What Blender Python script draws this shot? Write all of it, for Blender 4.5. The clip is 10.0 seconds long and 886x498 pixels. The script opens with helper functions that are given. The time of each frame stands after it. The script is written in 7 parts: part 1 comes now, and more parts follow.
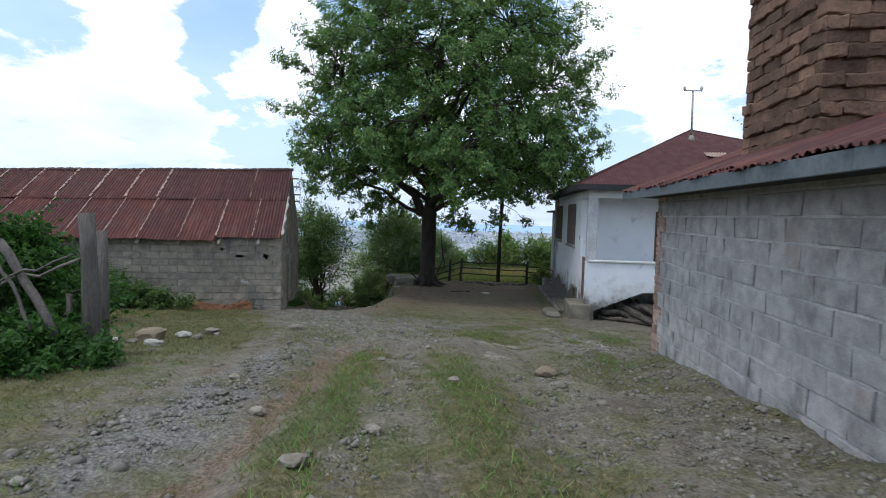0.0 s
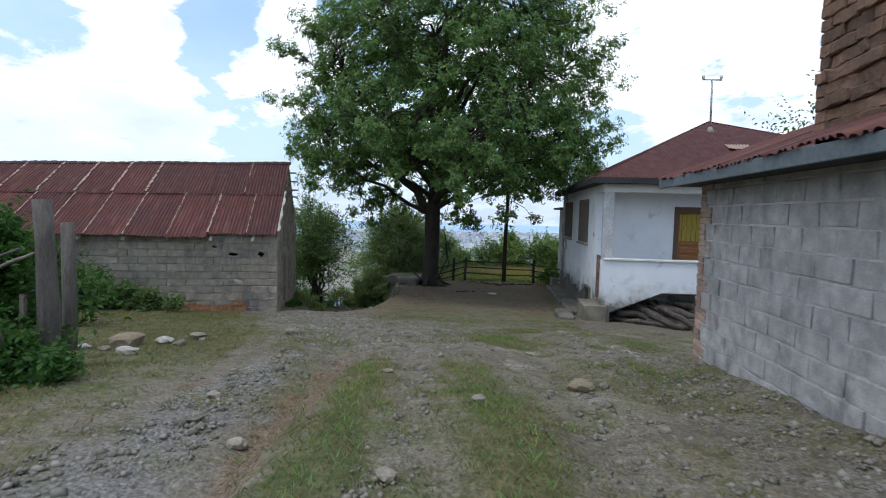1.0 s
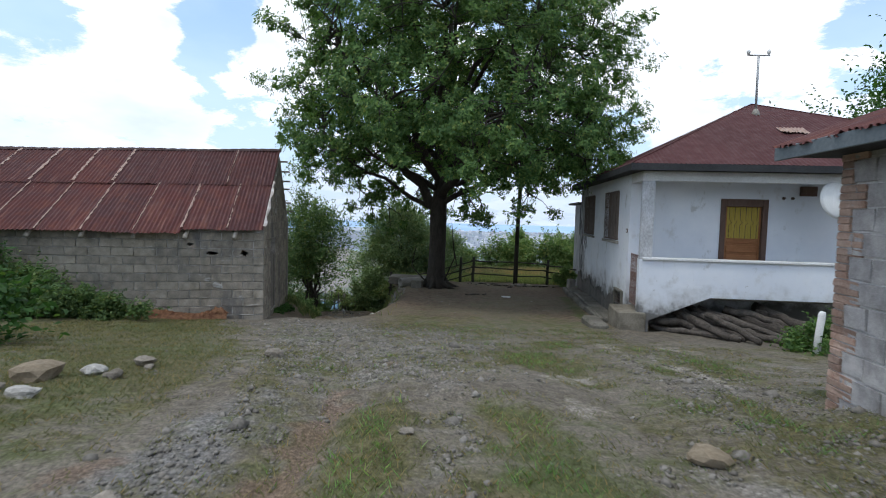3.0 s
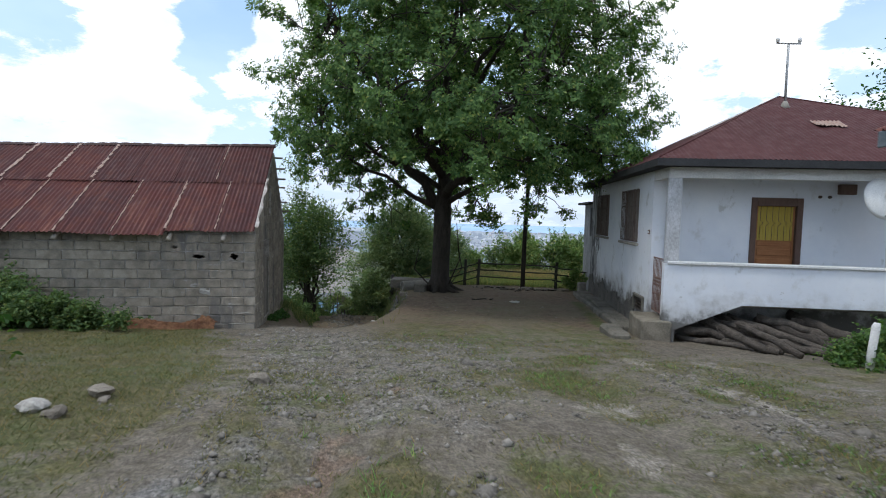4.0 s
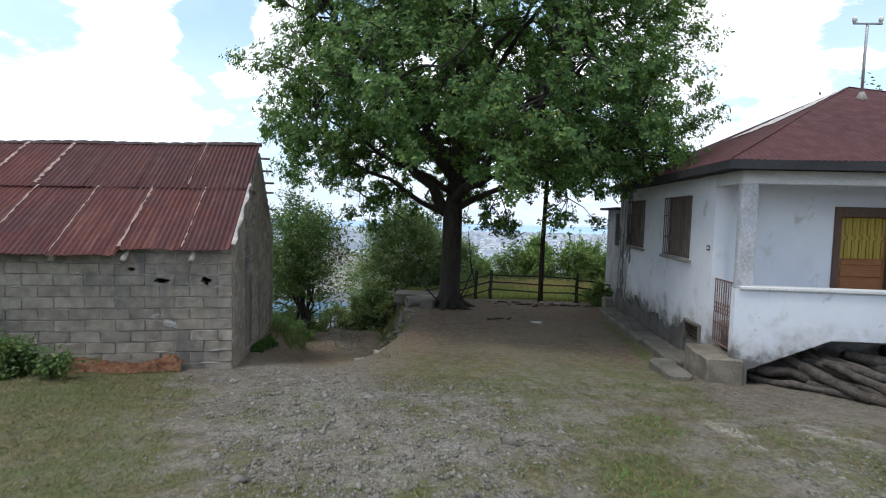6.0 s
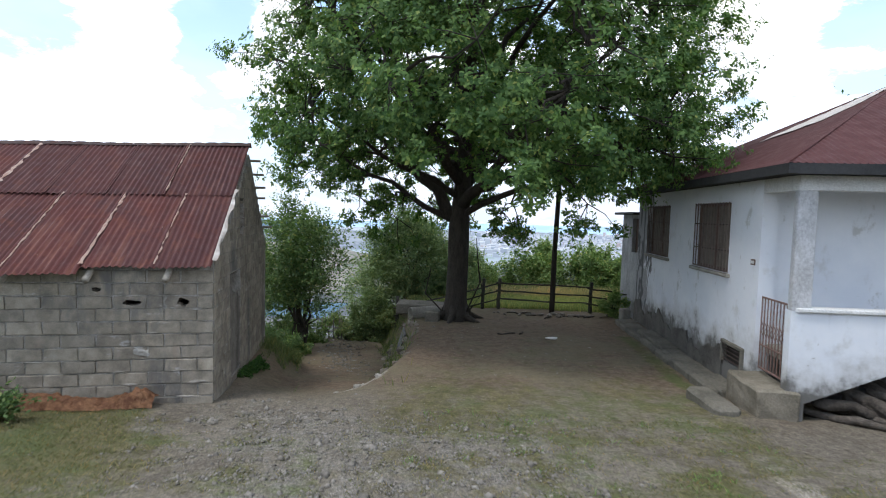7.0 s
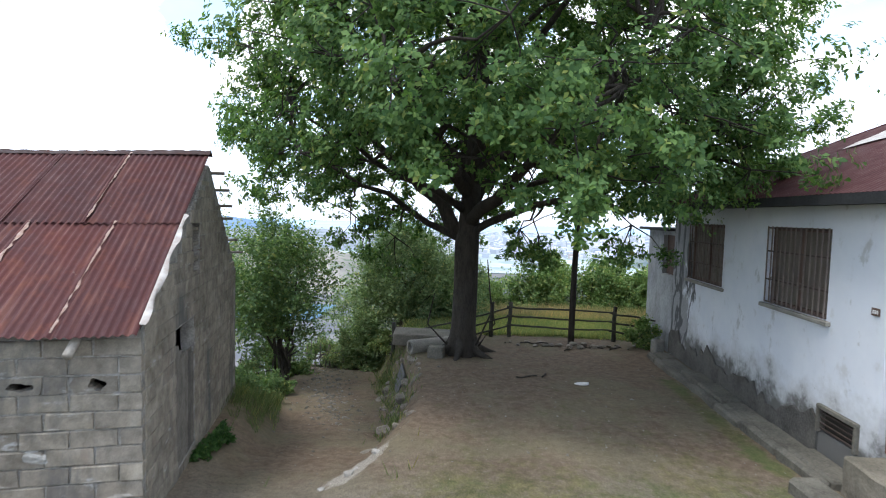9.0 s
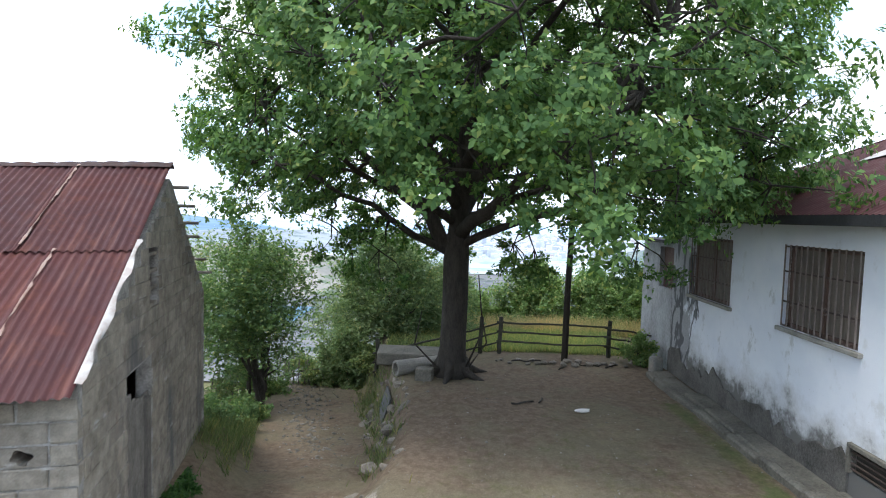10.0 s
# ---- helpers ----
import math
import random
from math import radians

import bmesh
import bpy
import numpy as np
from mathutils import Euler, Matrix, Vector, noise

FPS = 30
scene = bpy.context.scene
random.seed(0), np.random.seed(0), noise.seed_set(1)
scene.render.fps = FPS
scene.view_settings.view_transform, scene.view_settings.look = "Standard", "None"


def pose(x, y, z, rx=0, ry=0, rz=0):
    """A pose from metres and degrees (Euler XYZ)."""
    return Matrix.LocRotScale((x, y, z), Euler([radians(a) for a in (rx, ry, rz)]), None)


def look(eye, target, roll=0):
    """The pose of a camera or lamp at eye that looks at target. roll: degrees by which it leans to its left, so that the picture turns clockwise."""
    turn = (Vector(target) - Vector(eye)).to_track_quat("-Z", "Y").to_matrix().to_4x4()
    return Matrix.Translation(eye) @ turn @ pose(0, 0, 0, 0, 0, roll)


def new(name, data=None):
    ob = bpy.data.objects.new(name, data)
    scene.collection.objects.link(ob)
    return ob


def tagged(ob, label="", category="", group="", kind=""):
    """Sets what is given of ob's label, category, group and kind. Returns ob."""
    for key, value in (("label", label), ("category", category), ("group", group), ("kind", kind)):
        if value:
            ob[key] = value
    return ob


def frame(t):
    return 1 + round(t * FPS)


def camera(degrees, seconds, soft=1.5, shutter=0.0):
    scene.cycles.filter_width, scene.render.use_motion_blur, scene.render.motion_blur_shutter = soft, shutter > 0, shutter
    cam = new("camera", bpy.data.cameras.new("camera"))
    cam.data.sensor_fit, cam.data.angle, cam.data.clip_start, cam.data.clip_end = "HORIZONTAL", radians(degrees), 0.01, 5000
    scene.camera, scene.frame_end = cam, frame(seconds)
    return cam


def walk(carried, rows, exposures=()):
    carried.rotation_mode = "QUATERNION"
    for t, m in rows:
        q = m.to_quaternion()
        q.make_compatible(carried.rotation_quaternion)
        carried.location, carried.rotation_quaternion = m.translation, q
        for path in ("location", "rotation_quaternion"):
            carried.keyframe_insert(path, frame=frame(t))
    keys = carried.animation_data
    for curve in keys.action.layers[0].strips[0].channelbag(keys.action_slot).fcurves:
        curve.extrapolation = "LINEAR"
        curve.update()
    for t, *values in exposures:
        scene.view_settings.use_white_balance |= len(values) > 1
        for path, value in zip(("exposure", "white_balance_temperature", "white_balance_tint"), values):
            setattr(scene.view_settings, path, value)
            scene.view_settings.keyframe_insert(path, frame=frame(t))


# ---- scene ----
cam = camera(78.8, 10.0, soft=1.0, shutter=0.5)
PATH = [
    (0, (1.933, -1.817, 2.189), (1.74, 0.169, 2.062), 1.5),
    (0.5, (1.8, -1.394, 2.118), (1.608, 0.592, 1.991), 1.5),
    (1, (1.664, -0.948, 2.061), (1.473, 1.039, 1.934), 1.5),
    (1.5, (1.537, -0.505, 2.018), (1.348, 1.482, 1.889), 1.5),
    (2, (1.397, -0.027, 1.961), (1.209, 1.96, 1.833), 1.5),
    (2.5, (1.271, 0.453, 1.914), (1.085, 2.441, 1.786), 1.5),
    (4, (0.897, 1.937, 1.881), (0.713, 3.924, 1.754), 1.5),
    (4.5, (0.75, 2.418, 1.922), (0.568, 4.406, 1.796), 1.6),
    (5, (0.636, 2.961, 1.989), (0.452, 4.949, 1.861), 1.5),
    (5.5, (0.485, 3.464, 2.051), (0.305, 5.452, 1.923), 1.5),
    (7, (0.033, 5.157, 2.28), (-0.145, 7.145, 2.151), 1.5),
    (7.5, (-0.119, 5.753, 2.396), (-0.291, 7.741, 2.266), 1.4),
    (8, (-0.282, 6.34, 2.494), (-0.44, 8.33, 2.366), 1.5),
    (8.5, (-0.445, 6.914, 2.589), (-0.593, 8.904, 2.462), 1.6),
    (9, (-0.602, 7.49, 2.701), (-0.74, 9.481, 2.574), 1.5),
    (9.5, (-0.752, 7.997, 2.834), (-0.858, 9.99, 2.712), 1.5),
    (10, (-0.875, 8.384, 2.969), (-0.937, 10.379, 2.846), 1.5),
]
EXPOSURES = [(0.0, 0.07, 6300, 9.0), (4.0, 0.13, 6400, 10.0), (7.0, 0.5, 6500, 11.0), (9.0, 0.97, 6400, 11.0), (10.0, 1.17, 6350, 10.5)]
walk(cam, [(t, look(eye, target, roll)) for t, eye, target, roll in PATH], EXPOSURES)

# ---------------------------------------------------------------- light
SUN_ELEV, SUN_AZ = 68.0, 225.0  # the sun stands high behind the camera's left shoulder, veiled by cloud
world = bpy.data.worlds.new("sky")
scene.world = world
world.use_nodes = True


def sky_world(w):
    nt = w.node_tree
    nt.nodes.clear()
    N, L = nt.nodes.new, nt.links.new
    out, bg = N("ShaderNodeOutputWorld"), N("ShaderNodeBackground")
    sky = N("ShaderNodeTexSky")
    sky.sky_type, sky.sun_disc = "NISHITA", False
    sky.sun_elevation, sky.sun_rotation = radians(SUN_ELEV), radians(SUN_AZ)
    sky.air_density, sky.dust_density, sky.ozone_density = 1.0, 1.2, 1.5
    dim = N("ShaderNodeMix")
    dim.data_type, dim.blend_type = "RGBA", "MULTIPLY"
    dim.inputs[0].default_value = 1.0
    dim.inputs[7].default_value = (0.155, 0.2, 0.215, 1)
    L(sky.outputs[0], dim.inputs[6])
    co, sep = N("ShaderNodeTexCoord"), N("ShaderNodeSeparateXYZ")
    L(co.outputs["Generated"], sep.inputs[0])
    up = N("ShaderNodeMath")
    up.operation, up.inputs[1].default_value = "ADD", 0.28
    L(sep.outputs[2], up.inputs[0])
    flat = N("ShaderNodeVectorMath")
    flat.operation = "DIVIDE"
    L(co.outputs["Generated"], flat.inputs[0])
    comb = N("ShaderNodeCombineXYZ")
    L(up.outputs[0], comb.inputs[0]), L(up.outputs[0], comb.inputs[1]), L(up.outputs[0], comb.inputs[2])
    L(comb.outputs[0], flat.inputs[1])
    shift = N("ShaderNodeMapping")
    shift.inputs["Location"].default_value = CLOUD_SHIFT
    L(flat.outputs[0], shift.inputs[0])
    big = N("ShaderNodeTexNoise")
    big.inputs["Scale"].default_value, big.inputs["Detail"].default_value, big.inputs["Roughness"].default_value = 4.2, 10, 0.64
    big.inputs["Distortion"].default_value = 0.25
    L(shift.outputs[0], big.inputs["Vector"])
    cover = N("ShaderNodeMapRange")
    cover.interpolation_type = "SMOOTHSTEP"
    cover.inputs["From Min"].default_value, cover.inputs["From Max"].default_value = CLOUD_FROM, CLOUD_FROM + 0.2
    cover.inputs["To Min"].default_value = 0.22
    # heaped clouds stand where CLOUDY says, with rifts of blue between them
    wide = N("ShaderNodeMapRange")
    wide.inputs["From Min"].default_value, wide.inputs["From Max"].default_value = 0.25, 0.75
    L(big.outputs[0], wide.inputs["Value"])
    rift = wide.outputs[0]
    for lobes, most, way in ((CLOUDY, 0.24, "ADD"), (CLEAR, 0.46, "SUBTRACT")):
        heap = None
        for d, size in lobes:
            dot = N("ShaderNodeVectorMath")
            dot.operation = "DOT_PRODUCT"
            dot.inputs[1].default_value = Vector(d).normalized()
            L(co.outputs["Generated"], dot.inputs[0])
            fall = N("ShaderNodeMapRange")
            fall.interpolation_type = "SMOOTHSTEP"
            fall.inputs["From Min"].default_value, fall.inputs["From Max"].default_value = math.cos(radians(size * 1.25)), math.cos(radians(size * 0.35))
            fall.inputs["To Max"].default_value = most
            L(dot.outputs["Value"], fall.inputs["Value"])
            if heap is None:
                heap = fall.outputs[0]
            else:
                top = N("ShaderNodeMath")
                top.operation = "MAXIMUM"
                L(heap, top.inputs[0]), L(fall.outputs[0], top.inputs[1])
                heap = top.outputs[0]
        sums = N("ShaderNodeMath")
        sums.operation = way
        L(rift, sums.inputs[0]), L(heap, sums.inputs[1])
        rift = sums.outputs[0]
    L(rift, cover.inputs["Value"])
    soft = N("ShaderNodeTexNoise")
    soft.inputs["Scale"].default_value, soft.inputs["Detail"].default_value = 2.6, 5
    L(shift.outputs[0], soft.inputs["Vector"])
    tone = N("ShaderNodeValToRGB")
    tone.color_ramp.elements[0].position, tone.color_ramp.elements[0].color = 0.3, (0.95, 1.02, 1.12, 1)
    tone.color_ramp.elements[1].position, tone.color_ramp.elements[1].color = 0.62, (1.5, 1.5, 1.52, 1)
    L(soft.outputs[0], tone.inputs[0])
    clouds = N("ShaderNodeMix")
    clouds.data_type = "RGBA"
    L(cover.outputs[0], clouds.inputs[0]), L(dim.outputs[2], clouds.inputs[6]), L(tone.outputs[0], clouds.inputs[7])
    low = N("ShaderNodeMapRange")  # pale summer haze along the horizon
    low.inputs["From Min"].default_value, low.inputs["From Max"].default_value = 0.02, 0.34
    low.inputs["To Min"].default_value, low.inputs["To Max"].default_value = 0.85, 0.0
    L(sep.outputs[2], low.inputs["Value"])
    veil = N("ShaderNodeMix")
    veil.data_type = "RGBA"
    veil.inputs[7].default_value = (0.66, 0.79, 1.0, 1)
    L(low.outputs[0], veil.inputs[0]), L(clouds.outputs[2], veil.inputs[6])
    L(veil.outputs[2], bg.inputs[0])
    bg.inputs[1].default_value = SKY_STRENGTH
    L(bg.outputs[0], out.inputs[0])


CLOUDY = (((-0.555, 0.782, 0.284), 6.4), ((-0.598, 0.778, 0.191), 6.2), ((-0.531, 0.827, 0.186), 4.8), ((-0.501, 0.857, 0.124), 5.0), ((-0.65, 0.751, 0.118), 4.8), ((-0.678, 0.715, 0.168), 4.5), ((-0.636, 0.766, 0.092), 4.5),
          ((-0.343, 0.892, 0.294), 4.8), ((-0.424, 0.877, 0.225), 4.2), ((-0.377, 0.907, 0.186), 3.4), ((0.243, 0.927, 0.285), 9.0), ((0.394, 0.874, 0.285), 9.5), ((0.336, 0.923, 0.185), 7.8), ((0.463, 0.86, 0.214), 6.7))
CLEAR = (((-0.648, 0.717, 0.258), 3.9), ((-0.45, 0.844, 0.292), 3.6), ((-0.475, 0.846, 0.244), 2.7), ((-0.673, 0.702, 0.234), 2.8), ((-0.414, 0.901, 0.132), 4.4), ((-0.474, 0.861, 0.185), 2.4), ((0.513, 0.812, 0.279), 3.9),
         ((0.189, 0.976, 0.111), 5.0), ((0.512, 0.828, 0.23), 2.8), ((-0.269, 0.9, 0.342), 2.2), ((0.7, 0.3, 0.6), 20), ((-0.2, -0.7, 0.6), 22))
CLOUD_SHIFT, CLOUD_FROM, SKY_STRENGTH = (3.1, 0.6, 0.0), 0.36, 1.0
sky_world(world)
sun = new("sun", bpy.data.lights.new("sun", "SUN"))
sun.data.energy, sun.data.angle, sun.data.color = 1.3, radians(12), (1.0, 0.97, 0.92)
sun_from = Vector((math.sin(radians(SUN_AZ)) * math.cos(radians(SUN_ELEV)), math.cos(radians(SUN_AZ)) * math.cos(radians(SUN_ELEV)), math.sin(radians(SUN_ELEV))))
sun.matrix_world = look(sun_from * 60, (0, 0, 0))

# ---------------------------------------------------------------- materials
rng = np.random.default_rng(7)


class Mat:
    """A small builder of node materials; textures lie in world space unless told otherwise."""

    def __init__(self, name, rough=0.85, metal=0.0, spec=0.3):
        self.m = bpy.data.materials.new(name)
        self.m.use_nodes = True
        self.nt = self.m.node_tree
        self.bsdf = self.nt.nodes["Principled BSDF"]
        self.bsdf.inputs["Roughness"].default_value = rough
        self.bsdf.inputs["Metallic"].default_value = metal
        self.bsdf.inputs["Specular IOR Level"].default_value = spec
        self.geo = self.node("ShaderNodeNewGeometry")
        self.pos = self.geo.outputs["Position"]

    def node(self, kind):
        return self.nt.nodes.new(kind)

    def link(self, a, b):
        self.nt.links.new(a, b)

    def noise(self, scale, detail=5, rough=0.6, stretch=None, distort=0.0):
        n = self.node("ShaderNodeTexNoise")
        n.inputs["Scale"].default_value, n.inputs["Detail"].default_value = scale, detail
        n.inputs["Roughness"].default_value, n.inputs["Distortion"].default_value = rough, distort
        src = self.pos
        if stretch:
            mp = self.node("ShaderNodeMapping")
            mp.inputs["Scale"].default_value = stretch
            self.link(src, mp.inputs[0])
            src = mp.outputs[0]
        self.link(src, n.inputs["Vector"])
        return n.outputs[0]

    def ramp(self, fac, *stops):
        r = self.node("ShaderNodeValToRGB")
        el = r.color_ramp.elements
        while len(el) < len(stops):
            el.new(0.5)
        for e, (p, c) in zip(el, stops):
            e.position, e.color = p, (*c, 1) if len(c) == 3 else c
        self.link(fac, r.inputs[0])
        return r.outputs[0]

    def span(self, fac, a, b, lo=0.0, hi=1.0):
        r = self.node("ShaderNodeMapRange")
        r.interpolation_type = "SMOOTHSTEP"
        for k, v in (("From Min", a), ("From Max", b), ("To Min", lo), ("To Max", hi)):
            r.inputs[k].default_value = v
        self.link(fac, r.inputs["Value"])
        return r.outputs[0]

    def mix(self, fac, a, b, mode="MIX"):
        x = self.node("ShaderNodeMix")
        x.data_type, x.blend_type = "RGBA", mode
        for sock, v in ((x.inputs[0], fac), (x.inputs[6], a), (x.inputs[7], b)):
            if isinstance(v, (int, float)):
                sock.default_value = v
            elif isinstance(v, tuple):
                sock.default_value = (*v, 1)
            else:
                self.link(v, sock)
        return x.outputs[2]

    def math(self, op, a, b):
        x = self.node("ShaderNodeMath")
        x.operation = op
        for sock, v in ((x.inputs[0], a), (x.inputs[1], b)):
            if isinstance(v, (int, float)):
                sock.default_value = v
            else:
                self.link(v, sock)
        return x.outputs[0]

    def random(self):
        return self.node("ShaderNodeObjectInfo").outputs["Random"]

    def attr(self, name):
        a = self.node("ShaderNodeAttribute")
        a.attribute_name = name
        return a.outputs["Color"]

    def color(self, c):
        if isinstance(c, tuple):
            self.bsdf.inputs["Base Color"].default_value = (*c, 1)
        else:
            self.link(c, self.bsdf.inputs["Base Color"])
        return self

    def rough(self, r):
        self.link(r, self.bsdf.inputs["Roughness"])
        return self

    def bump(self, height, strength=0.4, dist=0.02):
        b = self.node("ShaderNodeBump")
        b.inputs["Strength"].default_value, b.inputs["Distance"].default_value = strength, dist
        self.link(height, b.inputs["Height"])
        self.link(b.outputs[0], self.bsdf.inputs["Normal"])
        return self


def simple(name, a, b, scale, rough=0.85, bump=0.3, fine=60, dist=0.01, metal=0.0, vary=0.0, stretch=None, spec=0.3):
    """Two tones mottled at two scales, with fine relief; vary: how far single pieces differ."""
    k = Mat(name, rough, metal, spec)
    big, small = k.noise(scale, 5, 0.6, stretch), k.noise(fine, 4, 0.65, stretch)
    c = k.mix(k.span(big, 0.3, 0.7), a, b)
    c = k.mix(0.45, c, k.ramp(small, (0.25, tuple(v * 0.6 for v in a)), (0.75, tuple(min(1, v * 1.25) for v in b))))
    if vary:
        c = k.mix(1.0, c, k.ramp(k.random(), (0, (1 - vary,) * 3), (1, (1 + vary * 0.6,) * 3)), "MULTIPLY")
    k.color(c)
    k.bump(small, bump, dist)
    return k.m


def block_material(name, a, b, stain, blotch=0.0, vary=0.1):
    k = Mat(name, 0.92, spec=0.2)
    big, mid, small = k.noise(0.9, 4), k.noise(6, 5), k.noise(70, 5, 0.75)
    c = k.mix(k.span(big, 0.35, 0.65), a, b)
    c = k.mix(k.span(k.noise(1.7, 6, 0.65, (1, 1, 0.5)), 0.52, 0.72, 0, 0.75), c, stain)
    c = k.mix(0.55, c, k.ramp(mid, (0.3, tuple(v * 0.55 for v in a)), (0.7, tuple(v * 1.2 for v in b))))
    c = k.mix(0.5, c, k.mix(1.0, c, k.ramp(small, (0.3, (0.55,) * 3), (0.65, (1.2,) * 3)), "MULTIPLY"))
    c = k.mix(1.0, c, k.ramp(k.random(), (0, (0.98 - 1.4 * vary,) * 3), (1, (1 + vary, 1 + vary, 1 + vary * 0.8))), "MULTIPLY")
    if blotch:
        # damp runs, rusty washes and pale smears of mortar
        c = k.mix(k.span(k.noise(1.1, 6, 0.7, (1, 1, 0.35)), 0.5, 0.66, 0, blotch), c, (0.11, 0.108, 0.105))
        c = k.mix(k.span(k.noise(2.3, 5, 0.6, (1, 1, 0.5)), 0.62, 0.75, 0, blotch * 0.6), c, (0.3, 0.235, 0.19))
        c = k.mix(k.span(k.noise(5.5, 6, 0.7, (0.4, 0.4, 1)), 0.6, 0.72, 0, blotch * 0.7), c, (0.5, 0.5, 0.49))
    k.color(c)
    k.bump(k.math("ADD", small, k.math("MULTIPLY", mid, 1.2)), 0.6, 0.012)
    return k.m


M_BLOCK = block_material("concrete block", (0.21, 0.183, 0.148), (0.36, 0.32, 0.266), (0.125, 0.107, 0.086), 0.9, 0.12)
M_BLOCK_PALE = block_material("grey concrete block", (0.33, 0.316, 0.318), (0.47, 0.455, 0.455), (0.17, 0.16, 0.15), 0.85, 0.05)
M_MORTAR = simple("old mortar", (0.09, 0.084, 0.075), (0.4, 0.38, 0.35), 5, bump=0.8, fine=45, dist=0.015)
M_MORTAR_PALE = simple("pale mortar", (0.3, 0.3, 0.3), (0.62, 0.61, 0.6), 2.2, bump=0.6, fine=45, dist=0.015)
M_MORTAR_LIGHT = simple("wiped pale mortar", (0.19, 0.175, 0.15), (0.36, 0.335, 0.3), 6, bump=0.7, fine=45, dist=0.015)
M_BRICK = simple("old red brick", (0.29, 0.165, 0.12), (0.44, 0.33, 0.27), 5, bump=0.6, fine=38, dist=0.015, vary=0.35)
M_BRICK_SOOT = simple("sooty brown brick", (0.095, 0.06, 0.044), (0.235, 0.14, 0.095), 4, bump=0.8, fine=30, dist=0.02, vary=0.45)


def tin(name, a, b, rust, pale=0.0, streak=0.0):
    k = Mat(name, 0.7, 0.0, 0.2)
    big, mid, small = k.noise(0.8, 5, 0.6), k.noise(4.5, 6, 0.65), k.noise(40, 5, 0.7)
    c = k.mix(k.span(big, 0.35, 0.65), a, b)
    c = k.mix(k.span(mid, 0.5, 0.72, 0, 0.8), c, rust)
    c = k.mix(0.35, c, k.ramp(small, (0.3, tuple(v * 0.5 for v in a)), (0.7, tuple(v * 1.4 for v in b))))
    # rust and chalky paint run down the slope in streaks
    info, co, move = k.node("ShaderNodeObjectInfo"), k.node("ShaderNodeTexCoord"), k.node("ShaderNodeVectorMath")
    move.operation = "MULTIPLY_ADD"
    move.inputs[1].default_value = (9, 0.8, 0.8)
    k.link(co.outputs["Object"], move.inputs[0])
    off = k.node("ShaderNodeCombineXYZ")
    for n in range(3):
        k.link(k.math("MULTIPLY", info.outputs["Random"], 37.0 + 11 * n), off.inputs[n])
    k.link(off.outputs[0], move.inputs[2])
    runs = k.node("ShaderNodeTexNoise")
    runs.inputs["Scale"].default_value, runs.inputs["Detail"].default_value, runs.inputs["Roughness"].default_value = 1.0, 6, 0.65
    k.link(move.outputs[0], runs.inputs["Vector"])
    c = k.mix(k.span(runs.outputs[0], 0.5, 0.68, 0, streak), c, tuple(v * 1.25 + 0.02 for v in rust))
    c = k.mix(k.span(runs.outputs[0], 0.46, 0.32, 0, streak * 0.8), c, tuple(v * 0.62 for v in b))
    c = k.mix(k.span(k.noise(9, 6, 0.7, (1, 1, 0.6)), 0.66, 0.74, 0, pale), c, (0.42, 0.34, 0.3))
    c = k.mix(1.0, c, k.ramp(k.random(), (0, (0.8, 0.82, 0.86)), (1, (1.12, 1.08, 1.05))), "MULTIPLY")
    k.color(c)
    k.rough(k.span(mid, 0.3, 0.7, 0.6, 0.88))
    k.bump(small, 0.25, 0.006)
    return k.m


M_TIN_RED = tin("rusty red corrugated tin", (0.094, 0.028, 0.024), (0.065, 0.028, 0.029), (0.15, 0.06, 0.04), 0.4, 0.38)
M_TIN_DULL = tin("dull maroon corrugated tin", (0.082, 0.027, 0.025), (0.063, 0.029, 0.03), (0.12, 0.048, 0.034), 0.25, 0.3)
M_RIDGE = tin("dark wavy ridge tin", (0.03, 0.02, 0.02), (0.045, 0.027, 0.025), (0.07, 0.03, 0.022))
M_TIN_HOUSE = tin("dark red painted tin", (0.062, 0.022, 0.022), (0.076, 0.027, 0.027), (0.062, 0.029, 0.029), 0.1)
M_TIN_EDGE = simple("bare worn tin edge", (0.4, 0.33, 0.29), (0.25, 0.14, 0.105), 12, 0.7, 0.3, 60)
M_TIN_PALE = simple("bare zinc-grey tin", (0.56, 0.55, 0.53), (0.3, 0.25, 0.22), 9, 0.5, 0.2, 50)


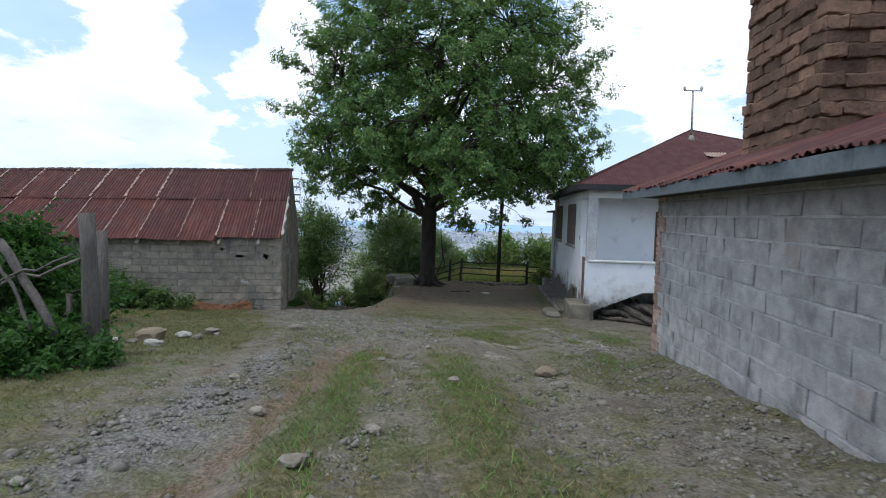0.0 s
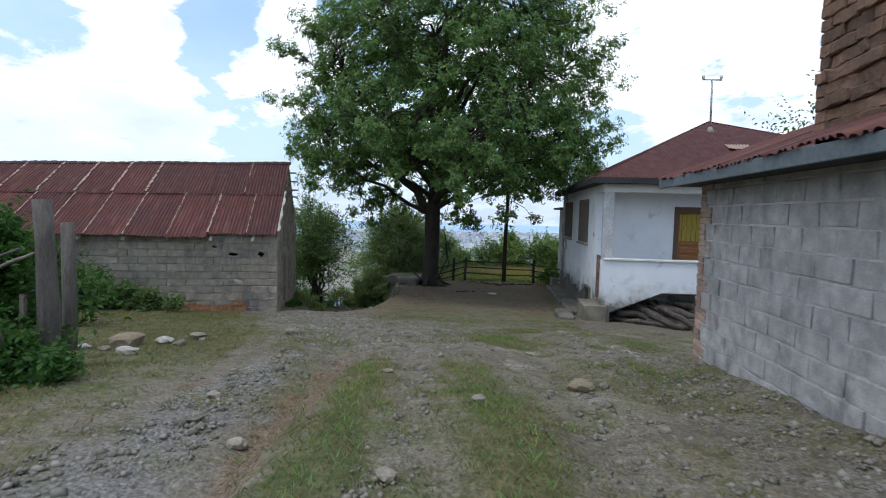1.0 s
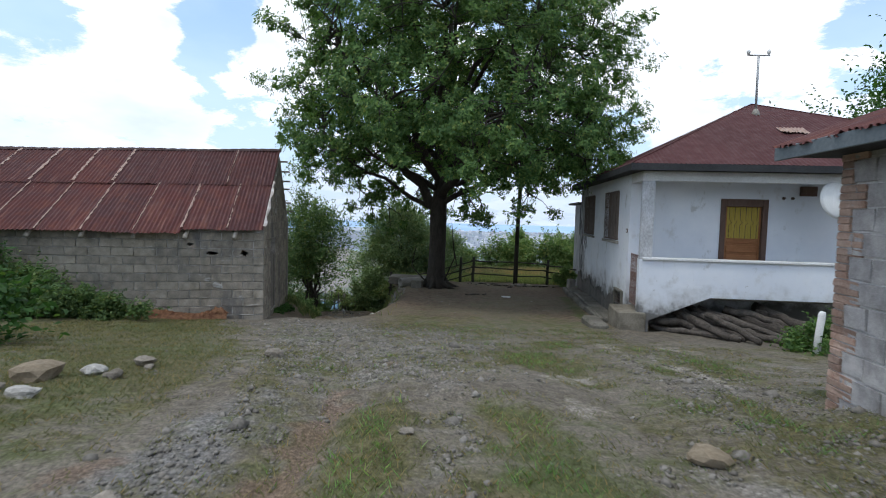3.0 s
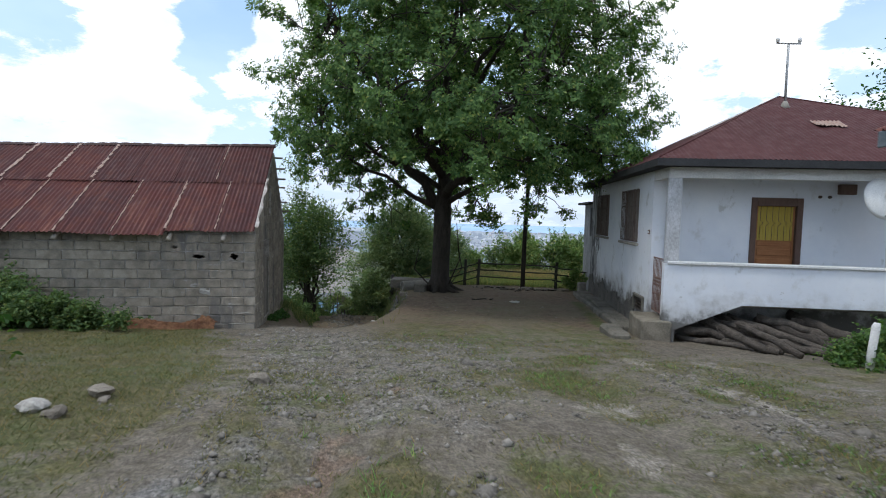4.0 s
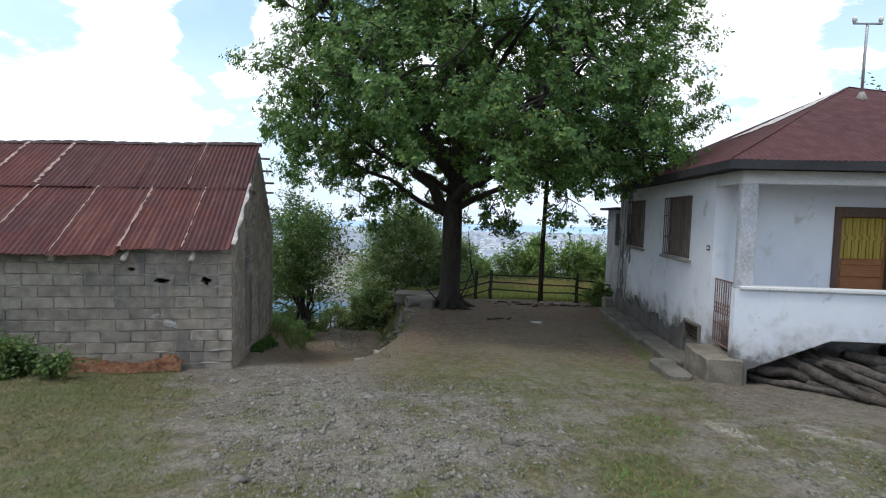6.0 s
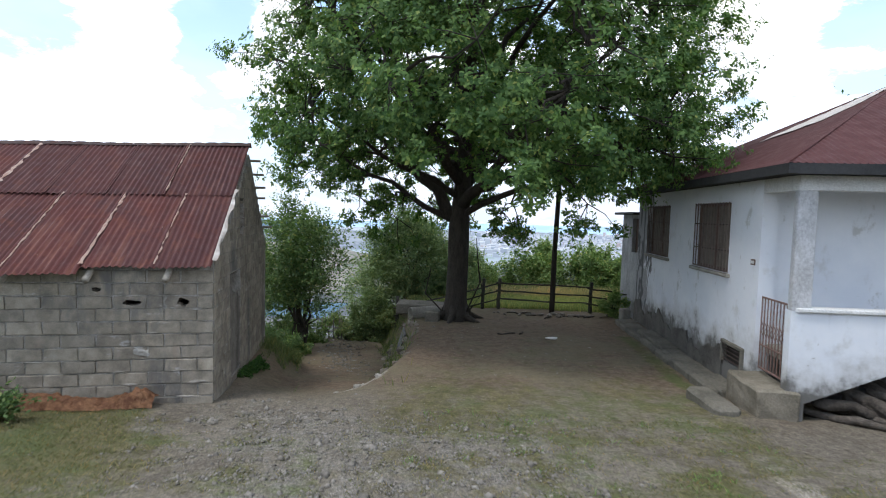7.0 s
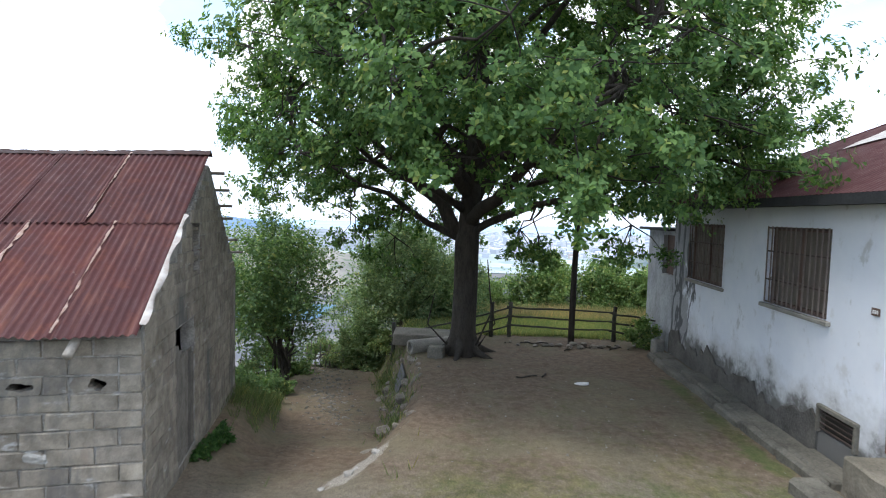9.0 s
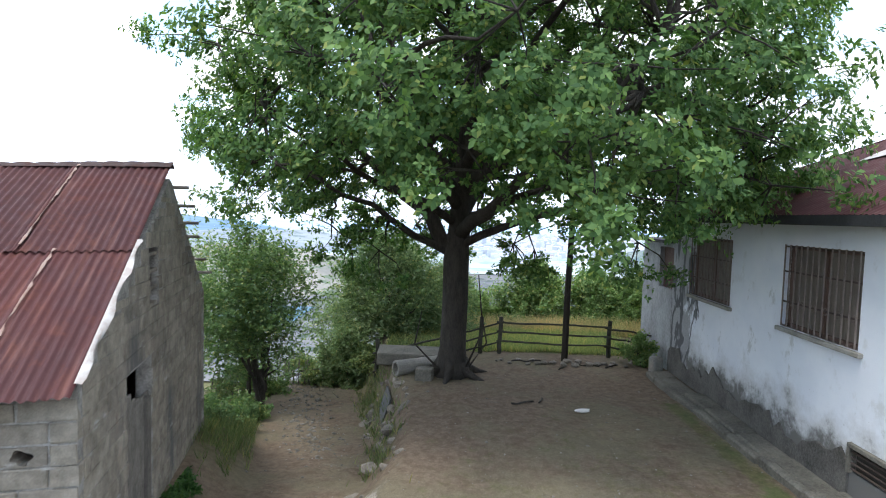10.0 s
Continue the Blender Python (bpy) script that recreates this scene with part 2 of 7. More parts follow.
def plaster_material():
    k = Mat("weathered whitewashed plaster", 0.9, spec=0.2)
    big, mid, small = k.noise(0.7, 5), k.noise(3.4, 7, 0.65, (1, 1, 0.7)), k.noise(55, 4, 0.7)
    c = k.mix(k.span(big, 0.35, 0.7), (0.66, 0.69, 0.74), (0.75, 0.77, 0.8))
    c = k.mix(k.span(mid, 0.56, 0.72, 0, 0.55), c, (0.5, 0.5, 0.49))
    c = k.mix(k.span(k.noise(2.1, 7, 0.7, (1, 1, 0.6)), 0.6, 0.68, 0, 0.6), c, (0.4, 0.4, 0.385))
    sep = k.node("ShaderNodeSeparateXYZ")
    k.link(k.pos, sep.inputs[0])
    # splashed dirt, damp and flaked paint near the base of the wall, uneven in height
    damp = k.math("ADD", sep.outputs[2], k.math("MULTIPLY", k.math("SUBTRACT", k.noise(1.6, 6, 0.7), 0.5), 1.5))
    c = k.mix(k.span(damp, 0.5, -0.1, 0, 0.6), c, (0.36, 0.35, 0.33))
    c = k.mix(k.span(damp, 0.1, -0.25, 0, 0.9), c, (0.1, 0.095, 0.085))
    flake = k.math("MULTIPLY", k.span(k.noise(7, 8, 0.75), 0.63, 0.67), k.span(sep.outputs[2], 1.0, 0.2))
    c = k.mix(flake, c, (0.36, 0.355, 0.34))
    # bare cement where the paint has come off round the far corner
    bare = k.math("ADD", sep.outputs[1], k.math("MULTIPLY", k.math("SUBTRACT", k.noise(1.3, 6, 0.65, (1, 1, 0.55)), 0.5), 4.2))
    c = k.mix(k.span(bare, 20.7, 20.85, 0, 0.9), c, k.ramp(small, (0.3, (0.17, 0.17, 0.172)), (0.7, (0.36, 0.36, 0.36))))
    seams = k.math("MULTIPLY", k.span(k.math("ABSOLUTE", k.math("SUBTRACT", k.noise(1.5, 4, 0.55, (1, 1, 0.35), 0.6), 0.5), 0.0), 0.05, 0.02), k.span(bare, 20.3, 20.6, 0, 0.9))
    c = k.mix(seams, c, (0.085, 0.088, 0.092))
    k.color(c)
    k.bump(k.math("ADD", small, k.math("MULTIPLY", mid, 1.5)), 0.35, 0.01)
    return k.m


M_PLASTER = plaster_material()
M_COLUMN = simple("bare grey and white plaster", (0.3, 0.3, 0.3), (0.6, 0.61, 0.63), 2.6, bump=0.5, fine=34, stretch=(1, 1, 0.6))
M_RENDER_GREY = simple("stained grey cement render", (0.16, 0.16, 0.16), (0.42, 0.43, 0.44), 1.5, bump=0.5, fine=30, stretch=(1, 1, 0.5))
M_PLINTH = simple("dark damp plinth render", (0.035, 0.033, 0.03), (0.15, 0.14, 0.125), 2.2, bump=0.8, fine=25, dist=0.03)
M_CONCRETE_OLD = simple("mossy dark concrete", (0.06, 0.057, 0.045), (0.19, 0.175, 0.145), 1.8, bump=0.8, fine=24, dist=0.03)
M_CONCRETE = simple("worn concrete", (0.17, 0.158, 0.135), (0.32, 0.3, 0.262), 2.5, bump=0.5, fine=40, dist=0.015)
M_STEP = simple("mossy brown concrete step", (0.1, 0.09, 0.068), (0.25, 0.222, 0.175), 3, bump=0.6, fine=36, dist=0.02)
M_CONCRETE_WHITE = simple("limewashed concrete", (0.55, 0.55, 0.54), (0.72, 0.72, 0.71), 2.5, bump=0.4, fine=40)
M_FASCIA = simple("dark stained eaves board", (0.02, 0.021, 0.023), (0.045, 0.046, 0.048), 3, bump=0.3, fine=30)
M_FASCIA_BLUE = simple("grey-blue painted fascia", (0.08, 0.1, 0.115), (0.15, 0.175, 0.19), 3, 0.6, 0.2, 30)
M_WOOD_DARK = simple("dark brown painted wood", (0.085, 0.05, 0.038), (0.14, 0.09, 0.07), 4, 0.75, 0.4, 40, stretch=(3, 3, 0.6))
M_WOOD_DOOR = simple("orange-brown wood", (0.24, 0.095, 0.035), (0.34, 0.15, 0.06), 3, 0.6, 0.3, 30, stretch=(1, 4, 4))
M_YELLOW = simple("faded yellow curtain board", (0.37, 0.27, 0.04), (0.46, 0.35, 0.075), 5, 0.8, 0.25, 40, stretch=(5, 5, 0.5))
M_IRON_RUST = simple("rusty pinkish-brown iron", (0.14, 0.085, 0.07), (0.25, 0.155, 0.13), 6, 0.75, 0.4, 60)
M_IRON_BAR = simple("weathered brown iron bars", (0.11, 0.085, 0.072), (0.21, 0.17, 0.145), 8, 0.75, 0.3, 70)
M_IRON_DARK = simple("dark weathered iron bars", (0.05, 0.036, 0.032), (0.1, 0.072, 0.06), 8, 0.7, 0.3, 70)
M_SHUTTER = simple("brown curtain behind the bars", (0.12, 0.098, 0.08), (0.2, 0.17, 0.14), 3, 0.8, 0.5, 18, dist=0.03, stretch=(6, 6, 0.3))
M_BARK = simple("dark grey-brown bark", (0.03, 0.026, 0.022), (0.075, 0.064, 0.053), 5, 0.95, 1.0, 26, dist=0.04, stretch=(2, 2, 0.5))
M_POLE = simple("dark tarred pole", (0.03, 0.026, 0.022), (0.06, 0.05, 0.042), 6, 0.9, 0.6, 30, stretch=(3, 3, 0.3))
M_WOOD_GREY = simple("silvered weathered wood", (0.095, 0.085, 0.074), (0.215, 0.195, 0.17), 5, 0.9, 0.8, 28, dist=0.02, vary=0.3)
M_RAFTER = simple("pale sawn rafter wood", (0.26, 0.235, 0.2), (0.42, 0.385, 0.335), 6, 0.9, 0.6, 30)
M_POST = simple("dark weathered gatepost wood", (0.07, 0.062, 0.057), (0.16, 0.142, 0.128), 6, 0.92, 0.9, 30, dist=0.02, stretch=(3, 3, 0.5))
M_BOULDER = simple("tan boulder", (0.16, 0.125, 0.085), (0.26, 0.215, 0.155), 4, 0.9, 0.6, 26, dist=0.02)
M_STONE_PALE = simple("whitish field stone", (0.26, 0.25, 0.23), (0.44, 0.425, 0.395), 5, 0.9, 0.8, 26, dist=0.03)
M_LOG = simple("grey-brown firewood bark", (0.035, 0.029, 0.024), (0.14, 0.12, 0.102), 8, 0.92, 1.0, 34, dist=0.03, vary=0.35)
M_RAIL = simple("dark mossy fence rail", (0.035, 0.034, 0.028), (0.085, 0.082, 0.066), 5, 0.92, 0.7, 30, vary=0.2)
# near-black colour stands in for the lack of light indoors
M_DARK = simple("painted dark inside", (0.03, 0.026, 0.022), (0.05, 0.042, 0.035), 3)
M_STONE = simple("grey field stone", (0.23, 0.215, 0.19), (0.42, 0.4, 0.36), 4, 0.9, 0.8, 26, dist=0.03, vary=0.3)
M_STONE_DARK = simple("dark earthy stone", (0.125, 0.108, 0.088), (0.28, 0.25, 0.208), 4, 0.9, 0.8, 26, dist=0.03, vary=0.35)
M_GALV = simple("galvanised pipe", (0.32, 0.33, 0.33), (0.45, 0.46, 0.46), 12, 0.5, 0.2, 60, metal=0.5)
M_DISH = simple("off-white satellite dish", (0.62, 0.62, 0.6), (0.74, 0.74, 0.72), 4, 0.5, 0.1, 50)
M_LITTER = simple("pale plastic litter", (0.6, 0.58, 0.55), (0.75, 0.73, 0.7), 9, 0.6, 0.2, 50)
M_TARP = simple("orange-brown tarpaulin", (0.15, 0.06, 0.034), (0.35, 0.185, 0.1), 7, 0.7, 0.8, 14, dist=0.05)
M_SHEETMETAL = simple("dark sheet metal", (0.05, 0.05, 0.052), (0.1, 0.1, 0.1), 5, 0.55, 0.2, 40)


def leaf_material(name, dark, light, warm=0.12):
    k = Mat(name, 0.6, spec=0.18)
    k.bsdf.inputs["Subsurface Weight"].default_value = 0.0
    isl = k.geo.outputs["Random Per Island"]
    c = k.ramp(isl, (0.0, dark), (0.55, tuple((a + b) / 2 for a, b in zip(dark, light))), (1 - warm, light), (1.0, (light[0] * 1.6, light[1] * 1.12, light[2])))
    c = k.mix(k.span(k.noise(0.55, 3), 0.35, 0.65, 0, 0.55), c, k.mix(1.0, c, (0.62, 0.72, 0.8), "MULTIPLY"))
    k.color(c)
    tr = k.node("ShaderNodeBsdfTranslucent")
    k.link(k.mix(1.0, c, (1.35, 1.5, 0.8), "MULTIPLY"), tr.inputs[0])
    sh = k.node("ShaderNodeMixShader")
    sh.inputs[0].default_value = 0.36
    k.link(k.bsdf.outputs[0], sh.inputs[1]), k.link(tr.outputs[0], sh.inputs[2])
    k.link(sh.outputs[0], k.nt.nodes["Material Output"].inputs[0])
    return k.m


M_LEAF = leaf_material("oak-like leaves", (0.045, 0.1, 0.032), (0.165, 0.262, 0.08), 0.08)
M_LEAF_BUSH = leaf_material("olive green bush leaves", (0.12, 0.175, 0.075), (0.26, 0.33, 0.155), 0.15)
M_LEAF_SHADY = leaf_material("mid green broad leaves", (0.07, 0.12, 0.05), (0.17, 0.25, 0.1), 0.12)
M_LEAF_GREEN = leaf_material("fresh green hedge leaves", (0.1, 0.165, 0.055), (0.23, 0.32, 0.13), 0.15)
M_LEAF_DARK = leaf_material("dark ivy and nettle leaves", (0.025, 0.065, 0.018), (0.07, 0.15, 0.04), 0.05)
M_GRASS = leaf_material("short yard grass", (0.1, 0.107, 0.047), (0.185, 0.18, 0.09), 0.3)
M_LEAF_SILVER = leaf_material("grey-green willow leaves", (0.12, 0.175, 0.085), (0.26, 0.34, 0.18), 0.1)
M_GRASS_GREEN = leaf_material("green grass tufts", (0.095, 0.185, 0.05), (0.21, 0.345, 0.11), 0.1)
M_GRASS_BANK = leaf_material("rank bank grass", (0.07, 0.1, 0.038), (0.17, 0.205, 0.09), 0.2)
M_MEADOW = leaf_material("pale green meadow grass", (0.2, 0.25, 0.1), (0.4, 0.43, 0.2), 0.3)
M_GRASS_DRY = leaf_material("tall dry straw grass", (0.32, 0.28, 0.15), (0.55, 0.48, 0.28), 0.3)


def ground_material():
    k = Mat("trodden yard earth, gravel and grass", 0.95, spec=0.15)
    sep = k.node("ShaderNodeSeparateColor")
    k.link(k.attr("zone"), sep.inputs[0])
    gravel, grass, dirt = sep.outputs[0], sep.outputs[1], sep.outputs[2]
    fine, mid, big = k.noise(48, 5, 0.7), k.noise(7, 6, 0.65), k.noise(0.8, 4)
    vor = k.node("ShaderNodeTexVoronoi")
    vor.inputs["Scale"].default_value = 26
    k.link(k.pos, vor.inputs["Vector"])
    sep2 = k.node("ShaderNodeSeparateColor")
    second = k.node("ShaderNodeAttribute")
    second.attribute_name = "patch"
    k.link(second.outputs["Color"], sep2.inputs[0])

    def fray(v, scale, amount, lo, hi, most):
        """A zone's edge broken up by noise."""
        return k.span(k.math("ADD", v, k.math("MULTIPLY", k.math("SUBTRACT", k.noise(scale, 7, 0.72), 0.5), amount)), lo, hi, 0, most)

    earth = k.mix(k.span(mid, 0.3, 0.7), (0.1, 0.091, 0.076), (0.158, 0.145, 0.124))
    earth = k.mix(k.span(big, 0.4, 0.6, 0, 0.5), earth, (0.19, 0.176, 0.15))
    brown = k.mix(k.span(mid, 0.3, 0.7), (0.1, 0.075, 0.055), (0.16, 0.126, 0.094))
    brown = k.mix(k.span(k.noise(0.6, 5, 0.65), 0.42, 0.62, 0, 0.55), brown, (0.142, 0.135, 0.09))
    c = k.mix(dirt, earth, brown)
    stone = k.mix(0.5, k.ramp(vor.outputs["Color"], (0.2, (0.1, 0.096, 0.088)), (0.8, (0.27, 0.265, 0.25))), k.ramp(fine, (0.3, (0.11, 0.106, 0.096)), (0.7, (0.25, 0.245, 0.23))))
    c = k.mix(fray(gravel, 1.9, 2.6, 0.3, 0.85, 0.9), c, stone)
    c = k.mix(fray(sep2.outputs[2], 2.3, 2.2, 0.25, 0.85, 0.65), c, k.ramp(fine, (0.3, (0.088, 0.09, 0.094)), (0.7, (0.21, 0.214, 0.22))))
    c = k.mix(fray(second.outputs["Alpha"], 2.0, 1.3, 0.25, 0.75, 0.8), c, k.ramp(mid, (0.3, (0.11, 0.09, 0.064)), (0.7, (0.21, 0.172, 0.126))))
    c = k.mix(fray(sep2.outputs[0], 3.4, 1.7, 0.35, 0.75, 0.75), c, k.ramp(fine, (0.3, (0.2, 0.19, 0.17)), (0.7, (0.42, 0.405, 0.375))))
    turf = k.mix(k.span(mid, 0.35, 0.65), (0.074, 0.078, 0.033), (0.13, 0.12, 0.059))
    turf = k.mix(k.span(big, 0.45, 0.62, 0, 0.6), turf, (0.06, 0.096, 0.03))
    t = k.span(k.math("ADD", grass, k.math("MULTIPLY", k.math("SUBTRACT", k.noise(2.6, 8, 0.78), 0.5), 2.3)), 0.2, 0.8, 0, 0.88)
    c = k.mix(t, c, turf)
    c = k.mix(fray(sep2.outputs[1], 3.7, 1.6, 0.3, 0.8, 0.7), c, k.ramp(fine, (0.3, (0.09, 0.062, 0.047)), (0.7, (0.2, 0.145, 0.11))))
    grit = k.math("SUBTRACT", 0.8, k.math("MULTIPLY", dirt, 0.5))
    c = k.mix(grit, c, k.mix(1.0, c, k.ramp(fine, (0.3, (0.38,) * 3), (0.7, (1.55,) * 3)), "MULTIPLY"))
    c = k.mix(k.math("SUBTRACT", 0.7, k.math("MULTIPLY", dirt, 0.4)), c, k.mix(1.0, c, k.ramp(k.noise(19, 5, 0.7), (0.32, (0.55,) * 3), (0.68, (1.4,) * 3)), "MULTIPLY"))
    c = k.mix(1.0, c, (1.03, 0.99, 0.95), "MULTIPLY")
    k.color(c)
    # gravel stands rough, trodden earth lies smooth
    rugged = k.math("SUBTRACT", 1.0, k.math("MULTIPLY", dirt, 0.75))
    k.bump(k.math("MULTIPLY", k.math("ADD", k.math("MULTIPLY", fine, 0.5), k.math("MULTIPLY", vor.outputs["Distance"], 0.7)), rugged), 0.7, 0.03)
    return k.m


M_GROUND = ground_material()


def far_material(name, a, b, scale, c3=None):
    k = Mat(name, 1.0, spec=0.0)
    c = k.mix(k.span(k.noise(scale, 6, 0.65), 0.35, 0.65), a, b)
    if c3:
        c = k.mix(k.span(k.noise(scale * 3.3, 4), 0.52, 0.62), c, c3)
    k.color(c)
    return k.m

# ---------------------------------------------------------------- building tools
def data(name, verts, faces, mat, smooth=False):
    me = bpy.data.meshes.new(name)
    me.from_pydata([tuple(map(float, v)) for v in verts], [], [tuple(map(int, q)) for q in faces])
    me.materials.append(mat)
    if smooth:
        me.polygons.foreach_set("use_smooth", [True] * len(me.polygons))
    me.update()
    return me


def from_bm(name, bm, mat, smooth=False):
    bmesh.ops.recalc_face_normals(bm, faces=bm.faces)
    me = bpy.data.meshes.new(name)
    bm.to_mesh(me)
    bm.free()
    me.materials.append(mat)
    if smooth:
        me.polygons.foreach_set("use_smooth", [True] * len(me.polygons))
    return me


WORLD_BUILT = set()  # things whose parts are modelled where they stand


def part(name, me, parent=None, label="", m=None):
    """Links a mesh as one object, as a part of parent where one is given."""
    ob = new(name, me)
    if parent is not None:
        ob.parent = parent
        if parent.name in WORLD_BUILT:
            ob.matrix_parent_inverse = parent.matrix_basis.inverted()
    if m is not None:
        ob.matrix_basis = m
    return tagged(ob, label) if label else ob


def thing(name, at, label, category, group="", turn=0.0, kind=""):
    ob = new(name)
    ob.matrix_basis = pose(*at, 0, 0, turn)
    ob.empty_display_size = 0.2
    return tagged(ob, label, category, group, kind)


def box_bm(x0, x1, y0, y1, z0, z1, bevel=0.006, bm=None):
    bm = bm or bmesh.new()
    got = bmesh.ops.create_cube(bm, size=1)["verts"]
    for v in got:
        v.co = Vector(((x0 + x1) / 2 + v.co.x * (x1 - x0), (y0 + y1) / 2 + v.co.y * (y1 - y0), (z0 + z1) / 2 + v.co.z * (z1 - z0)))
    if bevel:
        edges = list({e for v in got for e in v.link_edges})
        bmesh.ops.bevel(bm, geom=edges, offset=bevel, segments=1, affect="EDGES")
    return bm


def box(name, x0, x1, y0, y1, z0, z1, mat, parent=None, label="", bevel=0.006):
    return part(name, from_bm(name, box_bm(x0, x1, y0, y1, z0, z1, bevel), mat), parent, label)


def tube_vf(pts, radii, sides=8, wobble=0.0, seed=0, off=0, caps=True):
    """A tapered tube along a bent line: vertices and faces."""
    r = np.random.default_rng(seed)
    pts = [Vector(p) for p in pts]
    vs, fs = [], []
    ref = Vector((0.31, 0.17, 0.93))
    for i, p in enumerate(pts):
        d = (pts[min(i + 1, len(pts) - 1)] - pts[max(i - 1, 0)]).normalized()
        a = d.cross(ref if abs(d.dot(ref)) < 0.95 else Vector((1, 0, 0))).normalized()
        b = d.cross(a)
        for k in range(sides):
            q = 2 * math.pi * k / sides
            rad = radii[i] * (1 + wobble * (r.random() - 0.5))
            vs.append(p + (a * math.cos(q) + b * math.sin(q)) * rad)
    n = len(pts)
    for i in range(n - 1):
        for k in range(sides):
            k2 = (k + 1) % sides
            fs.append((off + i * sides + k, off + i * sides + k2, off + (i + 1) * sides + k2, off + (i + 1) * sides + k))
    if caps:
        fs.append(tuple(off + k for k in range(sides))[::-1])
        fs.append(tuple(off + (n - 1) * sides + k for k in range(sides)))
    return vs, fs


def tube(name, pts, radii, mat, parent=None, label="", sides=8, wobble=0.0, seed=0, smooth=True):
    v, q = tube_vf(pts, radii, sides, wobble, seed)
    return part(name, data(name, v, q, mat, smooth), parent, label)


def rod(a, b, r, n=5, sag=0.0, bend=0.0, seed=0):
    """Points and radii of a slightly crooked stick."""
    g = np.random.default_rng(seed)
    a, b = Vector(a), Vector(b)
    pts = []
    for i in range(n):
        t = i / (n - 1)
        p = a.lerp(b, t) + Vector(g.normal(0, 1, 3)) * bend * (0 < i < n - 1)
        p.z -= sag * 4 * t * (1 - t)
        pts.append(p)
    return pts, [r * (1.08 - 0.16 * i / (n - 1)) for i in range(n)]


def leaves_mesh(name, centers, mat, size, up=0.5, seed=1, long=1.9):
    """Many small folded leaves, one island each."""
    r = np.random.default_rng(seed)
    c = np.asarray(centers, float)
    n = len(c)
    nor = r.normal(0, 1, (n, 3))
    nor[:, 2] = np.abs(nor[:, 2]) + up
    nor /= np.linalg.norm(nor, axis=1, keepdims=True)
    t = np.cross(nor, r.normal(0, 1, (n, 3)))
    t /= np.linalg.norm(t, axis=1, keepdims=True)
    b = np.cross(nor, t)
    s = size * r.uniform(0.6, 1.3, (n, 1))
    w = s / long
    v = np.stack([c - t * s * 0.5, c + b * w * 0.5 + nor * w * 0.12 - t * s * 0.04, c + t * s * 0.5 - nor * s * 0.1, c - b * w * 0.5 + nor * w * 0.12 - t * s * 0.04], 1).reshape(-1, 3)
    me = bpy.data.meshes.new(name)
    me.vertices.add(4 * n)
    me.vertices.foreach_set("co", v.ravel())
    me.loops.add(4 * n)
    me.loops.foreach_set("vertex_index", np.arange(4 * n, dtype=np.int32))
    me.polygons.add(n)
    me.polygons.foreach_set("loop_start", np.arange(0, 4 * n, 4, dtype=np.int32))
    me.materials.append(mat)
    me.update(calc_edges=True)
    return me


def blades_mesh(name, base, mat, height, width, seed=1, lean=0.45):
    """Grass blades: bent narrow triangles on the given feet."""
    r = np.random.default_rng(seed)
    c = np.asarray(base, float)
    n = len(c)
    a = r.uniform(0, 2 * math.pi, n)
    side = np.stack([np.cos(a), np.sin(a), 0 * a], 1) * width / 2
    h = (height * r.uniform(0.45, 1.25, n))[:, None]
    b = r.uniform(0, 2 * math.pi, n)
    tip = np.stack([np.cos(b) * lean, np.sin(b) * lean, np.ones(n)], 1) * h
    v = np.stack([c - side, c + side, c + tip * 0.55 + side * 0.7, c + tip * (1, 1, 0.95)], 1).reshape(-1, 3)
    me = bpy.data.meshes.new(name)
    me.vertices.add(4 * n)
    me.vertices.foreach_set("co", v.ravel())
    me.loops.add(4 * n)
    me.loops.foreach_set("vertex_index", np.arange(4 * n, dtype=np.int32))
    me.polygons.add(n)
    me.polygons.foreach_set("loop_start", np.arange(0, 4 * n, 4, dtype=np.int32))
    me.materials.append(mat)
    me.update(calc_edges=True)
    return me


def stone_me(name, seed, mat, flat=0.6, sub=2):
    bm = bmesh.new()
    bmesh.ops.create_icosphere(bm, subdivisions=sub, radius=0.5)
    for v in bm.verts:
        k = noise.noise(v.co * 2.1 + Vector((seed * 7.3, seed * 3.1, 1.7)))
        v.co *= 1 + 0.55 * k
        v.co.z *= flat
        q = noise.cell(v.co * 2.0 + Vector((seed, 0, 0)))
        v.co *= 1 + 0.07 * q
    return from_bm(name, bm, mat)


# ---------------------------------------------------------------- the lie of the land
def smooth(a, b, v):
    t = np.clip((np.asarray(v, float) - a) / (b - a), 0, 1)
    return t * t * (3 - 2 * t)


def terrace(y):
    return np.interp(y, [-60, -8, -2, 2, 4.5, 7, 8.4, 10, 12.3, 15, 19, 23, 28], [2.2, 1.75, 1.1, 0.68, 0.4, 0.08, -0.12, -0.3, -0.58, -0.72, -0.82, -0.92, -1.15])


def edge_x(y):
    """The terrace's left edge above the sunken path."""
    return np.interp(y, [12, 13.5, 17, 19.7, 22, 26, 32], [-2.1, -2.0, -1.7, -2.0, -2.55, -3.4, -4.5])


def path_z(y):
    return np.interp(y, [12.2, 13.5, 15.5, 18.5, 21.6, 25, 33], [-0.58, -0.74, -1.2, -1.85, -2.3, -2.65, -4.2])


def path_x(y):
    return np.interp(y, [12, 13.5, 15.5, 18.5, 21.6, 25, 33, 40], [-2.9, -2.95, -3.2, -3.8, -4.7, -5.8, -7.4, -9.5])


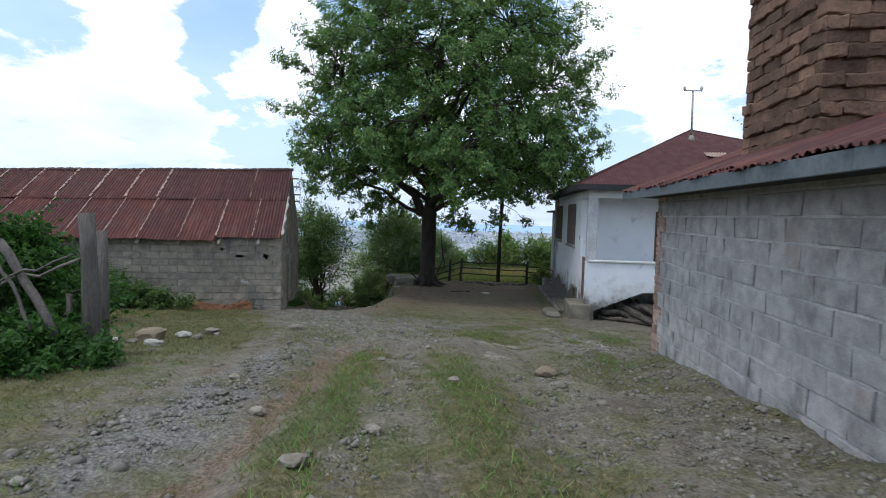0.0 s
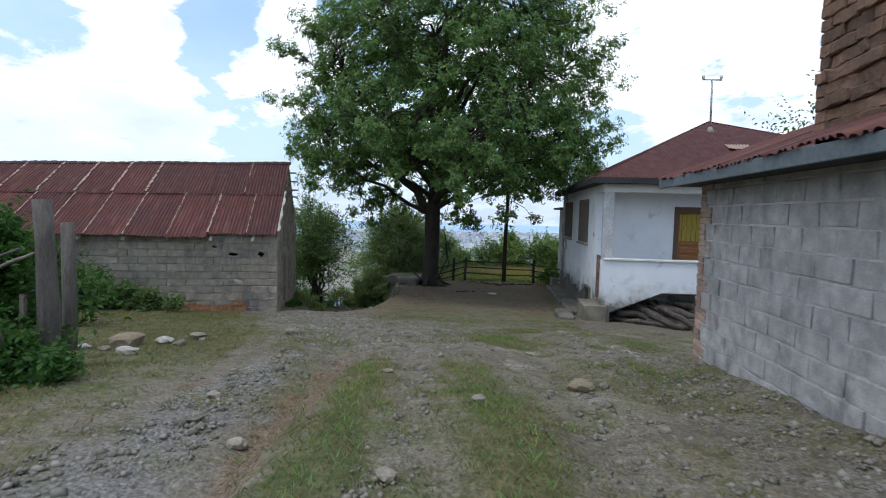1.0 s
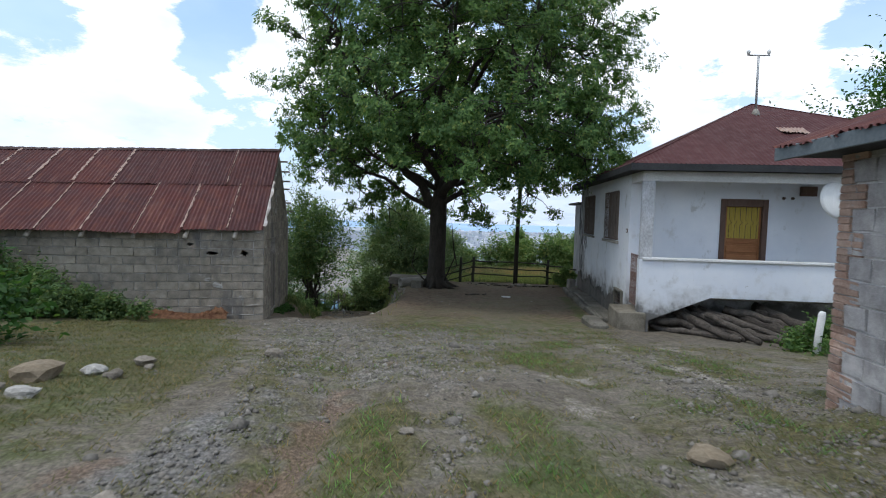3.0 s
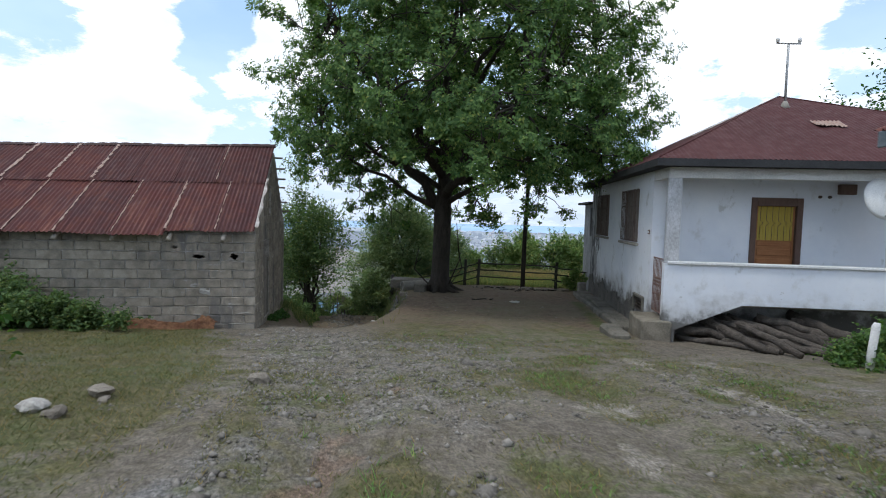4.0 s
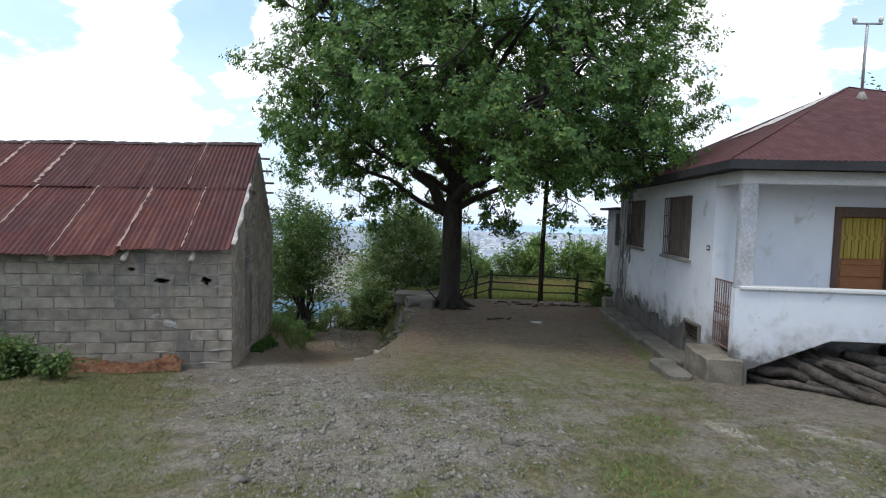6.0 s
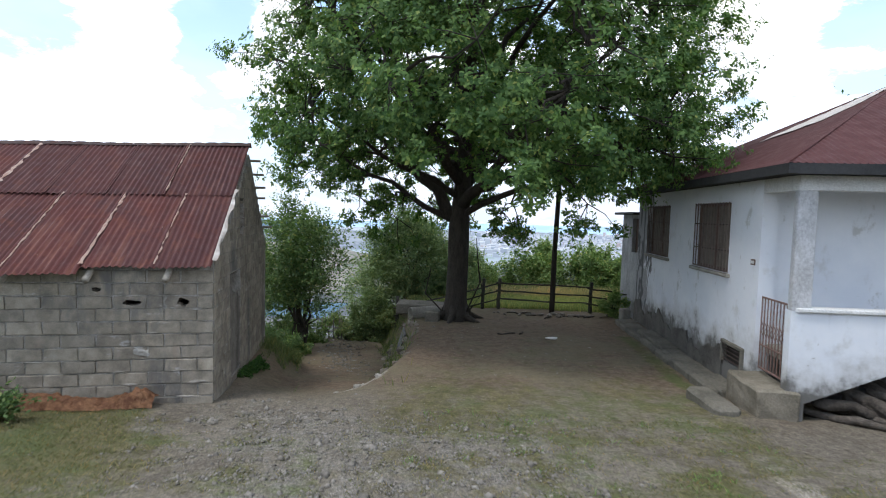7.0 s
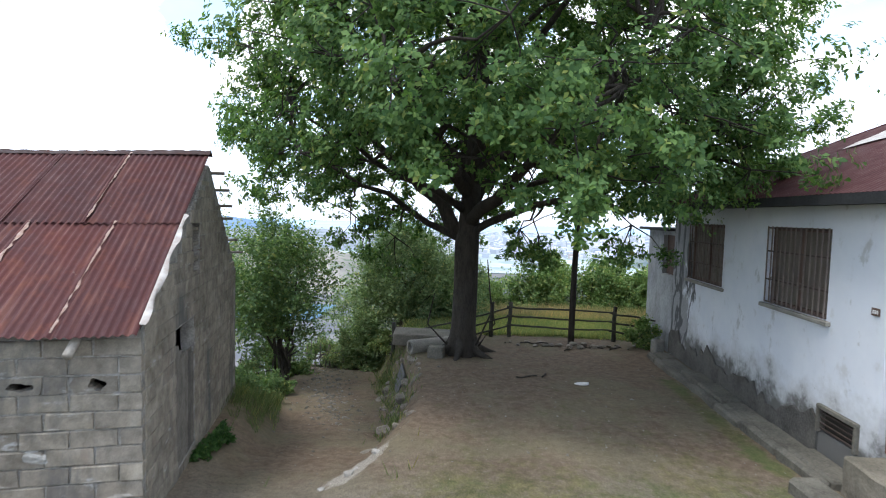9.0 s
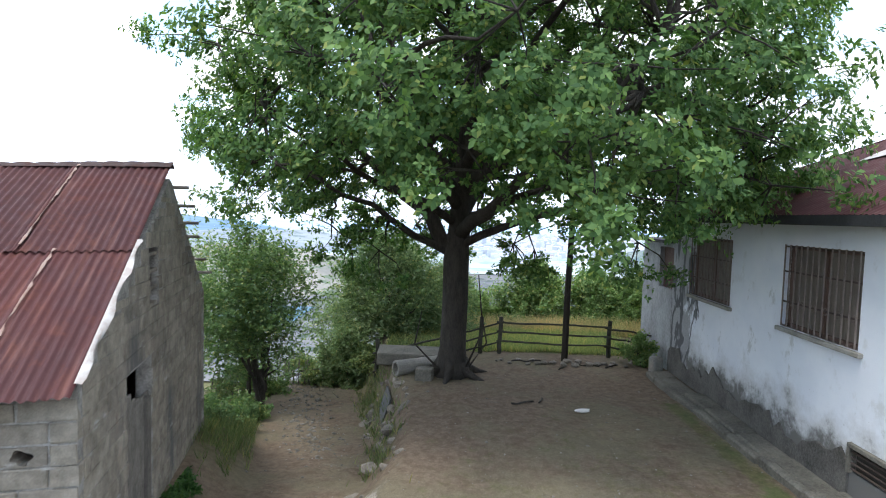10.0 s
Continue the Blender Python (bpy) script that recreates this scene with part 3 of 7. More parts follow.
def wave(x, y, s, seed=0.0):
    """Cheap smooth unevenness."""
    return (np.sin(x * 1.7 * s + 1.3 + seed) * np.cos(y * 1.3 * s - 0.7 + seed) + np.sin((x * 0.9 - y * 1.9) * s + seed * 2) + np.cos((x * 2.3 + y * 0.8) * s * 1.6 + 2.1)) / 3


def height(x, y):
    x, y = np.broadcast_arrays(np.asarray(x, float), np.asarray(y, float))
    t = terrace(y)
    # the sunken path between the shed and the terrace
    left = smooth(edge_x(y) + 0.15, edge_x(y) - 0.75, x) * smooth(12.2, 14.2, y)
    z = t * (1 - left) + path_z(y) * left
    # the bank on the path's other side, up to the foot of the shed
    px = path_x(y)
    foot = np.interp(y, [12, 18, 21, 30], [-0.55, -1.05, -2.2, -4.2])
    bank = smooth(px - 0.7, px - 1.7, x) * smooth(12.2, 13.4, y)
    z = z * (1 - bank) + foot * bank
    # ruts of the cart track
    for c, w in ((np.interp(y, [-6, 0.4, 6, 10], [1.0, 0.25, -0.35, -0.9]), 0.4), (np.interp(y, [-6, 0.4, 6, 10], [2.6, 2.5, 2.4, 2.2]), 0.35)):
        z = z - 0.07 * np.exp(-(((x - c) / w) ** 2)) * smooth(11, 8, y)
    # the lip of the spread gravel, and the hump between the ruts
    lip = 5.25 + 0.16 * np.sin(x * 2.3) + 0.07 * np.sin(x * 6.1 + 1)
    z = z + 0.075 * smooth(lip, lip + 0.22, y) * smooth(9.0, 6.2, y) * smooth(-2.0, -1.0, x) * smooth(1.9, 1.2, x)
    z = z - 0.05 * np.exp(-(((x - np.interp(y, [-6, 0.4, 6], [1.15, 0.45, -0.2])) / 0.12) ** 2)) * smooth(5.6, 4.8, y)
    z = z + 0.04 * np.exp(-(((x - np.interp(y, [-6, 0.4, 6], [1.6, 0.95, 0.2])) / 0.3) ** 2)) * smooth(5.6, 4.8, y)
    # earth washed up against the outbuilding
    z = z + 0.13 * smooth(3.55, 4.2, x) * smooth(6.4, 5.5, y) * (0.75 + 0.5 * wave(x, y, 2.2, 5.0))
    # beyond the fence the hill falls away, to the coastal plain
    drop = np.clip(y - 27.5, 0, None)
    z = z - np.where(y > 27.5, 0.02 * drop**1.5 + 0.25 * drop, 0)
    side = np.clip(-x - 14, 0, None)
    z = z - 0.18 * side * smooth(8, 30, y)
    far = np.hypot(x, np.clip(y, 0, None))
    floor = -72.0
    z = np.where(y > 27.5, np.maximum(z, floor), z)
    near = smooth(60, 25, far)
    z = z + near * (0.035 * wave(x, y, 1.1) + 0.016 * wave(x, y, 4.3, 1.7))
    return z


def z_at(x, y):
    return float(height(x, y))


def zones(x, y):
    """Gravel, grass and bare brown earth by the way the yard is used."""
    n = 0.5 * wave(x, y, 0.9, 4.0) + 0.5 * wave(x, y, 2.6, 9.0)
    n2 = wave(x, y, 0.6, 2.2)
    def lane(x0, x6, w, y_end):
        """A strip of the cart track, which bears to the left as it goes on."""
        c = np.interp(y, [-6, 0.4, 6, 10], [x0 + 0.7, x0, x6, x6 - 0.5])
        return np.exp(-(((x - c + 0.16 * n + 0.1 * wave(x, y, 5.5, 1.0)) / w) ** 2)) * smooth(y_end + 1, y_end - 1, y)

    def spot(px, py, w, d, turn=0.0):
        """A soft oval patch, its long side turned from the y axis."""
        c, s = math.cos(radians(turn)), math.sin(radians(turn))
        u, v = (x - px) * c - (y - py) * s, (x - px) * s + (y - py) * c
        return np.exp(-((u / w) ** 2) - (v / d) ** 2)

    blue = lane(-0.3, -0.75, 0.4, 5.5)
    red = np.maximum.reduce([lane(0.45, -0.2, 0.17, 5.6), 0.8 * spot(-0.95, 3.5, 0.22, 0.3), 0.8 * spot(0.0, 7.3, 0.2, 0.3)])
    gravel = np.maximum.reduce([0.9 * blue, 0.75 * lane(1.2, 0.9, 0.2, 5.2), 0.6 * lane(2.6, 2.5, 0.5, 5.0)])
    heap = 0.8 * smooth(4.6, 6.6, y) * smooth(13.6, 11.6, y) * smooth(2.0, 0.4, x + 0.8 * n) * smooth(np.interp(y, [5, 8, 10.5, 12], [-1.9, -3.0, -4.6, -5.0]), np.interp(y, [5, 8, 10.5, 12], [-0.7, -1.2, -2.4, -3.2]), x + 0.8 * n)
    gravel = np.maximum(gravel, heap)
    gravel = np.maximum(gravel, 0.7 * smooth(2.4, 3.4, x + 0.3 * n) * smooth(11.5, 9, y))
    dirt = smooth(12.2, 15.5, y + 0.6 * n) * smooth(27, 23.8, y) * smooth(-9, -6, x)
    verge = np.interp(y, [-6, 0.4, 3, 5, 8, 10.5, 12], [0.2, -0.55, -0.95, -1.2, -1.7, -3.2, -4.2])
    grass = 0.72 * smooth(verge + 0.3, verge - 0.9, x + 0.7 * n) * smooth(12.6, 11.8, y)
    grass = np.maximum.reduce([grass, 0.85 * lane(0.97, 0.17, 0.32, 5.6), 0.85 * lane(2.15, 1.25, 0.52, 6.0), 0.85 * spot(2.35, 0.7, 0.8, 1.6), 0.9 * spot(3.5, 5.7, 0.24, 1.3), 0.95 * spot(1.75, 8.7, 0.55, 1.1, 20), 0.85 * spot(2.3, 10.6, 0.6, 1.2, 25), 0.9 * spot(3.45, 8.2, 0.25, 0.7), 0.7 * spot(-0.19, 7.97, 0.3, 0.4), 0.5 * spot(0.6, 10.8, 0.9, 1.6)])
    grass = np.maximum(grass, 0.55 * smooth(10.5, 12, y) * smooth(16.5, 13.6, y) * smooth(-2.2, -1, x) * smooth(4.5, 3.5, x))
    grass = np.maximum(grass, 0.28 * smooth(13, 14, y) * smooth(20, 16, y) * smooth(-1.8, -0.5, x))
    grass = np.maximum(grass, 0.85 * np.exp(-(((x - 3.6) / 0.22) ** 2)) * smooth(14.4, 15.2, y) * smooth(20.5, 19, y))
    grass = np.maximum(grass, 0.8 * spot(4.2, 8.6, 0.5, 2.0))
    grass = np.maximum(grass, smooth(23.6, 24.4, y) * smooth(-3.4, -2.6, x))
    grass = grass * (1 - 0.7 * np.clip(red, 0, 1))
    bank = np.exp(-(((x - edge_x(y) + 0.45) / 0.45) ** 2)) * smooth(15, 18, y)
    grass = np.maximum(grass, 0.5 * bank)
    grass = np.maximum(grass, smooth(path_x(y) - 0.8, path_x(y) - 1.3, x) * smooth(15.5, 18.5, y) * 0.8)
    grass = np.maximum(grass, 2 * smooth(27, 34, np.hypot(x, y)))
    grass = np.maximum(grass, smooth(-0.5, -3, y) * 0.6)
    grass = np.maximum(grass, (0.4 + 0.34 * n) * smooth(13, 11, y) * smooth(-6, -3, y))
    gravel = 0.95 * gravel * (1 - 0.75 * np.clip(grass, 0, 1))
    pale = np.maximum.reduce([0.85 * spot(2.1, 7.3, 0.35, 0.8, 25), 0.6 * spot(1.95, 5.6, 0.25, 0.4), 0.8 * spot(3.85, 7.7, 0.14, 1.1), 0.7 * spot(3.25, 10.5, 0.22, 1.8), 0.75 * spot(3.7, 8.6, 0.3, 0.5), 0.7 * spot(4.4, 10.7, 0.4, 0.6), 1.3 * spot(-2.25, 14.75, 0.22, 0.95, 17)])
    tan = 0.75 * np.exp(-(((x - path_x(y) - 0.15 + 0.3 * n) / 0.75) ** 2)) * smooth(17, 20, y) * smooth(34, 28, y)
    return np.clip(gravel + 0.12 * n, 0, 1), np.clip(grass + 0.16 * n2 * (grass > 0.05), 0, 2), np.clip(dirt, 0, 1), pale, red, blue, tan


def graded(lo, hi, step, ends, grow=1.22):
    """Even steps from lo to hi, and ever longer ones outwards to the ends."""
    mid = list(np.arange(lo, hi + step / 2, step))
    out, s, v = [], step, lo
    while v > ends[0]:
        s *= grow
        v -= s
        out.append(max(v, ends[0]))
    front, s, v = out[::-1], step, mid[-1]
    tail = []
    while v < ends[1]:
        s *= grow
        v += s
        tail.append(min(v, ends[1]))
    return np.array(front + mid + tail)


def build_ground():
    gx, gy = graded(-8.5, 6.5, 0.085, (-4600, 4600)), graded(-1.5, 26, 0.1, (-300, 2300))
    X, Y = np.meshgrid(gx, gy)
    Z = height(X, Y)
    fine = ((X > -9) & (X < 7) & (Y > -3) & (Y < 27)).astype(float)
    g, r, d, pale, red, blue, tan = zones(X, Y)
    jit = np.random.default_rng(3).normal(0, 1, Z.shape)
    Z = Z + fine * jit * (0.004 + 0.008 * g)
    nx, ny = len(gx), len(gy)
    me = bpy.data.meshes.new("ground")
    me.vertices.add(nx * ny)
    me.vertices.foreach_set("co", np.stack([X, Y, Z], -1).ravel())
    i = np.arange(nx * ny).reshape(ny, nx)
    q = np.stack([i[:-1, :-1], i[:-1, 1:], i[1:, 1:], i[1:, :-1]], -1).reshape(-1, 4)
    me.loops.add(q.size)
    me.loops.foreach_set("vertex_index", q.ravel().astype(np.int32))
    me.polygons.add(len(q))
    me.polygons.foreach_set("loop_start", np.arange(0, q.size, 4, dtype=np.int32))
    me.polygons.foreach_set("use_smooth", np.ones(len(q), bool))
    me.materials.append(M_GROUND)
    me.update(calc_edges=True)
    col = me.color_attributes.new("zone", "FLOAT_COLOR", "POINT")
    col.data.foreach_set("color", np.stack([g, r, d, 1 + 0 * g], -1).ravel())
    col = me.color_attributes.new("patch", "FLOAT_COLOR", "POINT")
    col.data.foreach_set("color", np.stack([pale, red, blue, tan], -1).ravel())
    return tagged(new("ground", me), "uneven yard of gravel, thin grass and trodden brown earth", "ground", kind="structure")


build_ground()


# ---------------------------------------------------------------- walls of blocks, corrugated roofs
def block_mesh(name, w, h, d, seed, mat):
    """A block that stands from y=0 back to y=d, its lower left front corner at the origin, with worn edges."""
    r = np.random.default_rng(seed)
    bm = box_bm(0, w, 0, d, 0, h, 0.006)
    for v in bm.verts:
        v.co += Vector(r.normal(0, 0.005, 3))
    return from_bm(name, bm, mat)


def spans_at(length, openings, z, h):
    """The stretches of a course that no opening takes."""
    cuts = sorted((a, b) for a, b, p, q in openings if p < z + h * 0.6 and q > z + h * 0.4)
    out, x = [], 0.0
    for a, b in cuts:
        if a > x:
            out.append((x, a))
        x = max(x, b)
    if x < length:
        out.append((x, length))
    return out


def coursed_wall(parent, length, z0, top, mat, w=0.45, h=0.186, joint=0.012, gap=None, thick=0.19, seed=1, openings=(), names="block"):
    """Blocks in running bond on the plane y=0 of parent, from x=0 to length; top(x) is the wall's upper edge."""
    r = np.random.default_rng(seed)
    gap = joint if gap is None else gap  # the upright joints
    made = {}
    course, z = 0, z0
    high = max(top(x) for x in np.linspace(0, length, 40))
    while z < high:
        for lo, hi in spans_at(length, openings, z, h):
            x = -w / 2 if course % 2 else 0.0
            while x < hi - 0.03:
                a, b = max(x, lo), min(x + w, hi)
                x += w
                if b - a < 0.05:
                    continue
                lim = min(top(a + 0.02), top(b - 0.02))
                if lim < z + h * 0.35:
                    continue
                key = (round(b - a, 2), round(min(h, lim - z), 2), int(r.integers(3)))
                if key not in made:
                    made[key] = block_mesh(names, max(key[0] - gap, 0.03), max(key[1] - joint, 0.03), thick * 0.5, seed * 20 + len(made), mat)
                part(names, made[key], parent, "", pose(a + gap / 2, float(np.clip(r.normal(0, 0.005), -0.01, 0.004)), z + joint / 2))
        z += h
        course += 1


def wall_core(name, length, z0, top, mat, parent, openings=(), thick=0.19, label="", m=None, steps=40, face=0.009):
    """The mortar body of a block wall, a little behind the blocks' faces, with its openings through it."""
    vs, fs = [], []

    def quad(*p):
        fs.append(tuple(range(len(vs), len(vs) + 4)))
        vs.extend(p)

    xs = sorted({*np.linspace(0, length, steps).round(3).tolist(), *[round(v, 3) for o in openings for v in o[:2]]})
    f, bk = face, thick
    for a, b in zip(xs[:-1], xs[1:]):
        cuts = sorted((p, q) for o0, o1, p, q in openings if a >= o0 - 1e-6 and b <= o1 + 1e-6)
        lo = z0
        for p, q in cuts + [(None, None)]:
            ta, tb = (top(a), top(b)) if p is None else (p, p)
            for y in (f, bk):
                quad((a, y, lo), (b, y, lo), (b, y, tb), (a, y, ta))
            quad((a, f, ta), (b, f, tb), (b, bk, tb), (a, bk, ta))
            if p is not None:
                quad((a, f, q), (b, f, q), (b, bk, q), (a, bk, q))
                lo = q
    for x in (0, length):
        quad((x, f, z0), (x, bk, z0), (x, bk, top(x)), (x, f, top(x)))
    for o0, o1, p, q in openings:
        for x in (o0, o1):
            quad((x, f, p), (x, bk, p), (x, bk, q), (x, f, q))
    return part(name, data(name, vs, fs, mat), parent, label, m)


def mortar_smears(parent, count, x0, x1, z0, courses, h, long, mat, seed):
    """Mortar squeezed out of the beds and wiped over the blocks in uneven splashes."""
    r = np.random.default_rng(seed)
    shapes = [stone_me("mortar_smear", seed + k, mat, 0.7) for k in range(4)]
    for k in range(count):
        x, bed = r.uniform(x0, x1), int(r.integers(1, courses))
        w = long * r.uniform(0.4, 1.6)
        t = pose(x, 0.004, z0 + bed * h + r.normal(0, 0.012), 0, float(r.normal(0, 3)), 0) @ Matrix.Diagonal((w, 0.03, r.uniform(0.02, 0.07), 1))
        part("mortar_smear", shapes[k % 4], parent, m=t)


def broken_block(w, h, d, cx, cz, rx, rz, seed, mat):
    """A block with a jagged hole knocked through it."""
    r = np.random.default_rng(seed)
    n = 16
    vs, fs = [], []
    for y in (0.0, d):
        for k in range(n):
            q = 2 * math.pi * k / n
            c, s = math.cos(q), math.sin(q)
            t = min((w - cx if c > 0 else cx) / max(abs(c), 1e-6), (h - cz if s > 0 else cz) / max(abs(s), 1e-6))
            vs.append((cx + c * t, y, cz + s * t))
        for k in range(n):
            q = 2 * math.pi * k / n
            j = r.uniform(0.6, 1.15)
            vs.append((cx + math.cos(q) * rx * j, y, cz + math.sin(q) * rz * j))
    for k in range(n):
        k2 = (k + 1) % n
        fs += [(k, k2, n + k2, n + k), (2 * n + k, 2 * n + k2, 3 * n + k2, 3 * n + k), (n + k, n + k2, 3 * n + k2, 3 * n + k), (k, k2, 2 * n + k2, 2 * n + k)]
    return data("broken_block", vs, fs, mat)


def tin_sheet(name, width, length, mat, pitch=0.085, depth=0.014, seed=0, rag=0.0, sag=0.0):
    """A corrugated sheet in its own plane: x across, y up the slope, from y=0; waves stand along z."""
    r = np.random.default_rng(seed)
    n = max(8, int(width / pitch * 6))
    rows = 9
    vs, fs = [], []
    xs = np.linspace(0, width, n + 1)
    lip = np.cumsum(r.normal(0, 1, n + 1))
    lip = (lip - lip.mean()) / (np.abs(lip).max() + 1e-6) * rag
    for j in range(rows):
        t = j / (rows - 1)
        for i, x in enumerate(xs):
            y = t * length + (lip[i] * (1 - t) ** 3)
            z = depth * math.sin(2 * math.pi * x / pitch) - sag * (1 - t) ** 4 * (0.5 + 0.5 * math.sin(x * 3 + seed))
            vs.append((x, y, z + 0.004 * math.sin(t * 5 + seed + x)))
    for j in range(rows - 1):
        for i in range(n):
            a = j * (n + 1) + i
            fs.append((a, a + 1, a + n + 2, a + n + 1))
    return data(name, vs, fs, mat, True)


def on_slope(p0, along, up):
    """A frame with x along the eaves, y up the slope and z out of it, at p0."""
    a, u = Vector(along).normalized(), Vector(up).normalized()
    n = a.cross(u).normalized()
    return Matrix(((a.x, u.x, n.x, p0[0]), (a.y, u.y, n.y, p0[1]), (a.z, u.z, n.z, p0[2]), (0, 0, 0, 1)))


# ---------------------------------------------------------------- the block shed with the rusty roof
def build_shed():
    L, D = 10.35, 5.6
    base = -0.55
    shed = thing("shed", (-4.0, 12.67, base), "low grey concrete-block shed with a rusty red tin roof", "shed", turn=16)
    z0 = -0.675 - base

    def front_top(x):
        return 1.43 - base - 0.004 * (L - x)

    def gable_top(v):
        return float(np.interp(v, [0, 3.2, D], [1.47, 3.4, 1.5])) - base

    holes = [(L - 0.675, L - 0.225, 8), (L - 1.35, L - 0.9, 8), (L - 1.8, L - 1.35, 9)]
    front_open = [(a, b, z0 + c * 0.186, z0 + (c + 1) * 0.186) for a, b, c in holes]
    core_open = [(a + 0.07, b - 0.06, p + 0.02, q - 0.02) for a, b, p, q in front_open]
    front = wall_core("front_wall", L - 0.012, z0 - 0.2, front_top, M_MORTAR, shed, core_open, label="grey block wall with knocked-out holes", m=pose(-L, 0, 0), face=0.017)
    gable = wall_core("gable_wall", D, z0 - 0.9, gable_top, M_MORTAR, shed, [(1.25, 2.2, -0.1, 1.72), (2.1, 2.55, 2.22, 3.1)], label="grey block gable wall", m=pose(0, 0.02, 0, 0, 0, 90), face=0.014)
    wall_core("back_wall", L, z0 - 0.9, lambda x: 2.1, M_MORTAR, shed, m=pose(0, D, 0, 0, 0, 180))
    wall_core("end_wall", D, z0 - 0.6, lambda v: float(np.interp(v, [0, 2.4, D], [2.0, 3.7, 1.7])), M_MORTAR, shed, m=pose(-L, D, 0, 0, 0, -90))
    part("earth_floor", from_bm("earth_floor", box_bm(-L + 0.2, -0.2, 0.2, D - 0.2, -0.3, 0.02, 0), M_DARK), shed)
    # front roof slope: two rows of sheets of uneven width, the paint gone along some laps
    ridge_y, ridge_z = 3.22, 3.56 - base

    def on_roof(u, f):
        """A point of the front slope, u metres from the gable, f of the way up from the eaves."""
        low_z, high_z = 1.37 - base, ridge_z - 0.038 * u
        return Vector((-u, -0.28 + f * (ridge_y + 0.28), low_z + f * (high_z - low_z)))

    roof = part("roof", data("roof", *ridge_cap((-L - 0.1, ridge_y, ridge_z + 0.012 - 0.038 * (L + 0.1)), (0.02, ridge_y, ridge_z + 0.012)), M_RIDGE, True), shed, "rusty red corrugated tin roof")
    lows = (0.0, 0.76, 1.7, 2.63, 3.64, 4.5, 5.42, 6.35, 7.3, 8.25, 9.2, 10.55)
    highs = (0.0, 1.1, 2.0, 2.9, 3.72, 4.58, 5.5, 6.43, 7.38, 8.33, 9.28, 10.55)

    def sheet_at(u0, u1, f0, f1, lift, mat, seed, rag, sag):
        """A sheet whose right edge lies at u0, between two heights on the slope."""
        p, q, t = on_roof(u1 + 0.06, f0), on_roof(u0, f0), on_roof(u1 + 0.06, f1)
        me = tin_sheet("roof_sheet", (q - p).length, (t - p).length, mat, seed=seed, rag=rag, sag=sag)
        part("roof_sheet", me, roof, m=on_slope(p + Vector((0, 0, lift)), q - p, t - p))

    def seam(u, f0, f1, width, gaps, seed, lift):
        p, t = on_roof(u, f0), on_roof(u, f1)
        part("lap_edge", lap_strip((t - p).length, width, seed, gaps), roof, "bare pale lap edge", on_slope(p + Vector((0, 0, lift)), (1, 0, 0.02), t - p))

    for k in range(11):
        short = (0.03, 0.03, -0.015, 0.0, 0.0)[k] if k < 5 else 0.0
        sheet_at(lows[k], lows[k + 1], short, 0.53, 0.0 if k != 2 else 0.014, M_TIN_RED, 40 + k, (0.025, 0.025, 0.06)[k] if k < 3 else 0.03, 0.03 if k < 4 else 0.015)
        sheet_at(highs[k], highs[k + 1], 0.51, 1.0, 0.02, M_TIN_DULL if k in (1, 2, 3, 6) else M_TIN_RED, 80 + k, 0.012, 0.0)
    for k, (wide, gaps) in enumerate(((0.03, 0.15), (0.045, 0.05), (0.028, 0.1), (0.035, 0.0), (0.03, 0.05), (0.03, 0.1), (0.03, 0.2), (0.025, 0.1), (0.03, 0.2), (0.03, 0.1))):
        seam(lows[k + 1], 0.035 if k < 2 else 0.0, 0.52, wide, gaps, 700 + k, 0.018)
    for k, wide, gaps in ((1, 0.03, 0.35), (4, 0.06, 0.03), (5, 0.055, 0.05), (6, 0.06, 0.1), (7, 0.055, 0.1), (8, 0.05, 0.1), (9, 0.05, 0.1)):
        seam(highs[k], 0.53, 0.98, wide, gaps, 720 + k, 0.038)
    # back slope, and the battens that stick out past the gable
    back = Vector((0, -(D - ridge_y + 0.3), ridge_z - (1.35 - base)))
    for k in range(6):
        x0 = -0.08 - k * (L + 0.2) / 6
        sh = tin_sheet("roof_sheet", (L + 0.2) / 6 + 0.06, back.length, M_TIN_RED, seed=120 + k)
        part("roof_sheet", sh, roof, m=on_slope((x0, D + 0.3, 1.35 - base - 0.038 * (-x0)), (-1, 0, -0.038), back))
    for k, t in enumerate((0.1, 0.24, 0.38, 0.5, 0.72, 0.86)):
        y, z = ridge_y + t * (D - ridge_y), ridge_z - 0.1 - t * (ridge_z - 0.1 - (1.6 - base))
        tube("batten", *rod((-1.0, y, z), (0.13 + 0.07 * rng.random(), y, z), 0.028, 3, seed=k), M_WOOD_GREY, shed, sides=6)
    for k in range(9):
        x = -0.6 - k * 1.02
        z = 1.5 - base + 0.004 * x
        tube("rafter_end", *rod((x, -0.19, z - 0.25), (x, 0.5, z + 0.17), 0.045, 3, seed=50 + k), M_RAFTER, shed, sides=7)
    # bent pale flashing along the verge
    vs, fs = [], []
    for i in range(25):
        f = 0.06 + 0.5 * i / 24
        p = on_roof(-0.03, f) + Vector((0, 0, 0.022))
        hang = 0.006 + 0.05 * math.exp(-(((f - 0.2) / 0.09) ** 2)) + 0.012 * math.sin(i * 1.9)
        vs += [p + Vector((-0.035, 0, 0.004)), p + Vector((0.004, 0, 0)), p + Vector((0.02 + 0.02 * math.sin(i * 0.8), -0.25 * hang, -hang))]
        if i:
            a = 3 * i
            fs += [(a - 3, a - 2, a + 1, a), (a - 2, a - 1, a + 2, a + 1)]
    part("verge_flashing", data("verge_flashing", vs, fs, M_TIN_PALE, True), shed, "bent pale tin flashing")
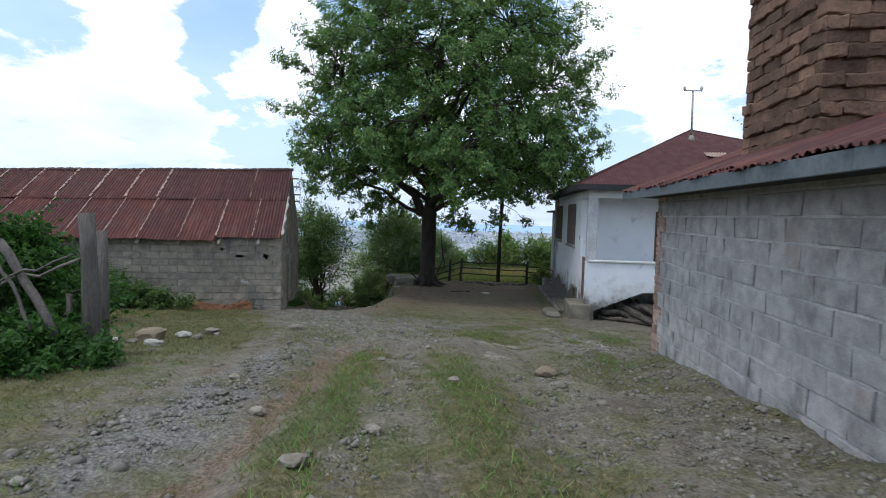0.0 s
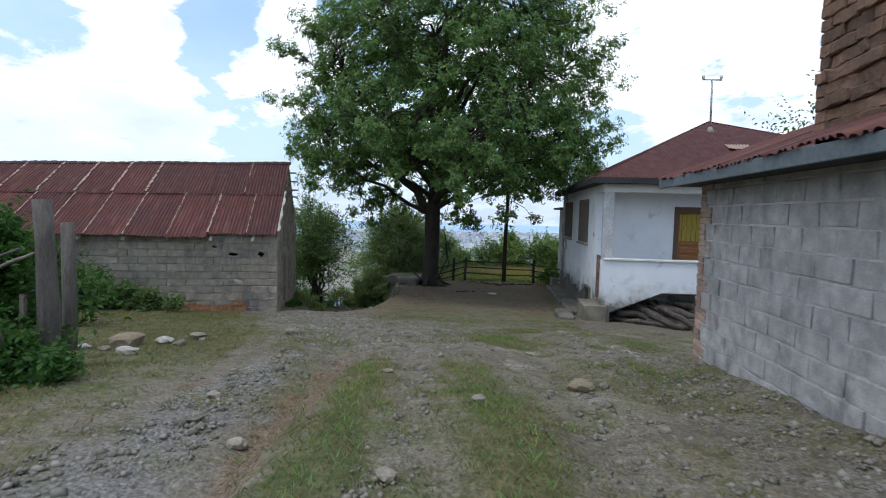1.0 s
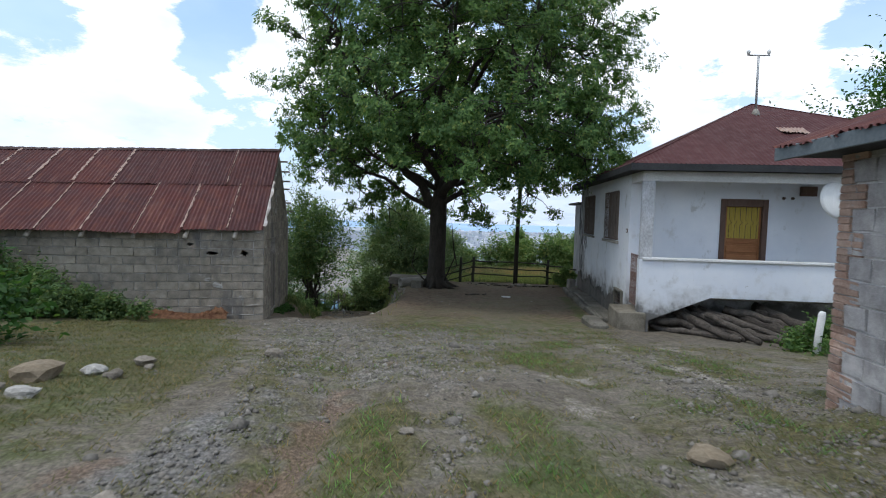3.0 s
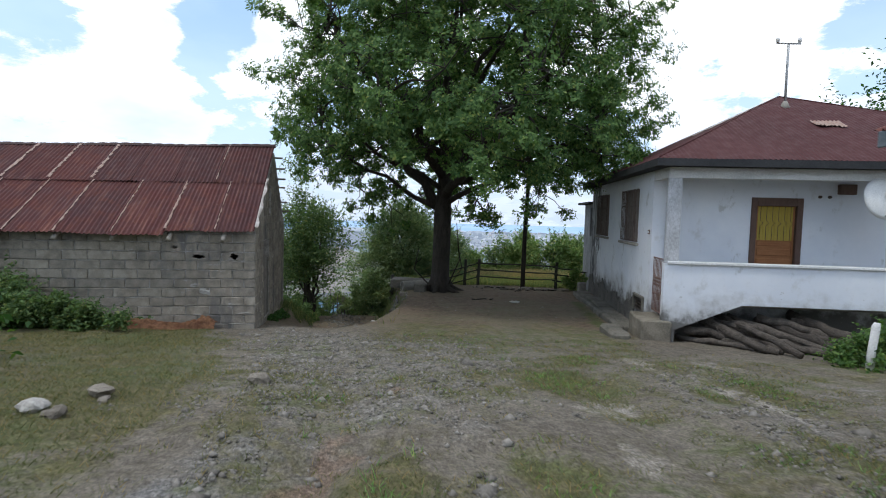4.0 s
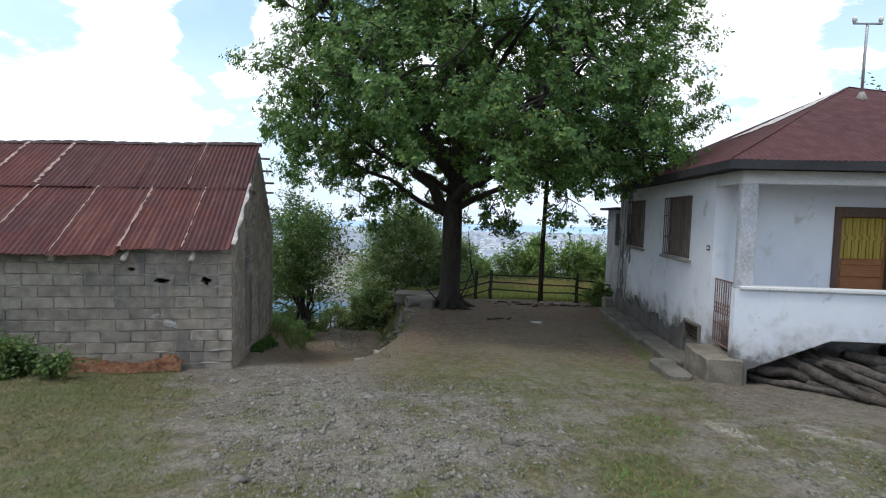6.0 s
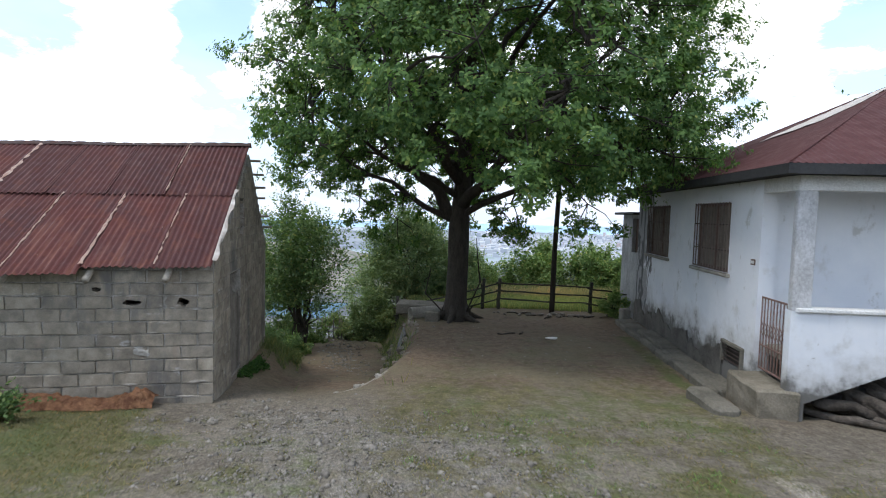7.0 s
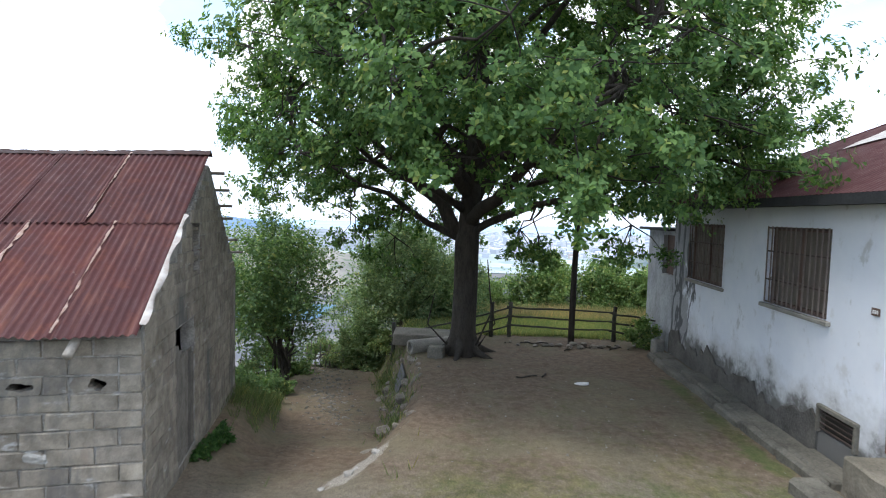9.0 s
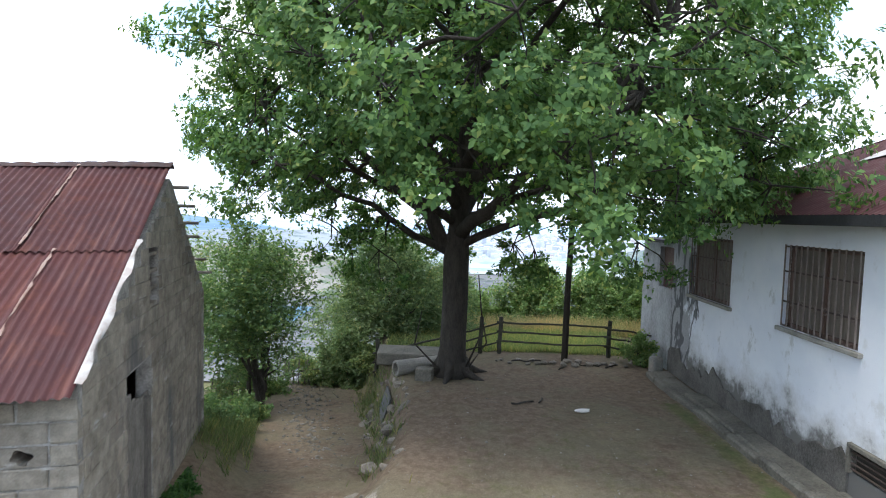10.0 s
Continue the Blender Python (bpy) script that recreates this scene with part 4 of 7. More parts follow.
    # plank door in the gable, and the slatted gap above it
    door = box("door", -0.06, -0.04, 1.27, 2.18, -0.1, 1.3, M_WOOD_GREY, shed, "closed grey plank door", 0.004)
    for k in range(6):
        y = 1.27 + k * 0.152
        box("plank", -0.04, -0.012, y + 0.004, y + 0.147, -0.08, 1.5 - 0.05 * k - 0.06 * rng.random(), M_WOOD_GREY, door, bevel=0.004)
    for k in range(4):
        box("vent_block", -0.17, -0.02, 2.1, 2.55, 2.3 + k * 0.21, 2.35 + k * 0.21, M_BLOCK, shed, bevel=0.008)
    for (a, b, c), (cx, cz, rx, rz) in zip(holes, ((0.25, 0.086, 0.085, 0.072), (0.22, 0.08, 0.13, 0.06), (0.24, 0.085, 0.07, 0.04))):
        part("broken_block", broken_block(0.433, 0.169, 0.17, cx, cz, rx, rz, c + int(a * 10), M_BLOCK), front, "block with a jagged hole", pose(a + 0.0085, 0, z0 + c * 0.186 + 0.0085))
    smear = part("mortar_smear", stone_me("mortar_smear", 5, M_STONE_PALE, 0.6), front, "pale splash of mortar")
    smear.matrix_basis = pose(L - 0.98, 0.0, z0 + 0.87, 0, 20, 0) @ Matrix.Diagonal((0.24, 0.03, 0.2, 1))
    mortar_smears(front, 34, 4.0, L - 0.15, z0, 11, 0.186, 0.2, M_MORTAR_LIGHT, 60)
    coursed_wall(front, L, z0, front_top, M_BLOCK, joint=0.021, seed=3, openings=front_open)
    coursed_wall(gable, D, z0 - 0.744, gable_top, M_BLOCK, joint=0.012, gap=0.007, seed=4, openings=[(0, 0.09, -5, 9), (1.25, 2.2, -0.1, 1.72), (2.1, 2.55, 2.22, 3.1)])
    return shed


def ridge_cap(a, b, width=0.1, n=120):
    """A wavy bent strip over a ridge."""
    a, b = Vector(a), Vector(b)
    vs, fs = [], []
    for i in range(n + 1):
        p = a.lerp(b, i / n)
        w = 0.008 * math.sin(i * 2.1) + 0.012 * math.sin(i * 0.17 + 1)
        vs += [p + Vector((0, -width, -width * 0.66 + 0.03 + w * 0.3)), p + Vector((0, 0, 0.03 + w)), p + Vector((0, width, -width * 0.8 + 0.03))]
    for i in range(n):
        for j in range(2):
            k = 3 * i + j
            fs.append((k, k + 1, k + 4, k + 3))
    return vs, fs


def lap_strip(length, width, seed, gaps=0.0):
    """A thin ragged strip along the slope, broken by gaps."""
    r = np.random.default_rng(seed)
    n = 26
    vs, fs = [], []
    for i in range(n + 1):
        y = length * i / n
        a, b = r.uniform(0.0, 0.5), r.uniform(0.25, 1.1)
        z = 0.004 + 0.006 * r.random()
        if r.random() < gaps:
            a, b = 0.04, 0.06
        vs += [(-width * a, y, z), (width * b * 0.2, y, z + 0.008), (width * b, y, z)]
    for i in range(n):
        for j in range(2):
            k = 3 * i + j
            fs.append((k, k + 1, k + 4, k + 3))
    return data("lap_edge", vs, fs, M_TIN_EDGE)


build_shed()


# ---------------------------------------------------------------- the white house
def holed(name, axis, at, thick, a0, a1, z0, z1, openings, mat, parent, label=""):
    """An upright wall with openings through it. axis 'x': it stands on x=at and runs along y; 'y': on y=at along x."""
    us = sorted({a0, a1, *[v for o in openings for v in o[:2]]})
    zs = sorted({z0, z1, *[v for o in openings for v in o[2:]]})
    bm = bmesh.new()
    for u, u2 in zip(us[:-1], us[1:]):
        for z, z2 in zip(zs[:-1], zs[1:]):
            if any(o[0] < (u + u2) / 2 < o[1] and o[2] < (z + z2) / 2 < o[3] for o in openings):
                continue
            if axis == "x":
                box_bm(at, at + thick, u, u2, z, z2, 0, bm)
            else:
                box_bm(u, u2, at, at + thick, z, z2, 0, bm)
    bmesh.ops.remove_doubles(bm, verts=bm.verts, dist=0.0005)
    seen, gone = {}, []
    for q in bm.faces:
        key = tuple(round(c, 3) for c in q.calc_center_median())
        if key in seen:
            gone += [q, seen[key]]
        seen[key] = q
    bmesh.ops.delete(bm, geom=list(set(gone)), context="FACES_ONLY")
    return part(name, from_bm(name, bm, mat), parent, label)


def prism(name, outline, axis, at, thick, mat, parent=None, label=""):
    """A flat polygon of (u, z) given depth."""
    n = len(outline)
    put = (lambda u, d, z: (d, u, z)) if axis == "x" else (lambda u, d, z: (u, d, z))
    vs = [put(u, at + d, z) for d in (0, thick) for u, z in outline]
    fs = [tuple(range(n))[::-1], tuple(range(n, 2 * n))] + [(k, (k + 1) % n, n + (k + 1) % n, n + k) for k in range(n)]
    bm = bmesh.new()
    bv = [bm.verts.new(v) for v in vs]
    for q in fs:
        bm.faces.new([bv[k] for k in q])
    return part(name, from_bm(name, bm, mat), parent, label)


def hip_slope(name, a, b, apex, mat, parent, pitch=0.1, depth=0.007, rows=7):
    """One corrugated triangle of a hip roof, from the eaves a-b up to the apex."""
    a, b, apex = Vector(a), Vector(b), Vector(apex)
    along = (b - a).normalized()
    W = (b - a).length
    s0 = (apex - a).dot(along)
    up = apex - a - along * s0
    n = along.cross(up).normalized()
    if n.z < 0:
        n = -n
    xs = np.linspace(0.001, W - 0.001, int(W / pitch * 5))
    vs, fs = [], []
    for x in xs:
        lim = min(x / s0, (W - x) / (W - s0))
        for j in range(rows):
            vs.append(a + along * x + up * (lim * j / (rows - 1)) + n * (depth * math.sin(2 * math.pi * x / pitch) + 0.012 * noise.noise(Vector((x * 0.5, j * 0.5, W)))))
    for i in range(len(xs) - 1):
        for j in range(rows - 1):
            k = i * rows + j
            fs.append((k, k + rows, k + rows + 1, k + 1))
    return part(name, data(name, vs, fs, mat, True), parent)


def barred_window(house, y0, y1, z0, z1, wall_x):
    """A window in the side wall: curtained sash behind an iron grille with curled bars."""
    win = box("window", wall_x + 0.13, wall_x + 0.16, y0, y1, z0, z1, M_SHUTTER, house, "curtained window behind a rusty iron grille", 0)
    for a, b, c, d in ((y0, y0 + 0.06, z0, z1), (y1 - 0.06, y1, z0, z1), (y0, y1, z0, z0 + 0.06), (y0, y1, z1 - 0.06, z1), ((y0 + y1) / 2 - 0.03, (y0 + y1) / 2 + 0.03, z0, z1)):
        box("window_frame", wall_x + 0.09, wall_x + 0.14, a, b, c, d, M_WOOD_DARK, win, bevel=0.004)
    box("window_sill", wall_x - 0.07, wall_x + 0.1, y0 - 0.1, y1 + 0.08, z0 - 0.07, z0 - 0.004, M_CONCRETE, win, "grey concrete sill", 0.01)
    n = 13
    for k in range(n):
        y = y0 + 0.03 + (y1 - y0 - 0.06) * k / (n - 1)
        box("bar", wall_x - 0.035, wall_x - 0.017, y - 0.009, y + 0.009, z0 + 0.02, z1 + 0.01, M_IRON_BAR, win, bevel=0)
    for z in (z0 + 0.03, z0 + 0.42, z1 - 0.42, z1 - 0.02):
        box("cross_bar", wall_x - 0.017, wall_x - 0.003, y0, y1, z - 0.012, z + 0.012, M_IRON_DARK, win, bevel=0)
    for k in range(n - 1):
        y = y0 + 0.03 + (y1 - y0 - 0.06) * (k + 0.5) / (n - 1)
        if k % 2 == 0:
            pts = [(wall_x - 0.026, y + 0.05 * math.cos(q), z0 + 0.42 + 0.05 * math.sin(q)) for q in np.linspace(0, 5.2, 9)]
            tube("scroll", pts, [0.007] * 9, M_IRON_BAR, win, sides=5)
    return win


def worn_box(name, x0, x1, y0, y1, z0, z1, mat, parent=None, label="", seed=1, wear=0.03):
    """A block whose edges and faces have worn uneven."""
    bm = box_bm(x0, x1, y0, y1, z0, z1, 0.03)
    bmesh.ops.subdivide_edges(bm, edges=bm.edges[:], cuts=3, use_grid_fill=True)
    for v in bm.verts:
        n = noise.noise_vector(v.co * 3.1 + Vector((seed, 0, 0)))
        v.co += n * wear + noise.noise_vector(v.co * 9 + Vector((seed, 0, 0))) * wear * 0.35
    return part(name, from_bm(name, bm, mat), parent, label)


def build_house():
    house = thing("house", (4.44, 13.42, -0.6), "white plastered single-storey house with a dark red hip roof", "house")
    WORLD_BUILT.add(house.name)
    x0, x1, y0, y1 = 4.44, 14.6, 13.42, 21.9
    wz = 2.98
    w2, w1 = (15.62, 17.33, 1.31, 2.64), (19.05, 20.86, 1.33, 2.64)
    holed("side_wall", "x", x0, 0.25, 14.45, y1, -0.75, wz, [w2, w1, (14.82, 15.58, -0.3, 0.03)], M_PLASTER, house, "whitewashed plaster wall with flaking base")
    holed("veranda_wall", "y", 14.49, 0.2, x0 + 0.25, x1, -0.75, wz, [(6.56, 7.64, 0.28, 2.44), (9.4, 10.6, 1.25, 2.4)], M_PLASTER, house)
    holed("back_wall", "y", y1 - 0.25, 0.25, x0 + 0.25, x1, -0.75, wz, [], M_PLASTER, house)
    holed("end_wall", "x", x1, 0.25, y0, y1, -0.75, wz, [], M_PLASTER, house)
    prism("veranda_parapet", [(4.44, 1.0), (x1, 1.0), (x1, 0.18), (6.02, 0.18), (4.7, -0.38), (4.7, -0.75), (4.44, -0.75)], "y", y0, 0.16, M_PLASTER, house, "white veranda parapet with a slanting underside")
    box("parapet_cap", 4.5, x1, y0 - 0.05, y0 + 0.2, 0.985, 1.045, M_CONCRETE_WHITE, house, "white concrete coping", 0.012)
    box("corner_column", 4.442, 4.72, y0 + 0.004, 13.54, 1.0, 2.765, M_COLUMN, house, "chipped grey and white corner column", 0.012)
    box("corner_pier", 4.443, 4.62, y0 + 0.15, 13.535, -0.75, 1.0, M_PLASTER, house, "", 0.01)
    box("veranda_column", 8.78, 9.05, y0 + 0.004, 13.6, 1.04, 2.765, M_PLASTER, house, "", 0.012)
    box("veranda_beam", 4.442, x1, y0, 13.62, 2.76, wz, M_CONCRETE_WHITE, house, "white veranda beam", 0.008)
    box("side_beam", 4.442, 4.66, 13.62, 14.46, 2.76, wz, M_CONCRETE_WHITE, house, "", 0)
    box("veranda_floor", 4.62, x1, 13.57, 14.49, 0.12, 0.27, M_CONCRETE, house, "", 0.01)
    box("veranda_ceiling", 4.66, x1, 13.62, 14.49, wz - 0.02, wz + 0.03, M_PLASTER, house, "", 0)
    worn_box("doorstep", 4.02, 4.62, 13.36, 14.46, -0.75, -0.2, M_STEP, house, "worn concrete doorstep", 4)
    # plinth and floor vent
    g = np.random.default_rng(12)
    ragged = [(y1 - (y1 - 15.62) * k / 40, -0.26 + 0.1 * math.sin(k * 0.55) + 0.09 * g.normal()) for k in range(41)]
    prism("plinth", [(15.62, -0.75), (y1, -0.75)] + ragged, "x", 4.405, 0.034, M_PLINTH, house, "dark damp plinth")
    # the vent's back is a panel painted with the dark of the hollow
    vent = box("floor_vent", 4.5, 4.54, 14.82, 15.58, -0.3, 0.03, M_DARK, house, "cellar vent in a grey frame, its dark hollow painted black", 0)
    for a, b, c, d in ((14.78, 15.62, 0.03, 0.09), (14.78, 14.83, -0.32, 0.03), (15.57, 15.62, -0.32, 0.03)):
        box("vent_frame", 4.38, 4.5, a, b, c, d, M_CONCRETE_OLD, vent, bevel=0.008)
    for k in range(4):
        box("vent_slat", 4.42, 4.44, 14.83, 15.57, -0.26 + k * 0.075, -0.245 + k * 0.075, M_IRON_DARK, vent, bevel=0)
    barred_window(house, *w2, x0)
    barred_window(house, *w1, x0)
    # veranda gate
    gate = box("gate", 4.5, 4.52, 13.55, 14.42, 1.04, 1.07, M_IRON_RUST, house, "rusty pinkish iron gate", 0.004)
    box("gate_frame", 4.5, 4.52, 13.55, 14.42, -0.12, -0.09, M_IRON_RUST, gate, bevel=0.004)
    for k in range(10):
        y = 13.56 + k * 0.0945
        box("gate_bar", 4.503, 4.517, y - 0.008, y + 0.008, -0.12, 1.06, M_IRON_RUST, gate, bevel=0)
    for k in range(9):
        y = 13.607 + k * 0.0945
        tube("gate_scroll", [(4.51, y - 0.04, 0.42), (4.51, y + 0.035, 0.5), (4.51, y - 0.035, 0.58), (4.51, y + 0.04, 0.66)], [0.007] * 4, M_IRON_RUST, gate, sides=5)
    box("gate_rail", 4.5, 4.52, 13.55, 14.42, 0.26, 0.285, M_IRON_RUST, gate, bevel=0.004)
    # the veranda door: dark frame, yellow boards above, orange wood below
    door = box("door", 6.66, 7.54, 14.56, 14.6, 0.28, 2.34, M_WOOD_DOOR, house, "orange-brown door with yellow upper boards", 0.004)
    for a, b, c, d in ((6.56, 6.68, 0.28, 2.44), (7.52, 7.64, 0.28, 2.44), (6.68, 7.52, 2.26, 2.44)):
        box("door_frame", a, b, 14.46, 14.6, c, d, M_WOOD_DARK, door, "dark brown door frame", 0.008)
    for k in range(6):
        x = 6.72 + k * 0.127
        box("yellow_board", x + 0.003, x + 0.124, 14.545, 14.563, 1.5, 2.25, M_YELLOW, door, "faded yellow board", 0.004)
    for z, z2 in ((0.34, 0.74), (0.8, 1.1), (1.16, 1.32), (1.38, 1.46)):
        box("door_panel", 6.74, 7.46, 14.535, 14.563, z, z2, M_WOOD_DOOR, door, "", 0.012)
    for a in (6.69, 7.47):
        box("door_stile", a, a + 0.045, 14.538, 14.563, 0.3, 2.26, M_WOOD_DOOR, door, "", 0.005)
    for k in range(6):
        x = 6.783 + k * 0.127
        tube("door_grille", [(x, 14.53, 1.5), (x, 14.53, 1.82), (x + 0.06, 14.53, 1.88), (x, 14.53, 1.94), (x, 14.53, 2.25)], [0.006] * 5, M_IRON_DARK, door, sides=5)
    win = box("window", 9.4, 10.6, 14.58, 14.61, 1.25, 2.4, M_SHUTTER, house, "dark veranda window", 0)
    for a, b, c, d in ((9.4, 9.47, 1.25, 2.4), (10.53, 10.6, 1.25, 2.4), (9.47, 10.53, 2.33, 2.4), (9.47, 10.53, 1.25, 1.32)):
        box("window_frame", a, b, 14.5, 14.58, c, d, M_WOOD_DARK, win, "", 0.004)
    box("meter_box", 8.32, 8.66, 14.37, 14.486, 2.54, 2.76, M_WOOD_DARK, house, "brown meter box", 0.01)
    for x in (7.97, 8.17):
        tube("wall_socket", [(x, 14.49, 2.48), (x, 14.44, 2.48)], [0.035, 0.03], M_IRON_DARK, house)
    plate = box("number_plate", 4.425, 4.438, 14.58, 14.72, 1.56, 1.66, M_WOOD_DARK, house, "small dark plate with pale bars", 0.002)
    for k in range(3):
        box("plate_bar", 4.42, 4.426, 14.6 + k * 0.037, 14.62 + k * 0.037, 1.585, 1.635, M_CONCRETE_WHITE, plate, bevel=0)
    # roof
    e, ez = 0.34, 3.12
    apex = (8.38, 17.38, 5.27)
    c = [(x0 - e, y0 - e, ez), (x1 + 0.3, y0 - e, ez), (x1 + 0.3, y1 + 0.3, ez), (x0 - e, y1 + 0.3, ez)]
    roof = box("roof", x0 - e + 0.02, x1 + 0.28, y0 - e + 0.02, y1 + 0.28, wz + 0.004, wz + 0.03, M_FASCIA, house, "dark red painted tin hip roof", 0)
    for k in range(4):
        hip_slope("roof_slope", c[k], c[(k + 1) % 4], apex, M_TIN_HOUSE, roof)
    for a in range(4):
        p, q = Vector(c[a]), Vector(apex)
        tube("hip_cap", [p.lerp(q, t) + Vector((0, 0, 0.004)) for t in np.linspace(0.01, 1, 8)], [0.014] * 8, M_TIN_HOUSE, roof, sides=6)
    # an unpainted sheet in the side slope, below the peak
    vs, fs = [], []
    over, under = ((5.98, 18.08), (6.5, 17.98), (7.1, 17.8), (7.8, 17.6), (8.25, 17.42)), ((6.0, 18.0), (6.2, 17.25), (6.48, 16.6), (7.15, 16.6), (8.1, 17.12))
    for k in range(33):
        u = k / 8
        n = min(int(u), 3)
        for t in (0.0, 0.5, 1.0):
            p = Vector(over[n]).lerp(Vector(over[n + 1]), u - n).lerp(Vector(under[n]).lerp(Vector(under[n + 1]), u - n), t)
            vs.append((p.x, p.y, ez + (p.x - c[0][0]) * 0.5023 + 0.026 + 0.006 * math.sin(2 * math.pi * p.y / 0.1)))
        if k:
            fs += [(3 * k - 3, 3 * k - 2, 3 * k + 1, 3 * k), (3 * k - 2, 3 * k - 1, 3 * k + 2, 3 * k + 1)]
    part("pale_sheet", data("pale_sheet", vs, fs, M_TIN_PALE, True), roof, "unpainted pale tin sheet")
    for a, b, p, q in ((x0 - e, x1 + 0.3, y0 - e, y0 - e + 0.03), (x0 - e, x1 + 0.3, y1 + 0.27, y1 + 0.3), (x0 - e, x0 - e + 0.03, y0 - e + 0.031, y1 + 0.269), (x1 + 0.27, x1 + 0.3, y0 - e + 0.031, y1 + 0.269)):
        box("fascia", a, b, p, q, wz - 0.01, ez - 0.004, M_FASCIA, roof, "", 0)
    # lifted patch in the front slope
    up = Vector((0, 4.3, 2.15))
    part("roof_patch", tin_sheet("roof_patch", 0.62, 0.42, M_TIN_EDGE, seed=9, rag=0.05, sag=-0.06), roof, "lifted bare tin patch", on_slope((8.1, 14.95, ez + (14.95 - 13.08) * 0.5 + 0.03), (1, 0, 0), up))
    # lean-to at the far end
    holed("annex_wall", "x", 4.62, 0.2, y1, 24.6, -0.95, 2.42, [(22.3, 23.3, 1.2, 2.3)], M_RENDER_GREY, house, "stained grey lean-to wall")
    holed("annex_end", "y", 24.4, 0.2, 4.82, 9.0, -0.95, 2.42, [], M_RENDER_GREY, house)
    box("annex_window", 4.74, 4.76, 22.3, 23.3, 1.2, 2.3, M_WOOD_DARK, house, "dark boarded lean-to window", 0)
    box("annex_roof", 4.35, 9.2, y1 + 0.32, 24.8, 2.42, 2.5, M_FASCIA, house, "", 0.01)
    return house


build_house()


def build_mast():
    """The bare pipe with insulators on the roof's peak."""
    mast = thing("power_mast", (8.12, 16.5, 4.8), "thin galvanised service mast with two white insulators", "mast")
    WORLD_BUILT.add(mast.name)
    tube("pole", [(8.12, 16.5, 4.78), (8.09, 16.45, 5.6), (8.04, 16.35, 6.36)], [0.032, 0.03, 0.028], M_GALV, mast)
    tube("cross_arm", [(7.76, 16.36, 6.35), (8.32, 16.33, 6.33)], [0.022, 0.022], M_GALV, mast)
    for x in (7.78, 8.3):
        tube("insulator", [(x, 16.35, 6.34), (x, 16.35, 6.4), (x, 16.35, 6.45), (x, 16.35, 6.49)], [0.015, 0.045, 0.05, 0.02], M_DISH, mast, "white porcelain insulator")
    tube("foot_flashing", [(8.12, 16.5, 4.72), (8.12, 16.5, 4.96)], [0.16, 0.05], M_CONCRETE, mast, "cement collar")


build_mast()


def build_dish():
    dish = thing("satellite_dish", (8.5, 13.38, 2.41), "round off-white satellite dish on the veranda column", "satellite dish")
    bm = bmesh.new()
    rings, seg = 6, 28
    rows = []
    for i in range(rings + 1):
        rad = 0.42 * i / rings
        rows.append([bm.verts.new((rad * math.cos(2 * math.pi * k / seg), -0.12 + 0.5 * rad * rad, rad * math.sin(2 * math.pi * k / seg))) for k in range(seg)])
    for i in range(rings):
        for k in range(seg):
            if i == 0:
                if k % 2 == 0:
                    continue
            bm.faces.new((rows[i][k], rows[i][(k + 1) % seg], rows[i + 1][(k + 1) % seg], rows[i + 1][k]))
    bmesh.ops.remove_doubles(bm, verts=bm.verts, dist=0.0005)
    bmesh.ops.solidify(bm, geom=bm.faces[:], thickness=0.008)
    ob = part("reflector", from_bm("reflector", bm, M_DISH, True), dish)
    ob.matrix_basis = pose(0, 0, 0, -12, 0, 12)
    tube("arm", [(0, -0.1, -0.36), (0, -0.5, -0.12)], [0.014, 0.014], M_GALV, dish)
    tube("receiver", [(0, -0.47, -0.14), (0, -0.56, -0.08)], [0.035, 0.03], M_IRON_DARK, dish)
    tube("bracket", [(0.02, -0.1, -0.02), (0.1, 0.03, -0.05), (0.12, 0.05, -0.2)], [0.02] * 3, M_GALV, dish)


build_dish()


# ---------------------------------------------------------------- the grey outbuilding with the brick chimney
def rough_brick(w, h, d, seed):
    """A hand-made brick, worn round and crooked."""
    r = np.random.default_rng(seed)
    bm = box_bm(0, w, 0, d, 0, h, 0.012)
    bmesh.ops.subdivide_edges(bm, edges=[e for e in bm.edges if abs(e.verts[0].co.x - e.verts[1].co.x) > w * 0.5], cuts=3)
    a, b = r.uniform(0, 6, 2)
    for v in bm.verts:
        v.co.z += 0.009 * math.sin(v.co.x * 14 + a)
        v.co.y += 0.012 * math.sin(v.co.x * 11 + b)
        v.co += Vector(r.normal(0, 0.004, 3))
    return from_bm("brick", bm, M_BRICK_SOOT)


